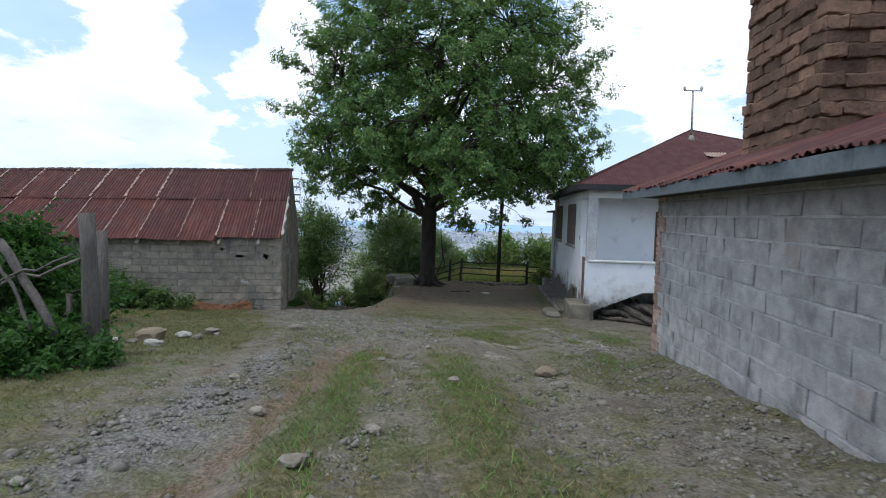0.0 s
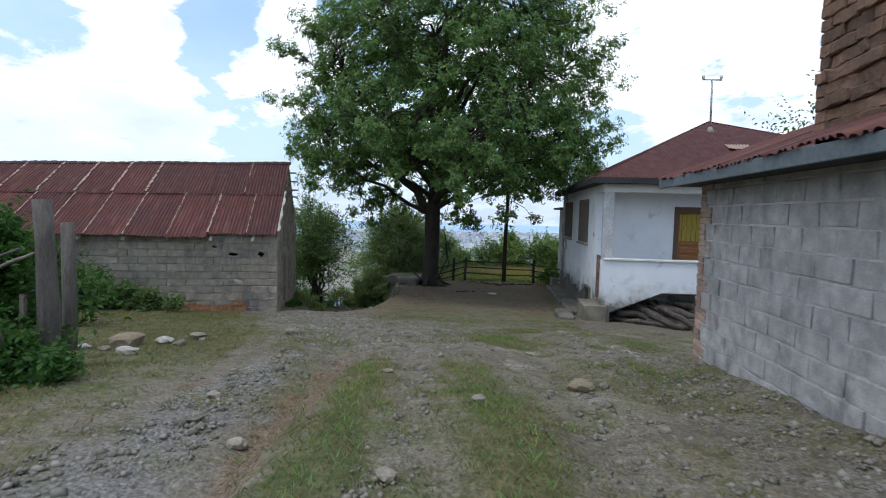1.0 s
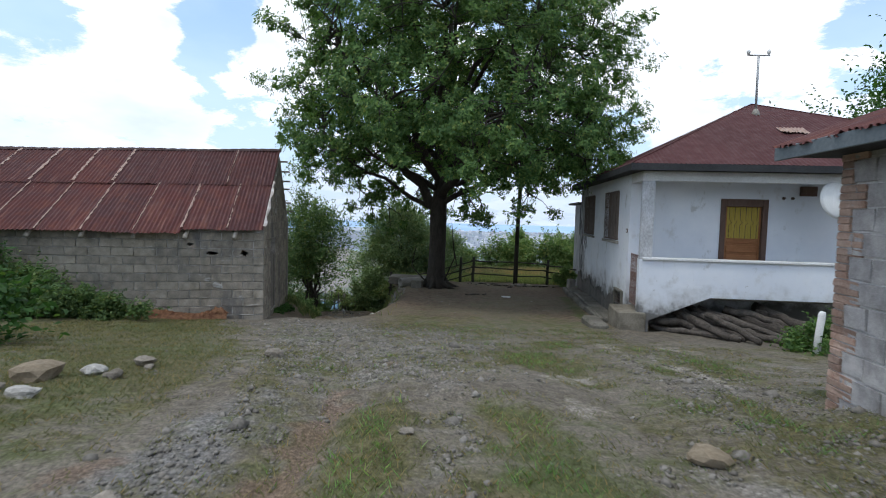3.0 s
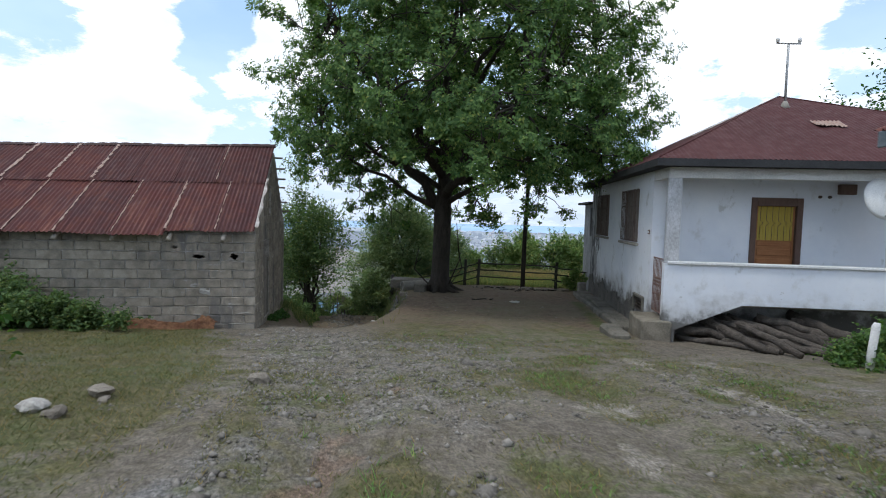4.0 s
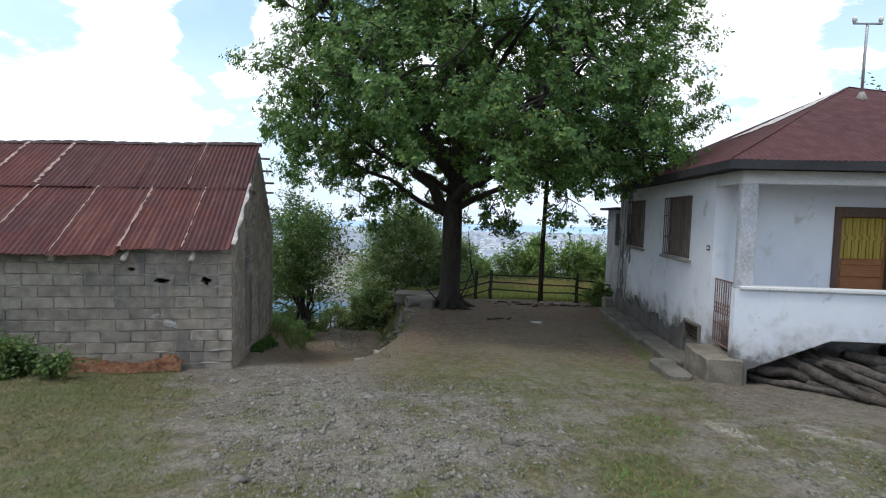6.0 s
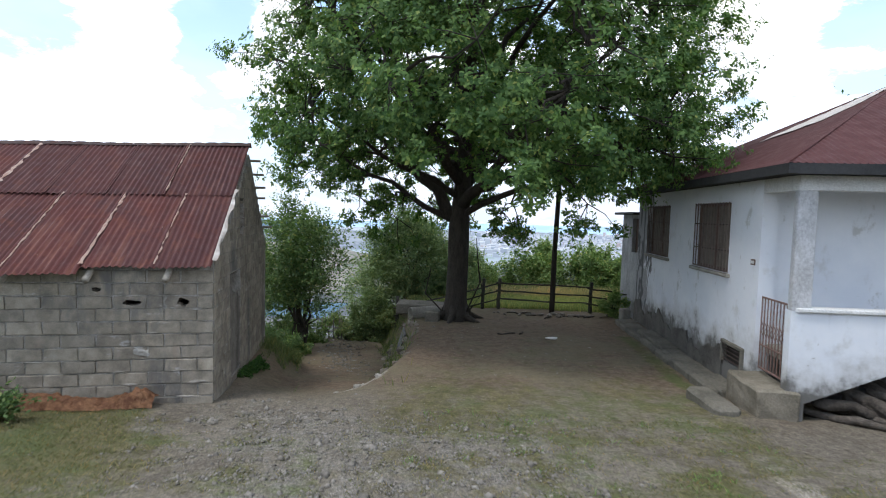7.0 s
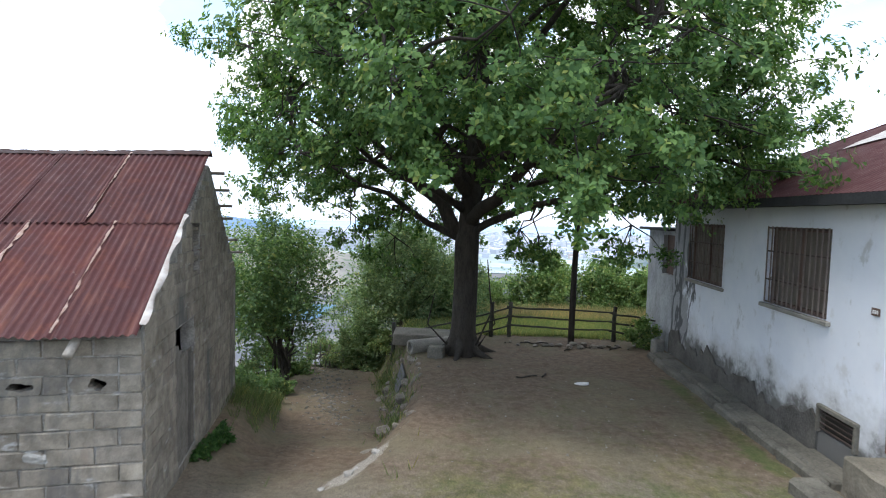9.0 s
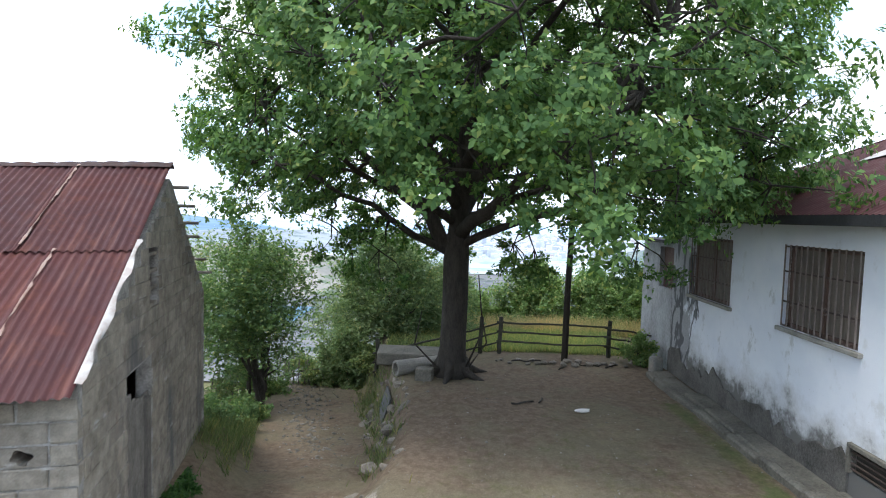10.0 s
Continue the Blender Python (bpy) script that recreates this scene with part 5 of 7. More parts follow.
def build_outbuilding():
    ob = thing("outbuilding", (4.2, 6.05, 0.1), "pale grey block outbuilding with a tin roof and brick chimney", "building")
    WORLD_BUILT.add(ob.name)
    L = 10.0

    def top(x):
        return 2.56

    z0 = 1.423 - 8 * 0.205
    m = Matrix.Translation((4.2, 6.05, 0)) @ pose(0, 0, 0, 0, 0, -90)
    side = wall_core("side_wall", L, z0 - 0.5, top, M_MORTAR_PALE, ob, label="pale grey block wall, brick-edged corner", m=m, face=0.013)
    box("end_wall", 4.21, 9.6, 5.86, 6.04, z0 - 0.4, 2.56, M_BLOCK_PALE, ob, "", 0)
    prism("gable_wall", [(4.21, 2.56), (9.6, 2.56), (7.0, 3.55)], "y", 5.87, 0.16, M_BLOCK_PALE, ob)
    prism("gable_wall", [(4.21, 2.56), (9.6, 2.56), (7.0, 3.55)], "y", -3.94, 0.16, M_BLOCK_PALE, ob)
    box("far_wall", 9.4, 9.6, -3.9, 5.85, z0 - 0.4, 2.56, M_BLOCK_PALE, ob, "", 0)
    box("rear_wall", 4.41, 9.4, -3.95, -3.75, z0 - 0.4, 2.56, M_BLOCK_PALE, ob, "", 0)
    # roof in two slopes
    eave, ridge = Vector((3.74, 6.38, 2.6)), Vector((7.0, 6.38, 3.83))
    up = ridge - eave
    roof = box("roof", 3.78, 7.0, -4.4, 6.28, 2.5, 2.53, M_FASCIA, ob, "rusty red corrugated tin roof", 0)
    n = 12
    wide = 11.2 / n
    for k in range(n):
        p = eave + Vector((0, -k * wide, 0.012 * (k % 2)))
        sheet = tin_sheet("roof_sheet", wide + 0.06, up.length, M_TIN_RED, seed=200 + k, rag=0.05, sag=0.03)
        part("roof_sheet", sheet, roof, m=on_slope(p, (0, -1, 0), up))
    back = Vector((-2.9, 0, 1.2))
    for k in range(6):
        p = Vector((9.9, -4.84 + k * 11.2 / 6, 2.63))
        part("roof_sheet", tin_sheet("roof_sheet", 11.2 / 6 + 0.05, back.length, M_TIN_RED, seed=230 + k), roof, m=on_slope(p, (0, 1, 0), back))
    box("fascia", 3.76, 3.79, 1.2, 6.34, 2.47, 2.59, M_FASCIA_BLUE, roof, "grey-blue fascia board", 0.004)
    box("fascia", 3.75, 3.78, -4.4, 1.18, 2.47, 2.59, M_FASCIA_BLUE, roof, "grey-blue fascia board", 0.004)
    prism("verge_board", [(3.78, 2.47), (7.0, 3.68), (7.0, 3.8), (3.78, 2.58)], "y", 6.3, 0.03, M_FASCIA_BLUE, roof, "grey-blue verge board")
    # chimney
    cx0, cx1, cy0, cy1, cz0, cz1 = 4.6, 5.75, 3.05, 4.47, 2.75, 4.55
    stack = box("chimney", cx0 + 0.03, cx1 - 0.03, cy0 + 0.03, cy1 - 0.03, cz0, cz1 - 0.02, M_BRICK_SOOT, ob, "wide chimney of rough brown brick", 0)
    bricks = [rough_brick(0.345, 0.113, 0.14, 300 + k) for k in range(6)]
    r = np.random.default_rng(31)
    c, z = 0, cz0
    while z < cz1:
        inset = -0.022 * (c % 2) + 0.015 * r.random()
        for (ox, oy, turn, length) in ((cx0, cy1, -90, cy1 - cy0), (cx0, cy0, 0, cx1 - cx0), (cx1, cy0, 90, cy1 - cy0), (cx1, cy1, 180, cx1 - cx0)):
            x = -0.175 if c % 2 else 0.0
            while x < length - 0.08:
                a = max(x, 0.0)
                me = bricks[int(r.integers(6))]
                t = pose(ox, oy, z, 0, 0, turn) @ pose(a, inset + float(r.normal(0, 0.008)), 0, float(r.normal(0, 1.2)), float(r.normal(0, 0.9)), float(r.normal(0, 1.0)))
                w = min(0.35 if x >= 0 else 0.175, length - a)
                part("brick", me, stack, m=t @ Matrix.Diagonal((w / 0.35, 1, 1, 1)))
                x += 0.35
        z += 0.118
        c += 1
    # brick quoins at the corner, then the blocks
    quoin = [block_mesh("brick", 0.33, 0.06, 0.09, 320 + k, M_BRICK) for k in range(3)]
    half = [block_mesh("brick", 0.16, 0.06, 0.09, 330 + k, M_BRICK) for k in range(2)]
    z, k = z0, 0
    while z < 2.5:
        full = (k // 3) % 2
        part("brick", (quoin if full else half)[k % 2], side, m=pose(0.004 + 0.006 * r.random(), -0.008 - 0.006 * r.random(), z))
        z += 0.0683
        k += 1
    coursed_wall(side, L, z0, top, M_BLOCK_PALE, h=0.205, joint=0.014, gap=0.005, seed=8, openings=[(0, 0.17, 0, 9)])
    return ob


build_outbuilding()


# ---------------------------------------------------------------- trees and bushes
def rosettes_mesh(name, tips, out, mat, size, seed=1, per=6):
    """Whorls of long leaves round the twigs' tips, one island a leaf; out: the way each twig points."""
    r = np.random.default_rng(seed)
    n = len(tips)
    axis = out + np.array([0, 0, 0.45]) + r.normal(0, 0.35, (n, 3))
    axis /= np.linalg.norm(axis, axis=1, keepdims=True)
    side = np.cross(axis, r.normal(0, 1, (n, 3)))
    side /= np.linalg.norm(side, axis=1, keepdims=True)
    other = np.cross(axis, side)
    q = (np.arange(per)[None] * 2 * math.pi / per + r.uniform(0, 6.28, (n, 1)) + r.normal(0, 0.25, (n, per)))[..., None]
    radial = side[:, None] * np.cos(q) + other[:, None] * np.sin(q)
    lift = r.uniform(0.0, 0.75, (n, per, 1))
    d = radial + axis[:, None] * lift + np.array([0, 0, -0.22])
    d /= np.linalg.norm(d, axis=2, keepdims=True)
    nor = axis[:, None] - radial * lift + r.normal(0, 0.22, (n, per, 3))
    w = np.cross(nor, d)
    w /= np.linalg.norm(w, axis=2, keepdims=True)
    nor = np.cross(d, w)
    s = size * r.uniform(0.65, 1.25, (n, per, 1)) * r.uniform(0.8, 1.2, (n, 1, 1))
    c = np.repeat(tips[:, None], per, 1) - axis[:, None] * r.uniform(0, 0.12, (n, per, 1))
    v = np.stack([c, c + d * s * 0.6 + w * s * 0.27 + nor * s * 0.04, c + d * s - nor * s * 0.1, c + d * s * 0.55 - w * s * 0.26 + nor * s * 0.04], 2).reshape(-1, 3)
    m = n * per
    me = bpy.data.meshes.new(name)
    me.vertices.add(4 * m)
    me.vertices.foreach_set("co", v.ravel())
    me.loops.add(4 * m)
    me.loops.foreach_set("vertex_index", np.arange(4 * m, dtype=np.int32))
    me.polygons.add(m)
    me.polygons.foreach_set("loop_start", np.arange(0, 4 * m, 4, dtype=np.int32))
    me.materials.append(mat)
    me.update(calc_edges=True)
    return me


def arc(a, b, lift, n, r, jitter):
    """A bent line from a to b that bows upwards."""
    a, b = Vector(a), Vector(b)
    knee = a.lerp(b, 0.45) + Vector((0, 0, lift))
    out = []
    for i in range(n):
        u = i / (n - 1)
        p = a * (1 - u) ** 2 + knee * 2 * u * (1 - u) + b * u * u
        out.append(p + Vector(r.normal(0, jitter, 3)) * (0 < i < n - 1))
    return out


def build_big_tree():
    bx, by = -0.98, 21.35
    bz = z_at(bx, by) - 0.1
    tree = thing("tree", (bx, by, bz), "large broad-crowned deciduous tree with a dark trunk", "tree")
    WORLD_BUILT.add(tree.name)
    r = np.random.default_rng(11)
    cx, cy = -0.4, 20.0  # the crown reaches out over the yard
    levels, prof = (2.5, 3.3, 4.4, 5.6, 6.8, 7.9, 9.4, 10.7, 11.7), (3.0, 5.1, 5.6, 5.55, 5.35, 5.15, 4.6, 3.0, 0.8)

    def shell(a, z, q):
        lump = 1 + 0.05 * math.sin(3 * a + 1.1 * z) + 0.045 * math.sin(5 * a - 1.7 * z + 1) + 0.03 * math.sin(9 * a + 2.3 * z)
        lump = min(lump, 1.04)
        R = float(np.interp(z, levels, prof)) * lump * q
        return np.array([cx + math.cos(a) * R, cy + math.sin(a) * R, z])

    # trunk with flared foot, forking below the crown
    pts = [(bx - 0.05, by, bz), (bx - 0.02, by, bz + 0.3), (bx, by, bz + 0.8), (bx + 0.03, by, bz + 1.8), (bx + 0.02, by, bz + 2.9), (bx + 0.08, by - 0.05, bz + 3.7), (bx + 0.15, by - 0.25, bz + 5.2), (bx + 0.3, by - 0.6, bz + 7.2), (bx + 0.4, by - 0.9, bz + 9.2), (bx + 0.5, by - 1.1, bz + 11)]
    part("trunk", data("trunk", *tube_vf(pts, [0.55, 0.39, 0.33, 0.3, 0.31, 0.26, 0.2, 0.15, 0.09, 0.03], 16, 0.12, 5), M_BARK, True), tree, "dark furrowed trunk")
    trunk = lambda z: Vector((np.interp(z, [p[2] for p in pts], [p[0] for p in pts]), np.interp(z, [p[2] for p in pts], [p[1] for p in pts]), z))
    nodes = []
    m = 17
    for k in range(m):
        t = k / (m - 1)
        a = k * 2.39996 + 2.9 + r.uniform(-0.25, 0.25)
        start = trunk(bz + 3.2 + 5.0 * t)
        end = shell(a, min(10.4, 5.5 + 4.6 * t + r.uniform(-0.4, 1.2)), r.uniform(0.72, 0.88))
        line = arc(start, end, -0.25 + 0.35 * r.random(), 9, r, 0.09)
        r0 = 0.115 * (1 - t) + 0.055 if k else 0.2
        tube("branch", line, [r0 * (1 - u) ** 0.9 + 0.018 for u in np.linspace(0, 1, 9)], M_BARK, tree, sides=8, wobble=0.1, seed=k)
        nodes += [np.array(p) for p in line[2:]]
    # long slender limbs that carry the crown's skirt
    for k, (a, z) in enumerate(((3.0, 4.2), (3.7, 4.6), (4.4, 4.8), (-1.2, 4.6), (-0.5, 4.4), (0.3, 4.6), (1.2, 4.4), (2.2, 4.4))):
        line = arc(trunk(bz + 3.0 + (0.73 * k) % 2.7), shell(a, z, 0.85), 0.1, 9, r, 0.09)
        tube("branch", line, [0.09 * (1 - u) ** 0.9 + 0.018 for u in np.linspace(0, 1, 9)], M_BARK, tree, sides=7, wobble=0.1, seed=40 + k)
        nodes += [np.array(p) for p in line[3:]]
    nodes = np.array(nodes)
    # boughs over the crown's surface and, more thinly, inside it
    boughs, tries = [], 0
    while len(boughs) < 360 and tries < 40000:
        tries += 1
        inner = r.random() < 0.2
        z = 2.6 + 9.0 * r.random()
        a = r.uniform(0, 2 * math.pi)
        q = r.uniform(0.4, 0.8) if inner else r.uniform(0.86, 1.03)
        if r.random() > np.interp(z, levels, prof) / 5.6 or (inner and z < 4.2):
            continue
        if z < 4.6 and math.cos(a) > 0.3:
            q *= 0.97
        if math.cos(a) < -0.3:
            q *= 0.93
        p = shell(a, z, q)
        if z < 3.5 and (q < 0.9 or math.sin(a) < -0.2 or math.cos(a) > 0):
            p[2] += 0.9
        if math.sin(a) > 0.2 and r.random() < 0.55:
            continue
        # the yard side is thinner, so that the limbs show through
        if math.sin(a) < -0.35 and math.cos(a) < 0.35 and z < 8.0 and r.random() < 0.5:
            continue
        if noise.noise(Vector(p) * 0.42 + Vector((3, 1, 8))) > 0.36:
            continue
        if any(np.sum((b - p) ** 2) < 0.85 for b in boughs):
            continue
        boughs.append(p)
    caps = [shell(a, z, q) for a, z, q in ((0.4, 11.2, 0.5), (2.2, 11.2, 0.6), (4.4, 11.3, 0.6), (1.3, 10.9, 0.3), (3.3, 11.0, 0.2), (5.4, 10.9, 0.4))]
    # boughs that hang lower over the yard, the pole and the house
    hang = [np.array(p) for p in ((0.3, 14.9, 3.7), (0.7, 14.8, 3.3), (0.9, 15.4, 3.4), (3.0, 17.2, 3.3), (3.6, 16.8, 3.9), (2.2, 17.8, 2.6), (4.3, 18.0, 3.7), (4.9, 18.8, 4.3), (3.9, 17.4, 4.2), (-3.4, 20.6, 2.3), (-2.8, 21.2, 2.1), (0.3, 20.2, 2.4), (0.7, 19.8, 2.3))]
    vs, fs, tips, outs = [], [], [], []
    for b in boughs + caps + hang:
        d = np.sum((nodes - b) ** 2, 1) + 2.0 * np.clip(nodes[:, 2] - b[2], 0, None)
        if d.min() > 9.0:
            continue
        j = nodes[int(d.argmin())]
        line = arc(j, b, 0.12, 5, r, 0.07)
        v, q = tube_vf(line, [0.045, 0.036, 0.027, 0.02, 0.012], 5, 0.1, 0, len(vs), False)
        vs.extend(v), fs.extend(q)
        away = b - np.array([cx, cy, 5.5])
        away /= np.linalg.norm(away)
        count = int(r.integers(4, 7))
        for k in range(count):
            p = b + r.normal(0, 0.5, 3) * (1, 1, 0.8) + away * r.uniform(-0.15, 0.35)
            v, q = tube_vf([b, (b + p) / 2 + r.normal(0, 0.05, 3), p], [0.016, 0.011, 0.006], 4, 0, 0, len(vs), False)
            vs.extend(v), fs.extend(q)
            n = int(r.integers(22, 36))
            g = r.normal(0, 1, (n, 3))
            g /= np.linalg.norm(g, axis=1, keepdims=True)
            g = g + away * 0.5 + np.array([0, 0, 0.25])
            tips.append(p + g * r.uniform(0.26, 0.5) * r.random((n, 1)) ** 0.5 * (1, 1, 0.85))
            outs.append(0.6 * g + 0.6 * away)
    part("twig_mass", data("twig_mass", vs, fs, M_BARK, True), tree)["kind"] = "stuff"
    crown = part("crown", rosettes_mesh("crown", np.concatenate(tips), np.concatenate(outs), M_LEAF, 0.104, 5), tree, "dense green leafy crown")
    crown["kind"] = "stuff"
    # thin stems at the foot
    for k, (dx, top, bend) in enumerate(((0.42, 2.2, 0.3), (-0.5, 1.3, -0.5), (0.5, 1.5, 0.25))):
        tube("sucker", [(bx + dx * 0.8, by - 0.3, bz + 0.4), (bx + dx * 1.4 + bend * 0.4, by - 0.35, bz + 0.4 + top * 0.4), (bx + dx + bend * 0.5, by - 0.3, bz + 0.4 + top)], [0.028, 0.022, 0.012], M_BARK, tree, sides=6)
    for k, (a, ln) in enumerate(((-100, 1.0), (-35, 0.9), (-150, 0.8), (20, 0.9), (165, 0.8))):
        c, s = math.cos(radians(a)), math.sin(radians(a))
        tube("root", [(bx + c * d, by + s * d, z_at(bx + c * d, by + s * d) + e) for d, e in ((0.22, 0.42), (0.42, 0.13), (0.42 + ln * 0.3, 0.03), (0.42 + ln * 0.6, -0.05))], [0.15, 0.11, 0.07, 0.04], M_BARK, tree, wobble=0.2, seed=k)
    return tree


build_big_tree()


def leafy(name, at, size, label, category, mat, leaf, count, seed, clumps=40, stems=9, group="", ragged=0.5, low=0.0):
    """A bush or small tree: crooked stems from one foot, and leaves along many shoots in an uneven dome."""
    r = np.random.default_rng(seed)
    x, y = at
    z = z_at(x, y) - 0.05
    w, d, h = size
    ob = thing(name, (x, y, z), label, category, group)
    WORLD_BUILT.add(ob.name)
    cl = []
    for k in range(clumps):
        v = low + (1 - low) * r.random()
        a = r.uniform(0, 2 * math.pi)
        lump = 1 + ragged * (0.5 * math.sin(3 * a + seed) + 0.35 * math.sin(7 * v + 2 * a + seed * 2) + 0.4 * (r.random() - 0.5))
        q = r.random() ** 0.4 * math.sqrt(max(0.02, 1 - v**2.2 if not low else 1 - (abs(v - 0.62) / 0.42) ** 2)) * lump
        cl.append(np.array([x + math.cos(a) * q * w / 2, y + math.sin(a) * q * d / 2, z + h * (0.06 + 0.9 * v) * (1 + 0.07 * r.normal())]))
    vs, fs = [], []
    for k in range(stems):
        p = cl[k % clumps]
        foot = Vector((x + r.normal(0, w * 0.05), y + r.normal(0, d * 0.05), z))
        v, q = tube_vf(arc(foot, p, h * 0.14 * r.random(), 6, r, 0.03 * w), np.linspace(0.045 * h / 3, 0.01, 6), 5, 0.1, k, len(vs), False)
        vs.extend(v), fs.extend(q)
    part("stem_mass", data("stem_mass", vs, fs, M_BARK, True), ob)["kind"] = "stuff"
    cen = []
    per = count // clumps
    rad = (w * d * h) ** (1 / 3) * 0.15
    heart = np.array([x, y, z + h * 0.3])
    for p in cl:
        out = (p - heart) / (np.linalg.norm(p - heart) + 0.01)
        n = max(3, per // 11)
        way = r.normal(0, 0.6, (n, 3)) + out + np.array([0, 0, 0.5])
        way /= np.linalg.norm(way, axis=1, keepdims=True)
        ln = rad * r.uniform(0.9, 2.2, (n, 1)) * (1 + 0.6 * (r.random((n, 1)) < 0.12))
        foot = p + r.normal(0, rad * 0.4, (n, 3)) - way * rad * 0.5
        u = np.linspace(0.05, 1, 11)[None, :, None]
        pts = foot[:, None] + way[:, None] * ln[:, None] * u - np.array([0, 0, 1]) * ln[:, None] * 0.22 * u * u
        cen.append((pts + r.normal(0, leaf * 0.34, pts.shape) * (1.15 - 0.6 * u)).reshape(-1, 3))
    f = part("foliage", leaves_mesh("foliage", np.concatenate(cen), mat, leaf, 0.4, seed), ob)
    f["kind"] = "stuff"
    return ob


leafy("small_tree", (-6.35, 22.7), (2.9, 3.0, 4.9), "green-leaved small tree behind the shed", "tree", M_LEAF_SHADY, 0.105, 26000, 21, 90, low=0.28)
leafy("small_tree", (-9.6, 24.5), (3.6, 3.4, 4.9), "green-leaved small tree behind the shed", "tree", M_LEAF_BUSH, 0.105, 18000, 27, 80, low=0.2)
leafy("bush", (-3.3, 26.7), (3.9, 2.8, 3.2), "rounded grey-green bush below the terrace", "bush", M_LEAF_SILVER, 0.11, 44000, 22, 190)
leafy("bush", (-4.7, 26.4), (2.0, 1.6, 1.6), "low grey-green bush beside the sunken path", "bush", M_LEAF_SILVER, 0.1, 16000, 29, 70)
leafy("bush", (-1.6, 28.2), (3.0, 2.6, 2.4), "rounded grey-green bush below the terrace", "bush", M_LEAF_SILVER, 0.095, 28000, 23, 90)
leafy("bush", (-5.2, 28.8), (2.2, 2.2, 2.6), "grey-green bush beside the sunken path", "bush", M_LEAF_BUSH, 0.095, 18000, 24, 70)
for k, (x, y, w, h) in enumerate(((1.6, 29.6, 3.4, 2.1), (3.9, 29.8, 3.2, 2.4), (5.9, 29.4, 2.8, 2.1), (-0.4, 30.2, 2.6, 1.7), (8.0, 29.2, 2.9, 2.3), (4.9, 30.8, 1.7, 3.2), (2.6, 31.2, 1.8, 3.1), (7.0, 31.0, 1.6, 3.1))):
    leafy("hedge_bush", (x, y), (w, 1.9, h), "fresh green hedge bush beyond the rail fence", "bush", M_LEAF_GREEN, 0.125, 17000, 60 + k, 80, group="hedge bushes", ragged=0.6)
leafy("roadside_bush", (-6.7, 6.7), (2.8, 3.0, 1.75), "broad-leaved green bush at the yard's edge", "bush", M_LEAF_DARK, 0.13, 12000, 31, 60)
leafy("nettle_bed", (-2.95, 3.1), (1.7, 1.9, 0.4), "low green weeds round the old post", "weeds", M_LEAF_DARK, 0.075, 12000, 33, 60)
leafy("ivy_bed", (-7.35, 11.3), (2.6, 0.8, 0.55), "fresh green weeds along the foot of the shed", "weeds", M_LEAF_SHADY, 0.07, 16000, 34, 60)
leafy("ivy_bed", (-8.5, 10.9), (3.0, 1.0, 1.0), "fresh green weeds along the foot of the shed", "weeds", M_LEAF_SHADY, 0.075, 18000, 41, 60)
leafy("ivy_bed", (-9.4, 10.4), (3.0, 1.0, 1.7), "dark green climber on the shed wall", "weeds", M_LEAF_DARK, 0.09, 9000, 35, 44)
leafy("weeds", (7.4, 11.4), (1.5, 1.2, 0.55), "green weeds round the white post", "weeds", M_LEAF, 0.08, 4000, 40, 30)
leafy("weeds", (8.6, 12.6), (1.6, 1.0, 0.7), "green weeds beside the log pile", "weeds", M_LEAF, 0.08, 5000, 36, 30)
for k, (x, y, w, h) in enumerate(((-6.9, 24.6, 1.8, 1.0), (-6.2, 26.4, 1.6, 1.0), (-4.7, 27.4, 1.8, 0.9), (-3.6, 25.4, 1.2, 0.7), (-6.1, 21.4, 0.9, 0.6), (-8.0, 25.6, 1.8, 1.3))):
    leafy("weeds", (x, y), (w, w * 0.9, h), "rank green weeds beside the sunken path", "weeds", M_LEAF_BUSH if k % 2 else M_LEAF_GREEN, 0.09, 5000, 140 + k, 30, group="path weeds")
leafy("weeds", (-5.9, 19.2), (0.9, 1.6, 0.55), "rank weeds behind the shed", "weeds", M_LEAF_SHADY, 0.07, 5000, 37, 30)
leafy("weeds", (-4.55, 15.0), (0.3, 1.6, 0.12), "green weeds at the foot of the gable", "weeds", M_LEAF_DARK, 0.07, 4500, 38, 30)
leafy("orchard_tree", (19.5, 26.5), (9.5, 7.0, 11.5), "sparse dark fruit tree beyond the roofs", "tree", M_LEAF_DARK, 0.2, 20000, 39, 90)


# ---------------------------------------------------------------- pole, rail fence, terrace edge
def build_pole():
    z = z_at(2.1, 23.2)
    pole = thing("utility_pole", (2.1, 23.2, z), "dark slim wooden pole beside the fence", "pole")
    tube("shaft", [(0, 0, -0.3), (0.02, 0, 2.0), (0.1, 0, 4.5), (0.14, 0, 6.4)], [0.095, 0.085, 0.075, 0.07], M_POLE, pole, sides=10)
    return pole


build_pole()


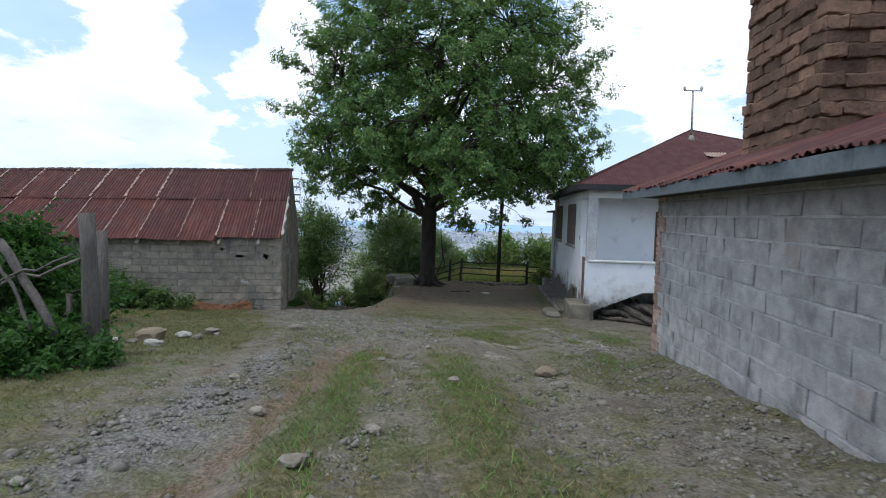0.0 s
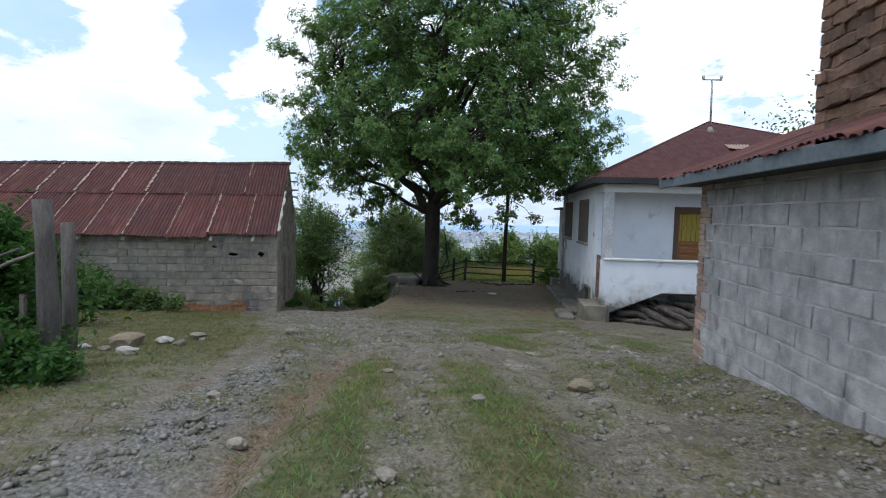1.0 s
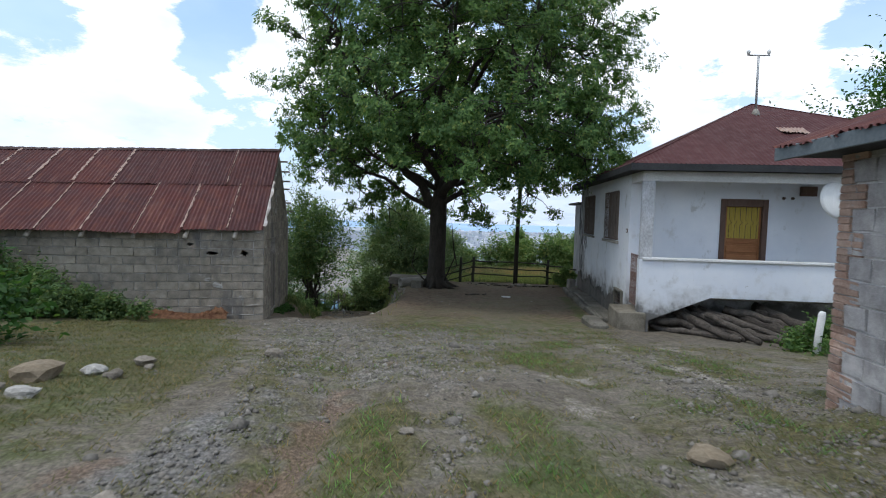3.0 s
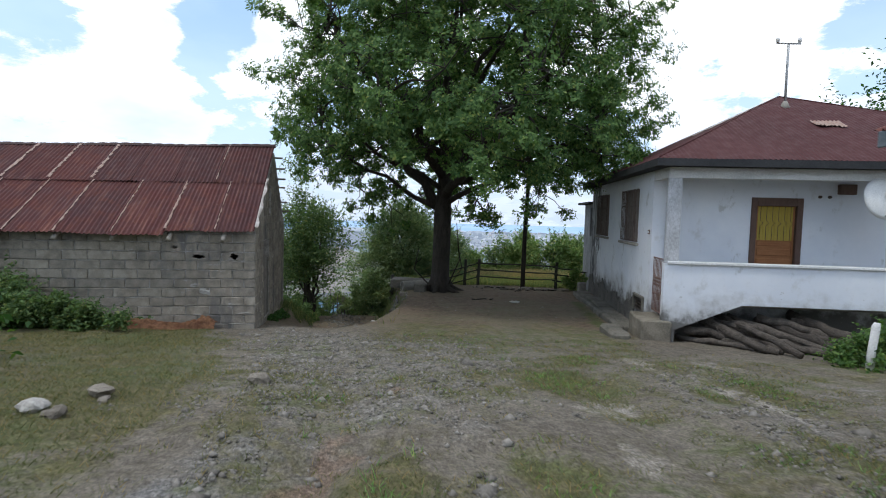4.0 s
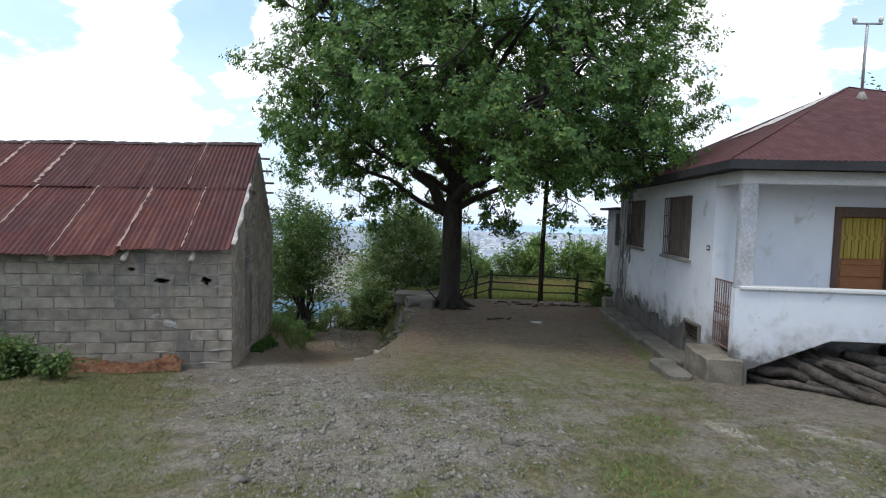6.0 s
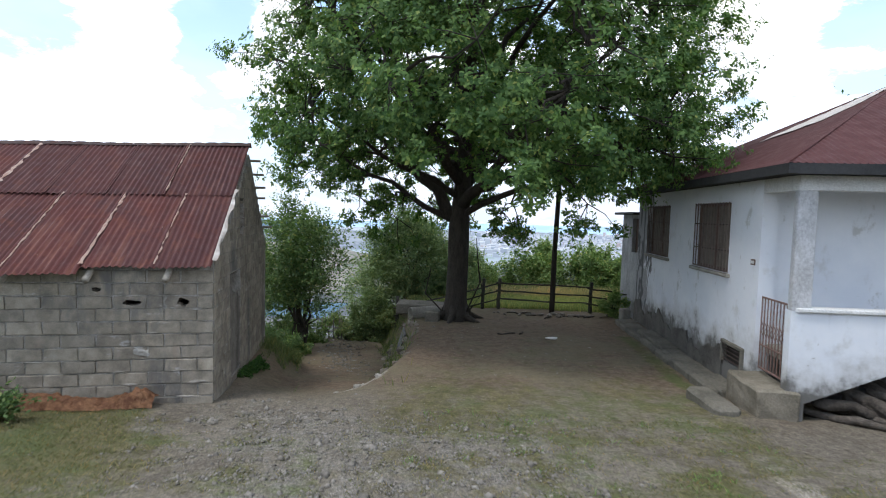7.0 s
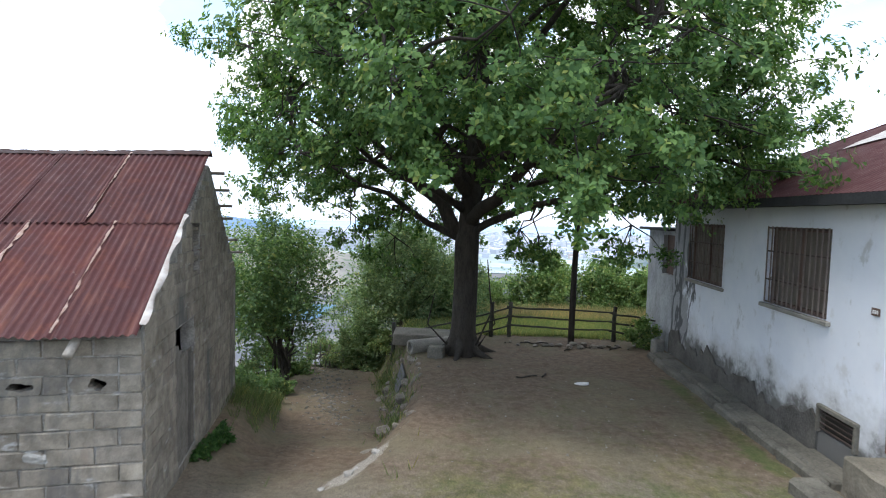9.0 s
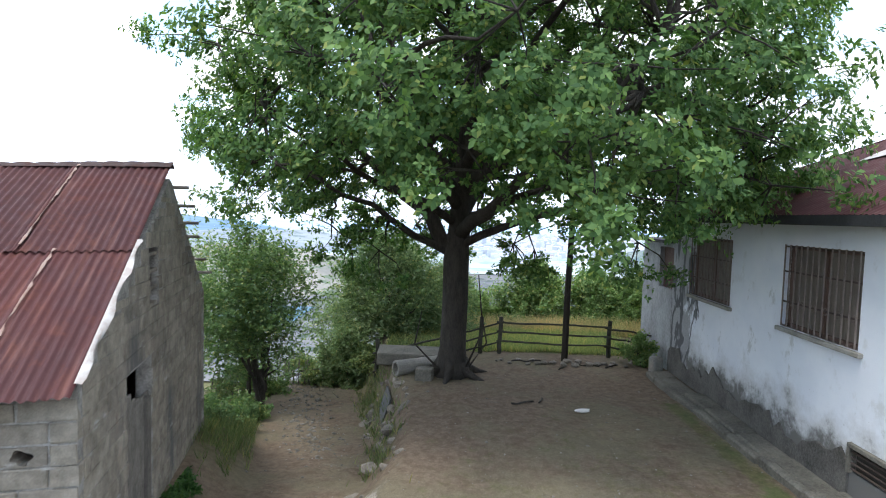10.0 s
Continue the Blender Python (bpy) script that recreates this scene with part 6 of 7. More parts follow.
def build_rail_fence():
    fence = thing("rail_fence", (1.6, 23.8, z_at(1.6, 23.8)), "low fence of rough dark wooden rails", "fence")
    WORLD_BUILT.add(fence.name)
    xs = (-3.2, -0.2, 0.35, 3.45)
    for k, x in enumerate(xs):
        y = 23.75 + 0.05 * math.sin(k * 2)
        z = z_at(x, y)
        tube("post", *rod((x, y, z - 0.2), (x + 0.02, y, z + 1.06), 0.062, 4, seed=k, bend=0.01), M_RAIL, fence, sides=8, wobble=0.15)
    for k, h in enumerate((0.38, 0.66, 0.93)):
        for j, (a, b, da, db) in enumerate(((-3.3, 0.45, 0, 0), (0.25, 3.5, 0, -0.04), (3.3, 4.9, -0.04, -0.2 - 0.03 * k))):
            pa, pb = (a, 23.68, z_at(a, 23.7) + h + da), (b, 23.68, z_at(b, 23.7) + h + db)
            tube("rail", *rod(pa, pb, 0.027, 9, 0.02, 0.016, 10 * k + j), M_RAIL, fence, sides=7, wobble=0.15)


build_rail_fence()


def build_wattle_fence():
    fence = thing("wattle_fence", (-6.6, 25.5, z_at(-6.6, 25.5)), "broken grey stick fence along the path", "fence")
    WORLD_BUILT.add(fence.name)
    r = np.random.default_rng(44)
    for k in range(26):
        t = k / 25
        x, y = -9.0 + 4.4 * t, 25.6 + 0.8 * t
        z = z_at(x, y)
        lean = r.normal(0, 0.12, 2)
        tube("stake", *rod((x, y, z - 0.1), (x + lean[0], y + lean[1], z + 0.75 + 0.35 * r.random()), 0.022, 3, seed=k), M_WOOD_GREY, fence, sides=5)
    for k in range(9):
        x = -8.7 + 0.42 * k
        y = 25.65 + 0.08 * k
        z = z_at(x, y)
        tube("woven_stick", *rod((x - 0.7, y - 0.05, z + 0.2 + 0.08 * (k % 3)), (x + 0.8, y + 0.05, z + 0.45 + 0.08 * (k % 4)), 0.016, 5, bend=0.03, seed=70 + k), M_WOOD_GREY, fence, sides=5)


build_wattle_fence()


def stones(name, spots, label, group, mat=None, seed=0, cat="stone"):
    shapes = [stone_me(name, seed + k, mat or M_STONE) for k in range(4)]
    r = np.random.default_rng(seed)
    for k, (x, y, s) in enumerate(spots):
        ob = tagged(new(name, shapes[k % 4]), label, cat, group)
        ob.matrix_basis = pose(x, y, z_at(x, y) + 0.18 * s, 0, 0, 360 * r.random()) @ Matrix.Diagonal((s, s * r.uniform(0.7, 1.0), s * r.uniform(0.7, 1.0), 1))


stones("stone", ((-2.45, 5.75, 0.18), (-2.4, 6.2, 0.13), (-2.59, 6.42, 0.28), (-2.95, 5.0, 0.14), (-1.4, 7.1, 0.22), (-0.6, 3.2, 0.13), (-0.35, 2.5, 0.12)), "grey field stone lying in the grass", "field stones", M_STONE_DARK, seed=5)
stones("stone", ((-2.5, 4.8, 0.22), (-2.7, 5.83, 0.23), (-3.3, 5.1, 0.16)), "whitish field stone lying in the grass", "field stones", M_STONE_PALE, seed=8)
stones("boulder", ((-3.04, 5.51, 0.38),), "smooth tan boulder lying in the grass", "", M_BOULDER, seed=11)
stones("boulder", ((2.56, 4.42, 0.25),), "rounded tan stone in the cart track", "", M_BOULDER, 18)
stones("stone", ((1.57, 3.31, 0.13), (0.62, 4.4, 0.1), (2.9, 2.9, 0.12), (0.1, 2.2, 0.13), (0.9, 0.9, 0.16), (1.15, 1.7, 0.14)), "earthy stone in the cart track", "track stones", M_STONE_DARK, 15)


stones("edge_stone", ((-2.52, 14.0, 0.1), (-2.3, 14.55, 0.13), (-2.26, 14.8, 0.09), (-2.08, 15.3, 0.15)), "pale worn stone half sunk in the bare earth", "sunken stones", M_STONE, 23)


def build_terrace_edge():
    """Rough stones that hold the terrace beside the sunken path."""
    r = np.random.default_rng(52)
    shapes = [stone_me("edge_stone", 90 + k, M_STONE_DARK, 0.75) for k in range(5)]
    for k in range(64):
        y = 15.9 + 6.2 * (k / 63) ** 0.6 + r.normal(0, 0.12)
        x = float(edge_x(y)) + 0.15 - 0.85 * r.random()
        s = 0.07 + 0.42 * r.random() ** 3
        ob = tagged(new("edge_stone", shapes[k % 5]), "rough grey stone in the terrace bank", "stone", "terrace bank stones")
        ob.matrix_basis = pose(x, y, z_at(x, y) - 0.16 * s, r.uniform(-35, 35), r.uniform(-35, 35), 360 * r.random()) @ Matrix.Diagonal((s, s * r.uniform(0.6, 1), s * r.uniform(0.6, 1), 1))


build_terrace_edge()
stones("border_stone", [(0.2 + 0.19 * k + 0.06 * math.sin(k * 5.1), 22.75 + 0.22 * math.sin(k * 2.7), 0.1 + 0.13 * abs(math.sin(k * 3.3))) for k in range(20)], "earthy stone in the heap along the fence", "fence stones", M_STONE_DARK, 33)
leafy("weeds", (4.1, 23.0), (1.1, 0.9, 0.75), "bright green weeds at the corner of the lean-to", "weeds", M_LEAF_GREEN, 0.08, 4000, 171, 24)


def build_pipe():
    z = z_at(-1.6, 21.6) - 0.06
    pipe = thing("concrete_pipe", (-2.35, 21.2, z), "short grey concrete pipe on the terrace edge", "pipe", turn=32)
    bm = bmesh.new()
    seg, out = 20, []
    for x, rad in ((0, 0.19), (0, 0.14), (1.2, 0.14), (1.2, 0.19)):
        out.append([bm.verts.new((x, rad * math.cos(2 * math.pi * k / seg), 0.19 + rad * math.sin(2 * math.pi * k / seg))) for k in range(seg)])
    for i in range(4):
        for k in range(seg):
            bm.faces.new((out[i][k], out[i][(k + 1) % seg], out[(i + 1) % 4][(k + 1) % seg], out[(i + 1) % 4][k]))
    part("pipe_body", from_bm("pipe_body", bm, M_CONCRETE), pipe)
    slab = tagged(new("concrete_slab", from_bm("concrete_slab", box_bm(-0.9, 1.2, -0.5, 0.5, 0, 0.32, 0.03), M_CONCRETE_OLD)), "grey concrete slab behind the pipe", "slab")
    slab.matrix_basis = pose(-2.1, 22.7, z_at(-1.4, 22.6) - 0.06, 0, 1.5, 4)
    block = tagged(new("concrete_block", from_bm("concrete_block", box_bm(-0.2, 0.2, -0.15, 0.15, 0, 0.3, 0.02), M_CONCRETE_OLD)), "single concrete block beside the tree", "block")
    block.matrix_basis = pose(-1.62, 20.75, z_at(-1.62, 20.75) - 0.02, 0, 0, -8)
    sheet = tagged(new("metal_sheet", from_bm("metal_sheet", box_bm(-0.02, 0.02, -0.5, 0.5, 0, 0.6, 0.004), M_SHEETMETAL)), "dark metal sheet leaning on the bank", "metal sheet")
    sheet.matrix_basis = pose(-2.6, 20.6, z_at(-2.6, 20.6) - 0.03, 0, 18, 12)


build_pipe()


def build_walkway():
    """The raised concrete strip and kerb along the house's side."""
    walkway = tagged(new("walkway"), "worn concrete strip along the house wall", "walkway", kind="structure")
    r = np.random.default_rng(61)
    y = 14.52
    k = 0
    while y < 21.8:
        ln = 0.9 + 0.5 * r.random()
        w = 3.78 + 0.06 * r.random()
        z = z_at(3.6, y + ln / 2)
        part("walkway_slab", from_bm("walkway_slab", box_bm(w + 0.16, 4.4, y, min(y + ln, 21.8) - 0.015, z - 0.3, z + 0.17 - 0.05 * r.random(), 0.03), M_CONCRETE_OLD), walkway)
        part("kerb_stone", from_bm("kerb_stone", box_bm(w, w + 0.15, y, min(y + ln, 21.8) - 0.02, z - 0.3, z + 0.1 + 0.05 * r.random(), 0.035), M_CONCRETE_OLD), walkway)
        y += ln
        k += 1
    st = tagged(new("step_block", from_bm("step_block", box_bm(-0.2, 0.2, -0.55, 0.55, 0, 0.3, 0.06), M_CONCRETE_OLD)), "pale worn kerb block below the doorstep", "step")
    st.matrix_basis = pose(3.62, 13.95, z_at(3.6, 13.9) - 0.14, 0, 0, 4)
    cs = tagged(new("corner_stone", from_bm("corner_stone", box_bm(-0.14, 0.14, -0.14, 0.14, 0, 0.42, 0.04), M_CONCRETE)), "pale squared stone at the walkway's end", "stone")
    cs.matrix_basis = pose(4.2, 22.1, z_at(4.2, 22.1) - 0.03, 0, 0, 12)


build_walkway()


# ---------------------------------------------------------------- firewood, litter and the old gatepost
def build_woodpile():
    """Crooked logs pushed in under the veranda, their near ends sprawling out over the ground."""
    r = np.random.default_rng(71)
    k = 0
    for h, n in ((0.0, 11), (0.15, 10), (0.29, 8), (0.42, 5)):
        for j in range(n):
            x = 5.1 + 1.6 * h + (3.0 - 1.2 * h) * (j + r.uniform(0.1, 0.9)) / n
            a = math.radians(r.uniform(-72, -5))
            d = Vector((math.cos(a), math.sin(a), 0))
            out, inside = r.uniform(0.5, 1.9) * (1 - 0.6 * h), min(r.uniform(0.3, 0.9), 0.6 / -d.y, (x - 4.85) / d.x)
            rad = r.uniform(0.045, 0.105)
            z = z_at(x, 13.0) + rad + h + 0.01
            c = Vector((x, 13.5, z))
            tip = c + d * out
            tip.z = max(z_at(tip.x, tip.y) + rad * 0.9, z - 0.3 * out)
            pts, rr = rod(c - d * inside, tip, rad, 9, 0, 0.024, 500 + k)
            rr = [v * r.uniform(0.85, 1.2) for v in rr]
            v, q = tube_vf(pts, rr, 10, 0.3, k)
            tagged(new("log", data("log", v, q, M_LOG, True)), "grey weathered firewood log stacked under the veranda", "log", "firewood logs")
            k += 1


build_woodpile()


def build_left_side():
    z = z_at(-2.55, 3.75)
    post = tagged(new("old_post", data("old_post", *tube_vf([(0, 0, -0.3), (0.01, 0, 0.6), (-0.01, 0, 1.2), (-0.03, 0, 1.62)], [0.1, 0.092, 0.084, 0.08], 10, 0.18, 3), M_POST, True)), "thick grey weathered wooden gatepost", "post")
    post.matrix_basis = pose(-2.55, 3.75, z)
    z2 = z_at(-3.28, 4.86)
    stub = tagged(new("old_post", data("old_post", *tube_vf([(0, 0, -0.3), (0.02, 0, 0.7), (0.0, 0, 1.5)], [0.085, 0.08, 0.07], 9, 0.2, 6), M_POST, True)), "shorter dark wooden post behind the gatepost", "post")
    stub.matrix_basis = pose(-3.28, 4.86, z2)
    tie = tagged(new("propped_pole", data("propped_pole", *tube_vf(*rod((-2.6, 3.7, z + 1.12), (-3.5, 3.3, z + 0.85), 0.017, 6, 0.05, 0.03, 4), 6), M_WOOD_GREY, True)), "bent grey branch tied to the gatepost", "branch")
    for k, (a, b, rad) in enumerate((((-3.25, 3.35, 1.78), (-2.5, 3.2, 0.86), 0.045), ((-3.2, 3.25, 1.62), (-2.72, 3.15, 0.9), 0.02), ((-2.6, 3.9, 1.62), (-2.95, 3.75, 0.86), 0.036), ((-3.3, 3.3, 1.3), (-2.35, 3.25, 1.68), 0.014))):
        tagged(new("leaning_branch", data("leaning_branch", *tube_vf(*rod(a, b, rad, 6, 0, 0.03, 30 + k), 7, 0.15, k), M_POST, True)), "dry grey branch leaning by the gatepost", "branch", "leaning branches")


build_left_side()


def build_white_post():
    z = z_at(7.0, 11.1)
    tagged(new("white_post", data("white_post", *tube_vf([(7.0, 11.1, z - 0.2), (7.01, 11.1, z + 0.3), (7.05, 11.1, z + 0.72), (7.06, 11.1, z + 0.78)], [0.065, 0.06, 0.06, 0.04], 12, 0.06, 2), M_CONCRETE_WHITE, True)), "short whitewashed round post among weeds", "post")


build_white_post()


def build_litter():
    me = stone_me("litter", 7, M_LITTER, 0.3)
    ob = tagged(new("litter", me), "scrap of pale plastic on the brown earth", "litter")
    ob.matrix_basis = pose(1.63, 18.88, z_at(1.63, 18.88) + 0.03, 0, 0, 25) @ Matrix.Diagonal((0.34, 0.14, 0.22, 1))
    for k, (x, y, ln, a) in enumerate(((0.5, 19.3, 0.5, 20), (1.0, 22.8, 0.8, 5), (2.6, 22.6, 0.6, -20), (1.9, 22.4, 0.5, 60), (3.2, 22.5, 0.5, 40), (0.9, 19.5, 0.3, 70))):
        d = Vector((math.cos(radians(a)), math.sin(radians(a)), 0)) * ln / 2
        p = Vector((x, y, z_at(x, y) + 0.03))
        tagged(new("fallen_stick", data("fallen_stick", *tube_vf(*rod(p - d, p + d, 0.02, 5, 0, 0.02, 40 + k), 6, 0.2, k), M_BARK, True)), "dark fallen stick on the bare earth", "stick", "fallen sticks")
    # orange tarpaulin along the foot of the shed
    bm = bmesh.new()
    n, mrows = 70, 12
    vs = []
    for i in range(n + 1):
        for j in range(mrows):
            t, q = i / n, j / (mrows - 1)
            u = 0.72 + 1.9 * t
            fold = 0.5 + 0.5 * noise.noise(Vector((t * 9 + 2 * q, q * 2.5, 3))) + 0.35 * noise.noise(Vector((t * 24, q * 6, 7)))
            tall = 0.13 + 0.13 * math.exp(-(((t - 0.12) / 0.14) ** 2)) + 0.08 * math.exp(-(((t - 0.75) / 0.2) ** 2))
            out = 0.06 + 0.34 * (1 - q) + 0.08 * fold * math.sin(q * math.pi)
            wx, wy = -4.0 - 0.961 * u + 0.276 * out, 12.67 - 0.276 * u - 0.961 * out
            vs.append(bm.verts.new((wx, wy, z_at(wx, wy) + 0.012 + tall * (math.sin(q * 2.4) * (0.5 + 0.8 * fold)))))
    for i in range(n):
        for j in range(mrows - 1):
            k = i * mrows + j
            bm.faces.new((vs[k], vs[k + mrows], vs[k + mrows + 1], vs[k + 1]))
    bmesh.ops.solidify(bm, geom=bm.faces[:], thickness=0.006)
    tagged(new("tarpaulin", from_bm("tarpaulin", bm, M_TARP, True)), "crumpled orange-brown tarpaulin along the shed wall", "tarpaulin")


build_litter()


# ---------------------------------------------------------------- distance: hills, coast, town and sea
# the air's haze is mixed into most of these far colours
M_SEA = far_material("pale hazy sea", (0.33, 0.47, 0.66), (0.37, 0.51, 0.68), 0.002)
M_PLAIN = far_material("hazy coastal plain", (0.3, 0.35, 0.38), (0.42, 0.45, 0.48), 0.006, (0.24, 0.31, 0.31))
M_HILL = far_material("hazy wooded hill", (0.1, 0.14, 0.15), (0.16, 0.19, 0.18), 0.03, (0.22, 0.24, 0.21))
M_HILL_FAR = far_material("distant hill, haze blue in its colour", (0.13, 0.2, 0.3), (0.17, 0.25, 0.34), 0.01)
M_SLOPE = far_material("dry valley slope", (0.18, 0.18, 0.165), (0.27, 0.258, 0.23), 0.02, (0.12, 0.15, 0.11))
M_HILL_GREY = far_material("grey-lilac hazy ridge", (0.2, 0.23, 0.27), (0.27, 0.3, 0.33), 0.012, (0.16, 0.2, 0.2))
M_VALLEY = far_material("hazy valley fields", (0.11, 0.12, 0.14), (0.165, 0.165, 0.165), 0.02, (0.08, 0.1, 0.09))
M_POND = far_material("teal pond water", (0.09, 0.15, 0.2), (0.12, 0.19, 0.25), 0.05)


def far_sheet(name, label, mat, xs, ys, fn):
    X, Y = np.meshgrid(xs, ys)
    Z = fn(X, Y)
    nx, ny = len(xs), len(ys)
    i = np.arange(nx * ny).reshape(ny, nx)
    q = np.stack([i[:-1, :-1], i[:-1, 1:], i[1:, 1:], i[1:, :-1]], -1).reshape(-1, 4)
    return tagged(new(name, data(name, np.stack([X, Y, Z], -1).reshape(-1, 3), q, mat, True)), label, name, kind="structure")


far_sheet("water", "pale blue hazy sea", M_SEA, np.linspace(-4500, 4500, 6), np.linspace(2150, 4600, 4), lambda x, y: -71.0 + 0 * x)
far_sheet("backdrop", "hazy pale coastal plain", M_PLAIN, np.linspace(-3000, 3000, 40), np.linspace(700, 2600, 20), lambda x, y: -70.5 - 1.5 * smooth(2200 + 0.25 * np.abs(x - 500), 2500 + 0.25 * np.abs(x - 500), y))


def hill(name, label, mat, cx, cy, w, d, top, base, seed):
    xs, ys = np.linspace(cx - w, cx + w, 60), np.linspace(cy - d, cy + d, 30)

    def fn(x, y):
        r2 = ((x - cx) / w) ** 2 + ((y - cy) / d) ** 2
        n = 0.5 * np.sin(x / w * 7 + seed) * np.cos(y / d * 5) + 0.3 * np.sin(x / w * 17 + seed * 2)
        return base + (top - base) * np.clip(1 - r2, 0, 1) * (1 + 0.16 * n) - 3 * (r2 > 1)

    far_sheet(name, label, mat, xs, ys, fn)


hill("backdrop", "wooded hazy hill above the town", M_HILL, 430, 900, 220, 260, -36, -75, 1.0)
hill("backdrop", "distant hills along the coast, haze blue in their colour", M_HILL_FAR, -1150, 1650, 700, 500, -6, -75, 2.0)
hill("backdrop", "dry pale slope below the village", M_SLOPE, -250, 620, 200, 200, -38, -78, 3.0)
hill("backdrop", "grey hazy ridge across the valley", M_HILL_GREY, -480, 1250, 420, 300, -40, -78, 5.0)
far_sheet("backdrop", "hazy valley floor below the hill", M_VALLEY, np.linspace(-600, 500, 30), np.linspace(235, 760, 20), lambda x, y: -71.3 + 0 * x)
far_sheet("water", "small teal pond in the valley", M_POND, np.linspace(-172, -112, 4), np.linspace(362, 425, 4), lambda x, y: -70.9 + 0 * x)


def build_town():
    """Thousands of pale far-off buildings on the plain."""
    r = np.random.default_rng(81)
    vs, fs = [], []
    for k in range(5200):
        y = 950 + 1350 * r.random() ** 0.8
        x = r.uniform(-0.13, 0.42) * y
        if r.random() > 0.55 + 0.45 * math.sin(x * 0.006 + 1) * math.cos(y * 0.005):
            continue
        w, d, h = r.uniform(5, 14), r.uniform(5, 12), r.uniform(2.5, 9) * (1.0 if r.random() > 0.06 else 2.2)
        o = len(vs)
        for dz in (-72, -70.5 + h):
            vs += [(x - w / 2, y - d / 2, dz), (x + w / 2, y - d / 2, dz), (x + w / 2, y + d / 2, dz), (x - w / 2, y + d / 2, dz)]
        fs += [(o + 4, o + 5, o + 6, o + 7), (o, o + 1, o + 5, o + 4), (o + 1, o + 2, o + 6, o + 5), (o + 3, o, o + 4, o + 7)]
    # distance haze is put into the town's pale bluish colours
    k = Mat("town paled by painted haze", 1.0, spec=0.0)
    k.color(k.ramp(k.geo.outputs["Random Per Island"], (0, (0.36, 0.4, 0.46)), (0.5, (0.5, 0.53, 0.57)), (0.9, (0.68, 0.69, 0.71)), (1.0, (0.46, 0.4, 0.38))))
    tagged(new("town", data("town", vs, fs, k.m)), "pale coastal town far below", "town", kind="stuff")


build_town()


# ---------------------------------------------------------------- grass, pebbles and gravel
def scatter(n, x0, x1, y0, y1, channel, seed, keep=0.35, power=1.0):
    """Feet for grass or gravel where the yard's zone says so."""
    r = np.random.default_rng(seed)
    x, y = r.uniform(x0, x1, n), r.uniform(y0, y1, n)
    w = np.clip(zones(x, y)[channel] + 0.35 * wave(x, y, 5.0, 3.0), 0, 1)
    ok = r.random(n) * (1 - keep) + keep < w**power
    ok &= ~((x > 4.15) & (y < 6.1)) & ~((x > 4.38) & (y > 13.3))
    x, y = x[ok], y[ok]
    return np.stack([x, y, height(x, y)], 1)


def stuff(name, me, label, category):
    return tagged(new(name, me), label, category, kind="stuff")


stuff("yard_grass", blades_mesh("yard_grass", scatter(230000, -7, 5.5, -0.6, 13, 1, 91, 0.25), M_GRASS, 0.042, 0.008, 91, 1.0), "thin short yellow-green grass", "grass")
stuff("grass_tufts", blades_mesh("grass_tufts", scatter(52000, -1, 5, -0.6, 13, 1, 92, 0.6), M_GRASS_GREEN, 0.06, 0.008, 92, 0.9), "fresher green grass tufts", "grass")
stuff("bank_grass", blades_mesh("bank_grass", scatter(80000, -7.5, -1.4, 14, 27, 1, 93, 0.3), M_GRASS_BANK, 0.22, 0.014, 93), "long green grass on the path's banks", "grass")
stuff("meadow_grass", blades_mesh("meadow_grass", scatter(110000, -3, 9, 24, 28.6, 1, 94, 0.15), M_MEADOW, 0.22, 0.016, 94), "short green meadow behind the fence", "grass")
r_dry = np.random.default_rng(95)
dx, dy = r_dry.uniform(-1, 7.5, 9000), r_dry.uniform(27.2, 28.6, 9000)
stuff("dry_grass", blades_mesh("dry_grass", np.stack([dx, dy, height(dx, dy)], 1), M_GRASS_DRY, 0.75, 0.014, 95, 0.25), "tall straw-coloured dry grass", "grass")


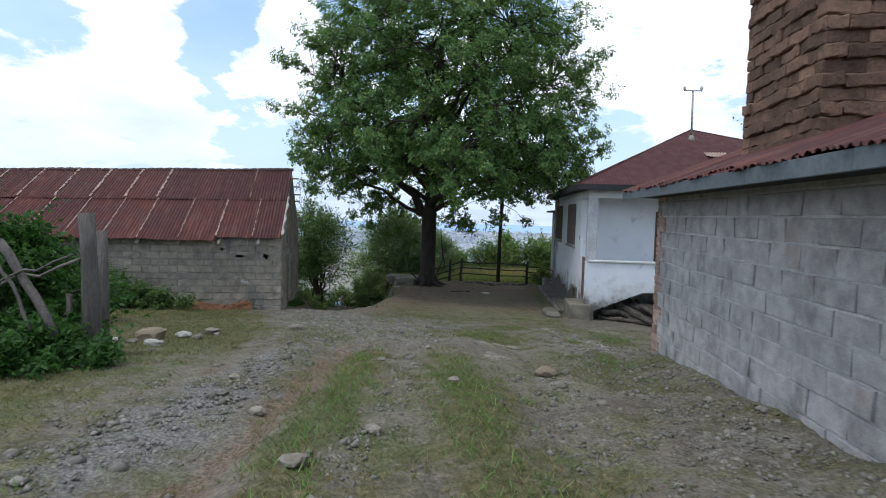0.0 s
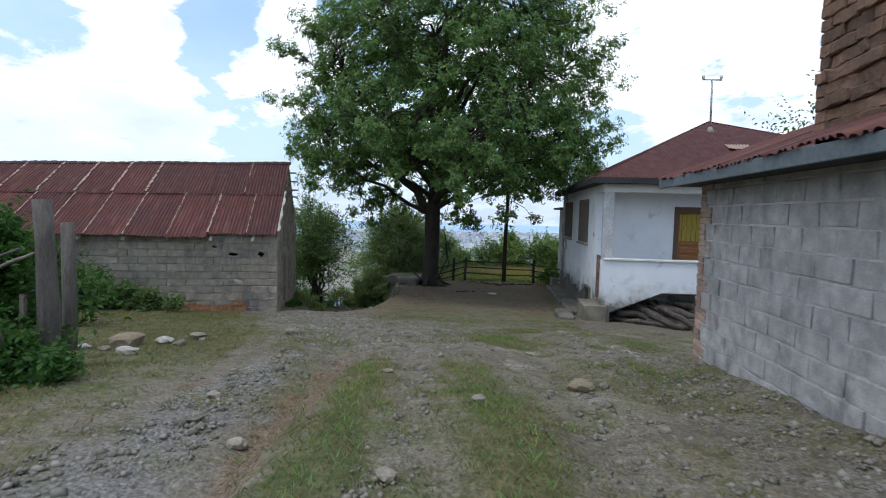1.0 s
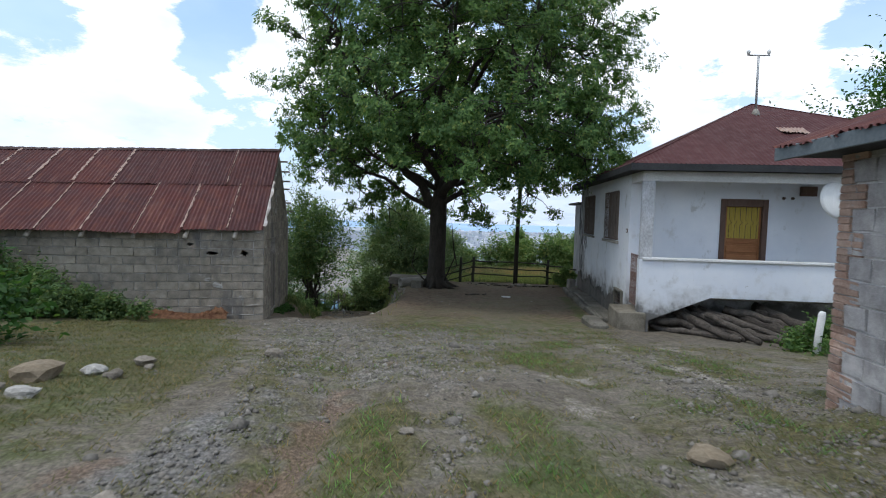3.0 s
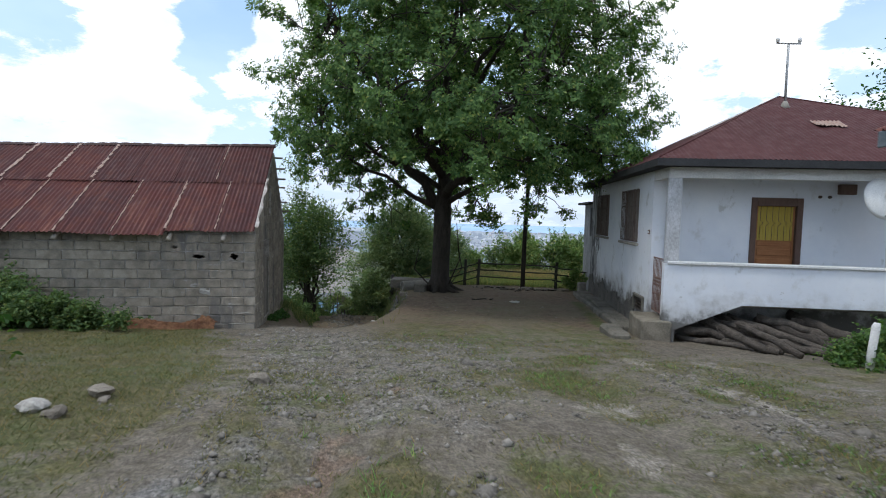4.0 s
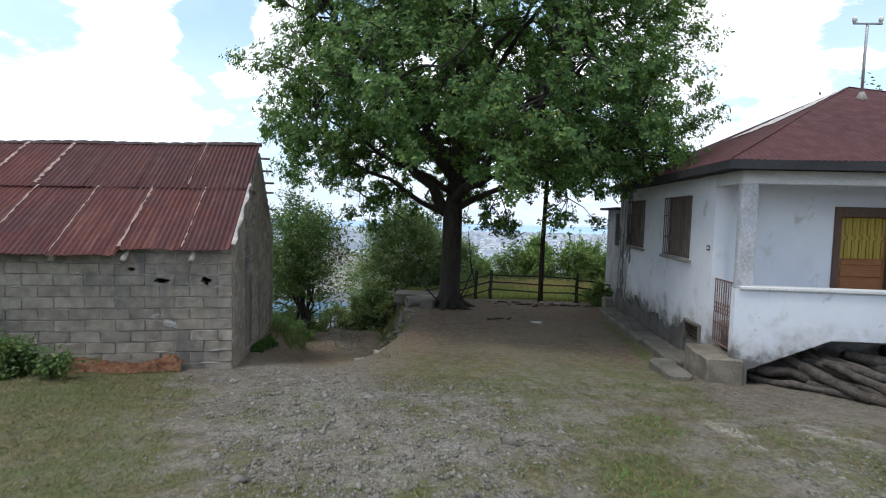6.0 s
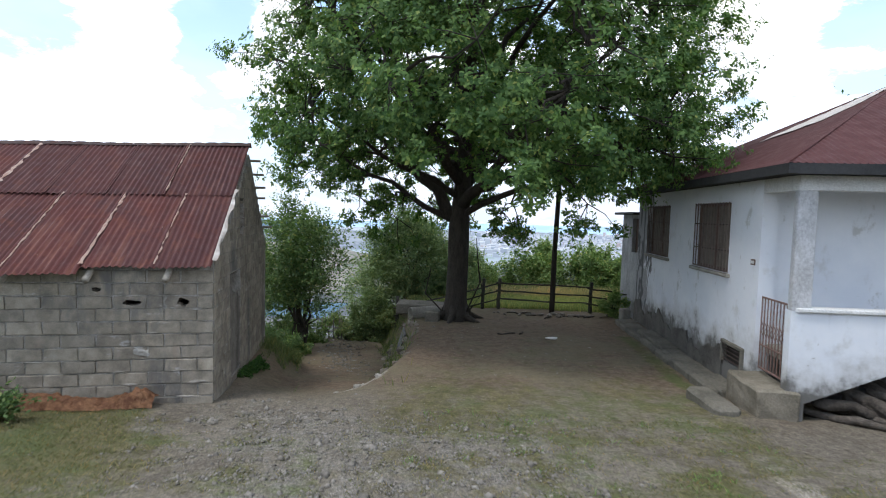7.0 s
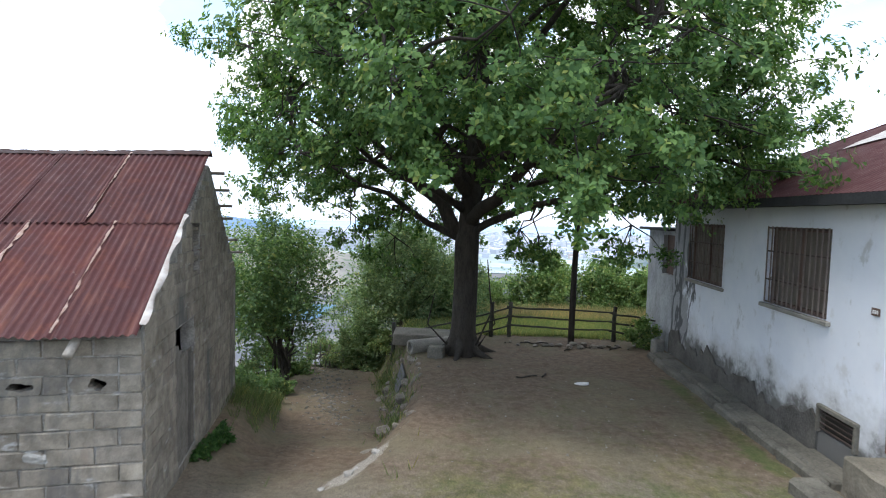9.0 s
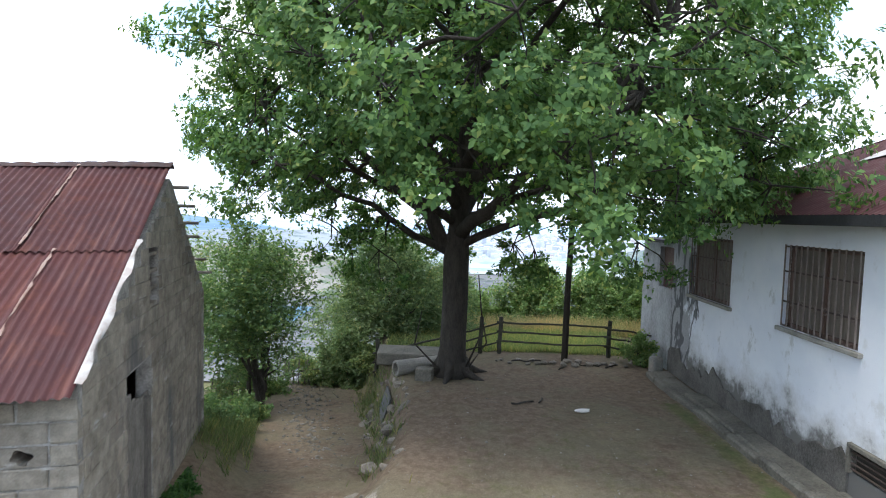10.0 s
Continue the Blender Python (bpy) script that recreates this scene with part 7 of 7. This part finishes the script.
def build_pebbles(name, feet, size, seed, label):
    r = np.random.default_rng(seed)
    n = len(feet)
    base = np.array([(1, 0, 0), (0, 1, 0), (-1, 0, 0), (0, -1, 0), (0, 0, 1), (0, 0, -1)], float)
    tri = np.array([(0, 1, 4), (1, 2, 4), (2, 3, 4), (3, 0, 4), (1, 0, 5), (2, 1, 5), (3, 2, 5), (0, 3, 5)])
    s = size * np.exp(r.normal(0, 0.5, (n, 1, 1)))
    v = base[None] * s * r.uniform(0.6, 1.4, (n, 6, 1)) * np.array([1, 1, 0.65])
    a = r.uniform(0, 6.28, n)
    c, sn = np.cos(a), np.sin(a)
    v = np.stack([v[..., 0] * c[:, None] - v[..., 1] * sn[:, None], v[..., 0] * sn[:, None] + v[..., 1] * c[:, None], v[..., 2]], -1)
    v += feet[:, None] + np.array([0, 0, 0.2 * size])
    f = (tri[None] + 6 * np.arange(n)[:, None, None]).reshape(-1, 3)
    me = bpy.data.meshes.new(name)
    me.vertices.add(6 * n)
    me.vertices.foreach_set("co", v.ravel())
    me.loops.add(f.size)
    me.loops.foreach_set("vertex_index", f.ravel().astype(np.int32))
    me.polygons.add(len(f))
    me.polygons.foreach_set("loop_start", np.arange(0, f.size, 3, dtype=np.int32))
    k = Mat(name, 0.9, spec=0.2)
    k.color(k.mix(0.4, k.ramp(k.geo.outputs["Random Per Island"], (0, (0.09, 0.081, 0.069)), (0.65, (0.172, 0.158, 0.138)), (1.0, (0.295, 0.276, 0.246))), k.ramp(k.noise(40), (0.3, (0.1, 0.093, 0.08)), (0.7, (0.285, 0.268, 0.24)))))
    me.materials.append(k.m)
    me.update(calc_edges=True)
    return stuff(name, me, label, "gravel")


build_pebbles("gravel", scatter(170000, -5, 4.4, -0.8, 13.5, 0, 96, 0.2), 0.0115, 96, "loose grey gravel on the track")
build_pebbles("rubble", scatter(11000, -5, 4.4, -0.8, 13, 0, 97, 0.3), 0.024, 97, "scattered larger grey stones")
build_pebbles("earth_stones", scatter(1500, -5.5, 4.2, 12.5, 24, 2, 98, 0.5), 0.009, 98, "small stones in the brown earth")
build_pebbles("path_stones", scatter(5200, -6.5, -2.2, 15.5, 27, 6, 99, 0.15), 0.026, 99, "stones washed bare in the sunken path")
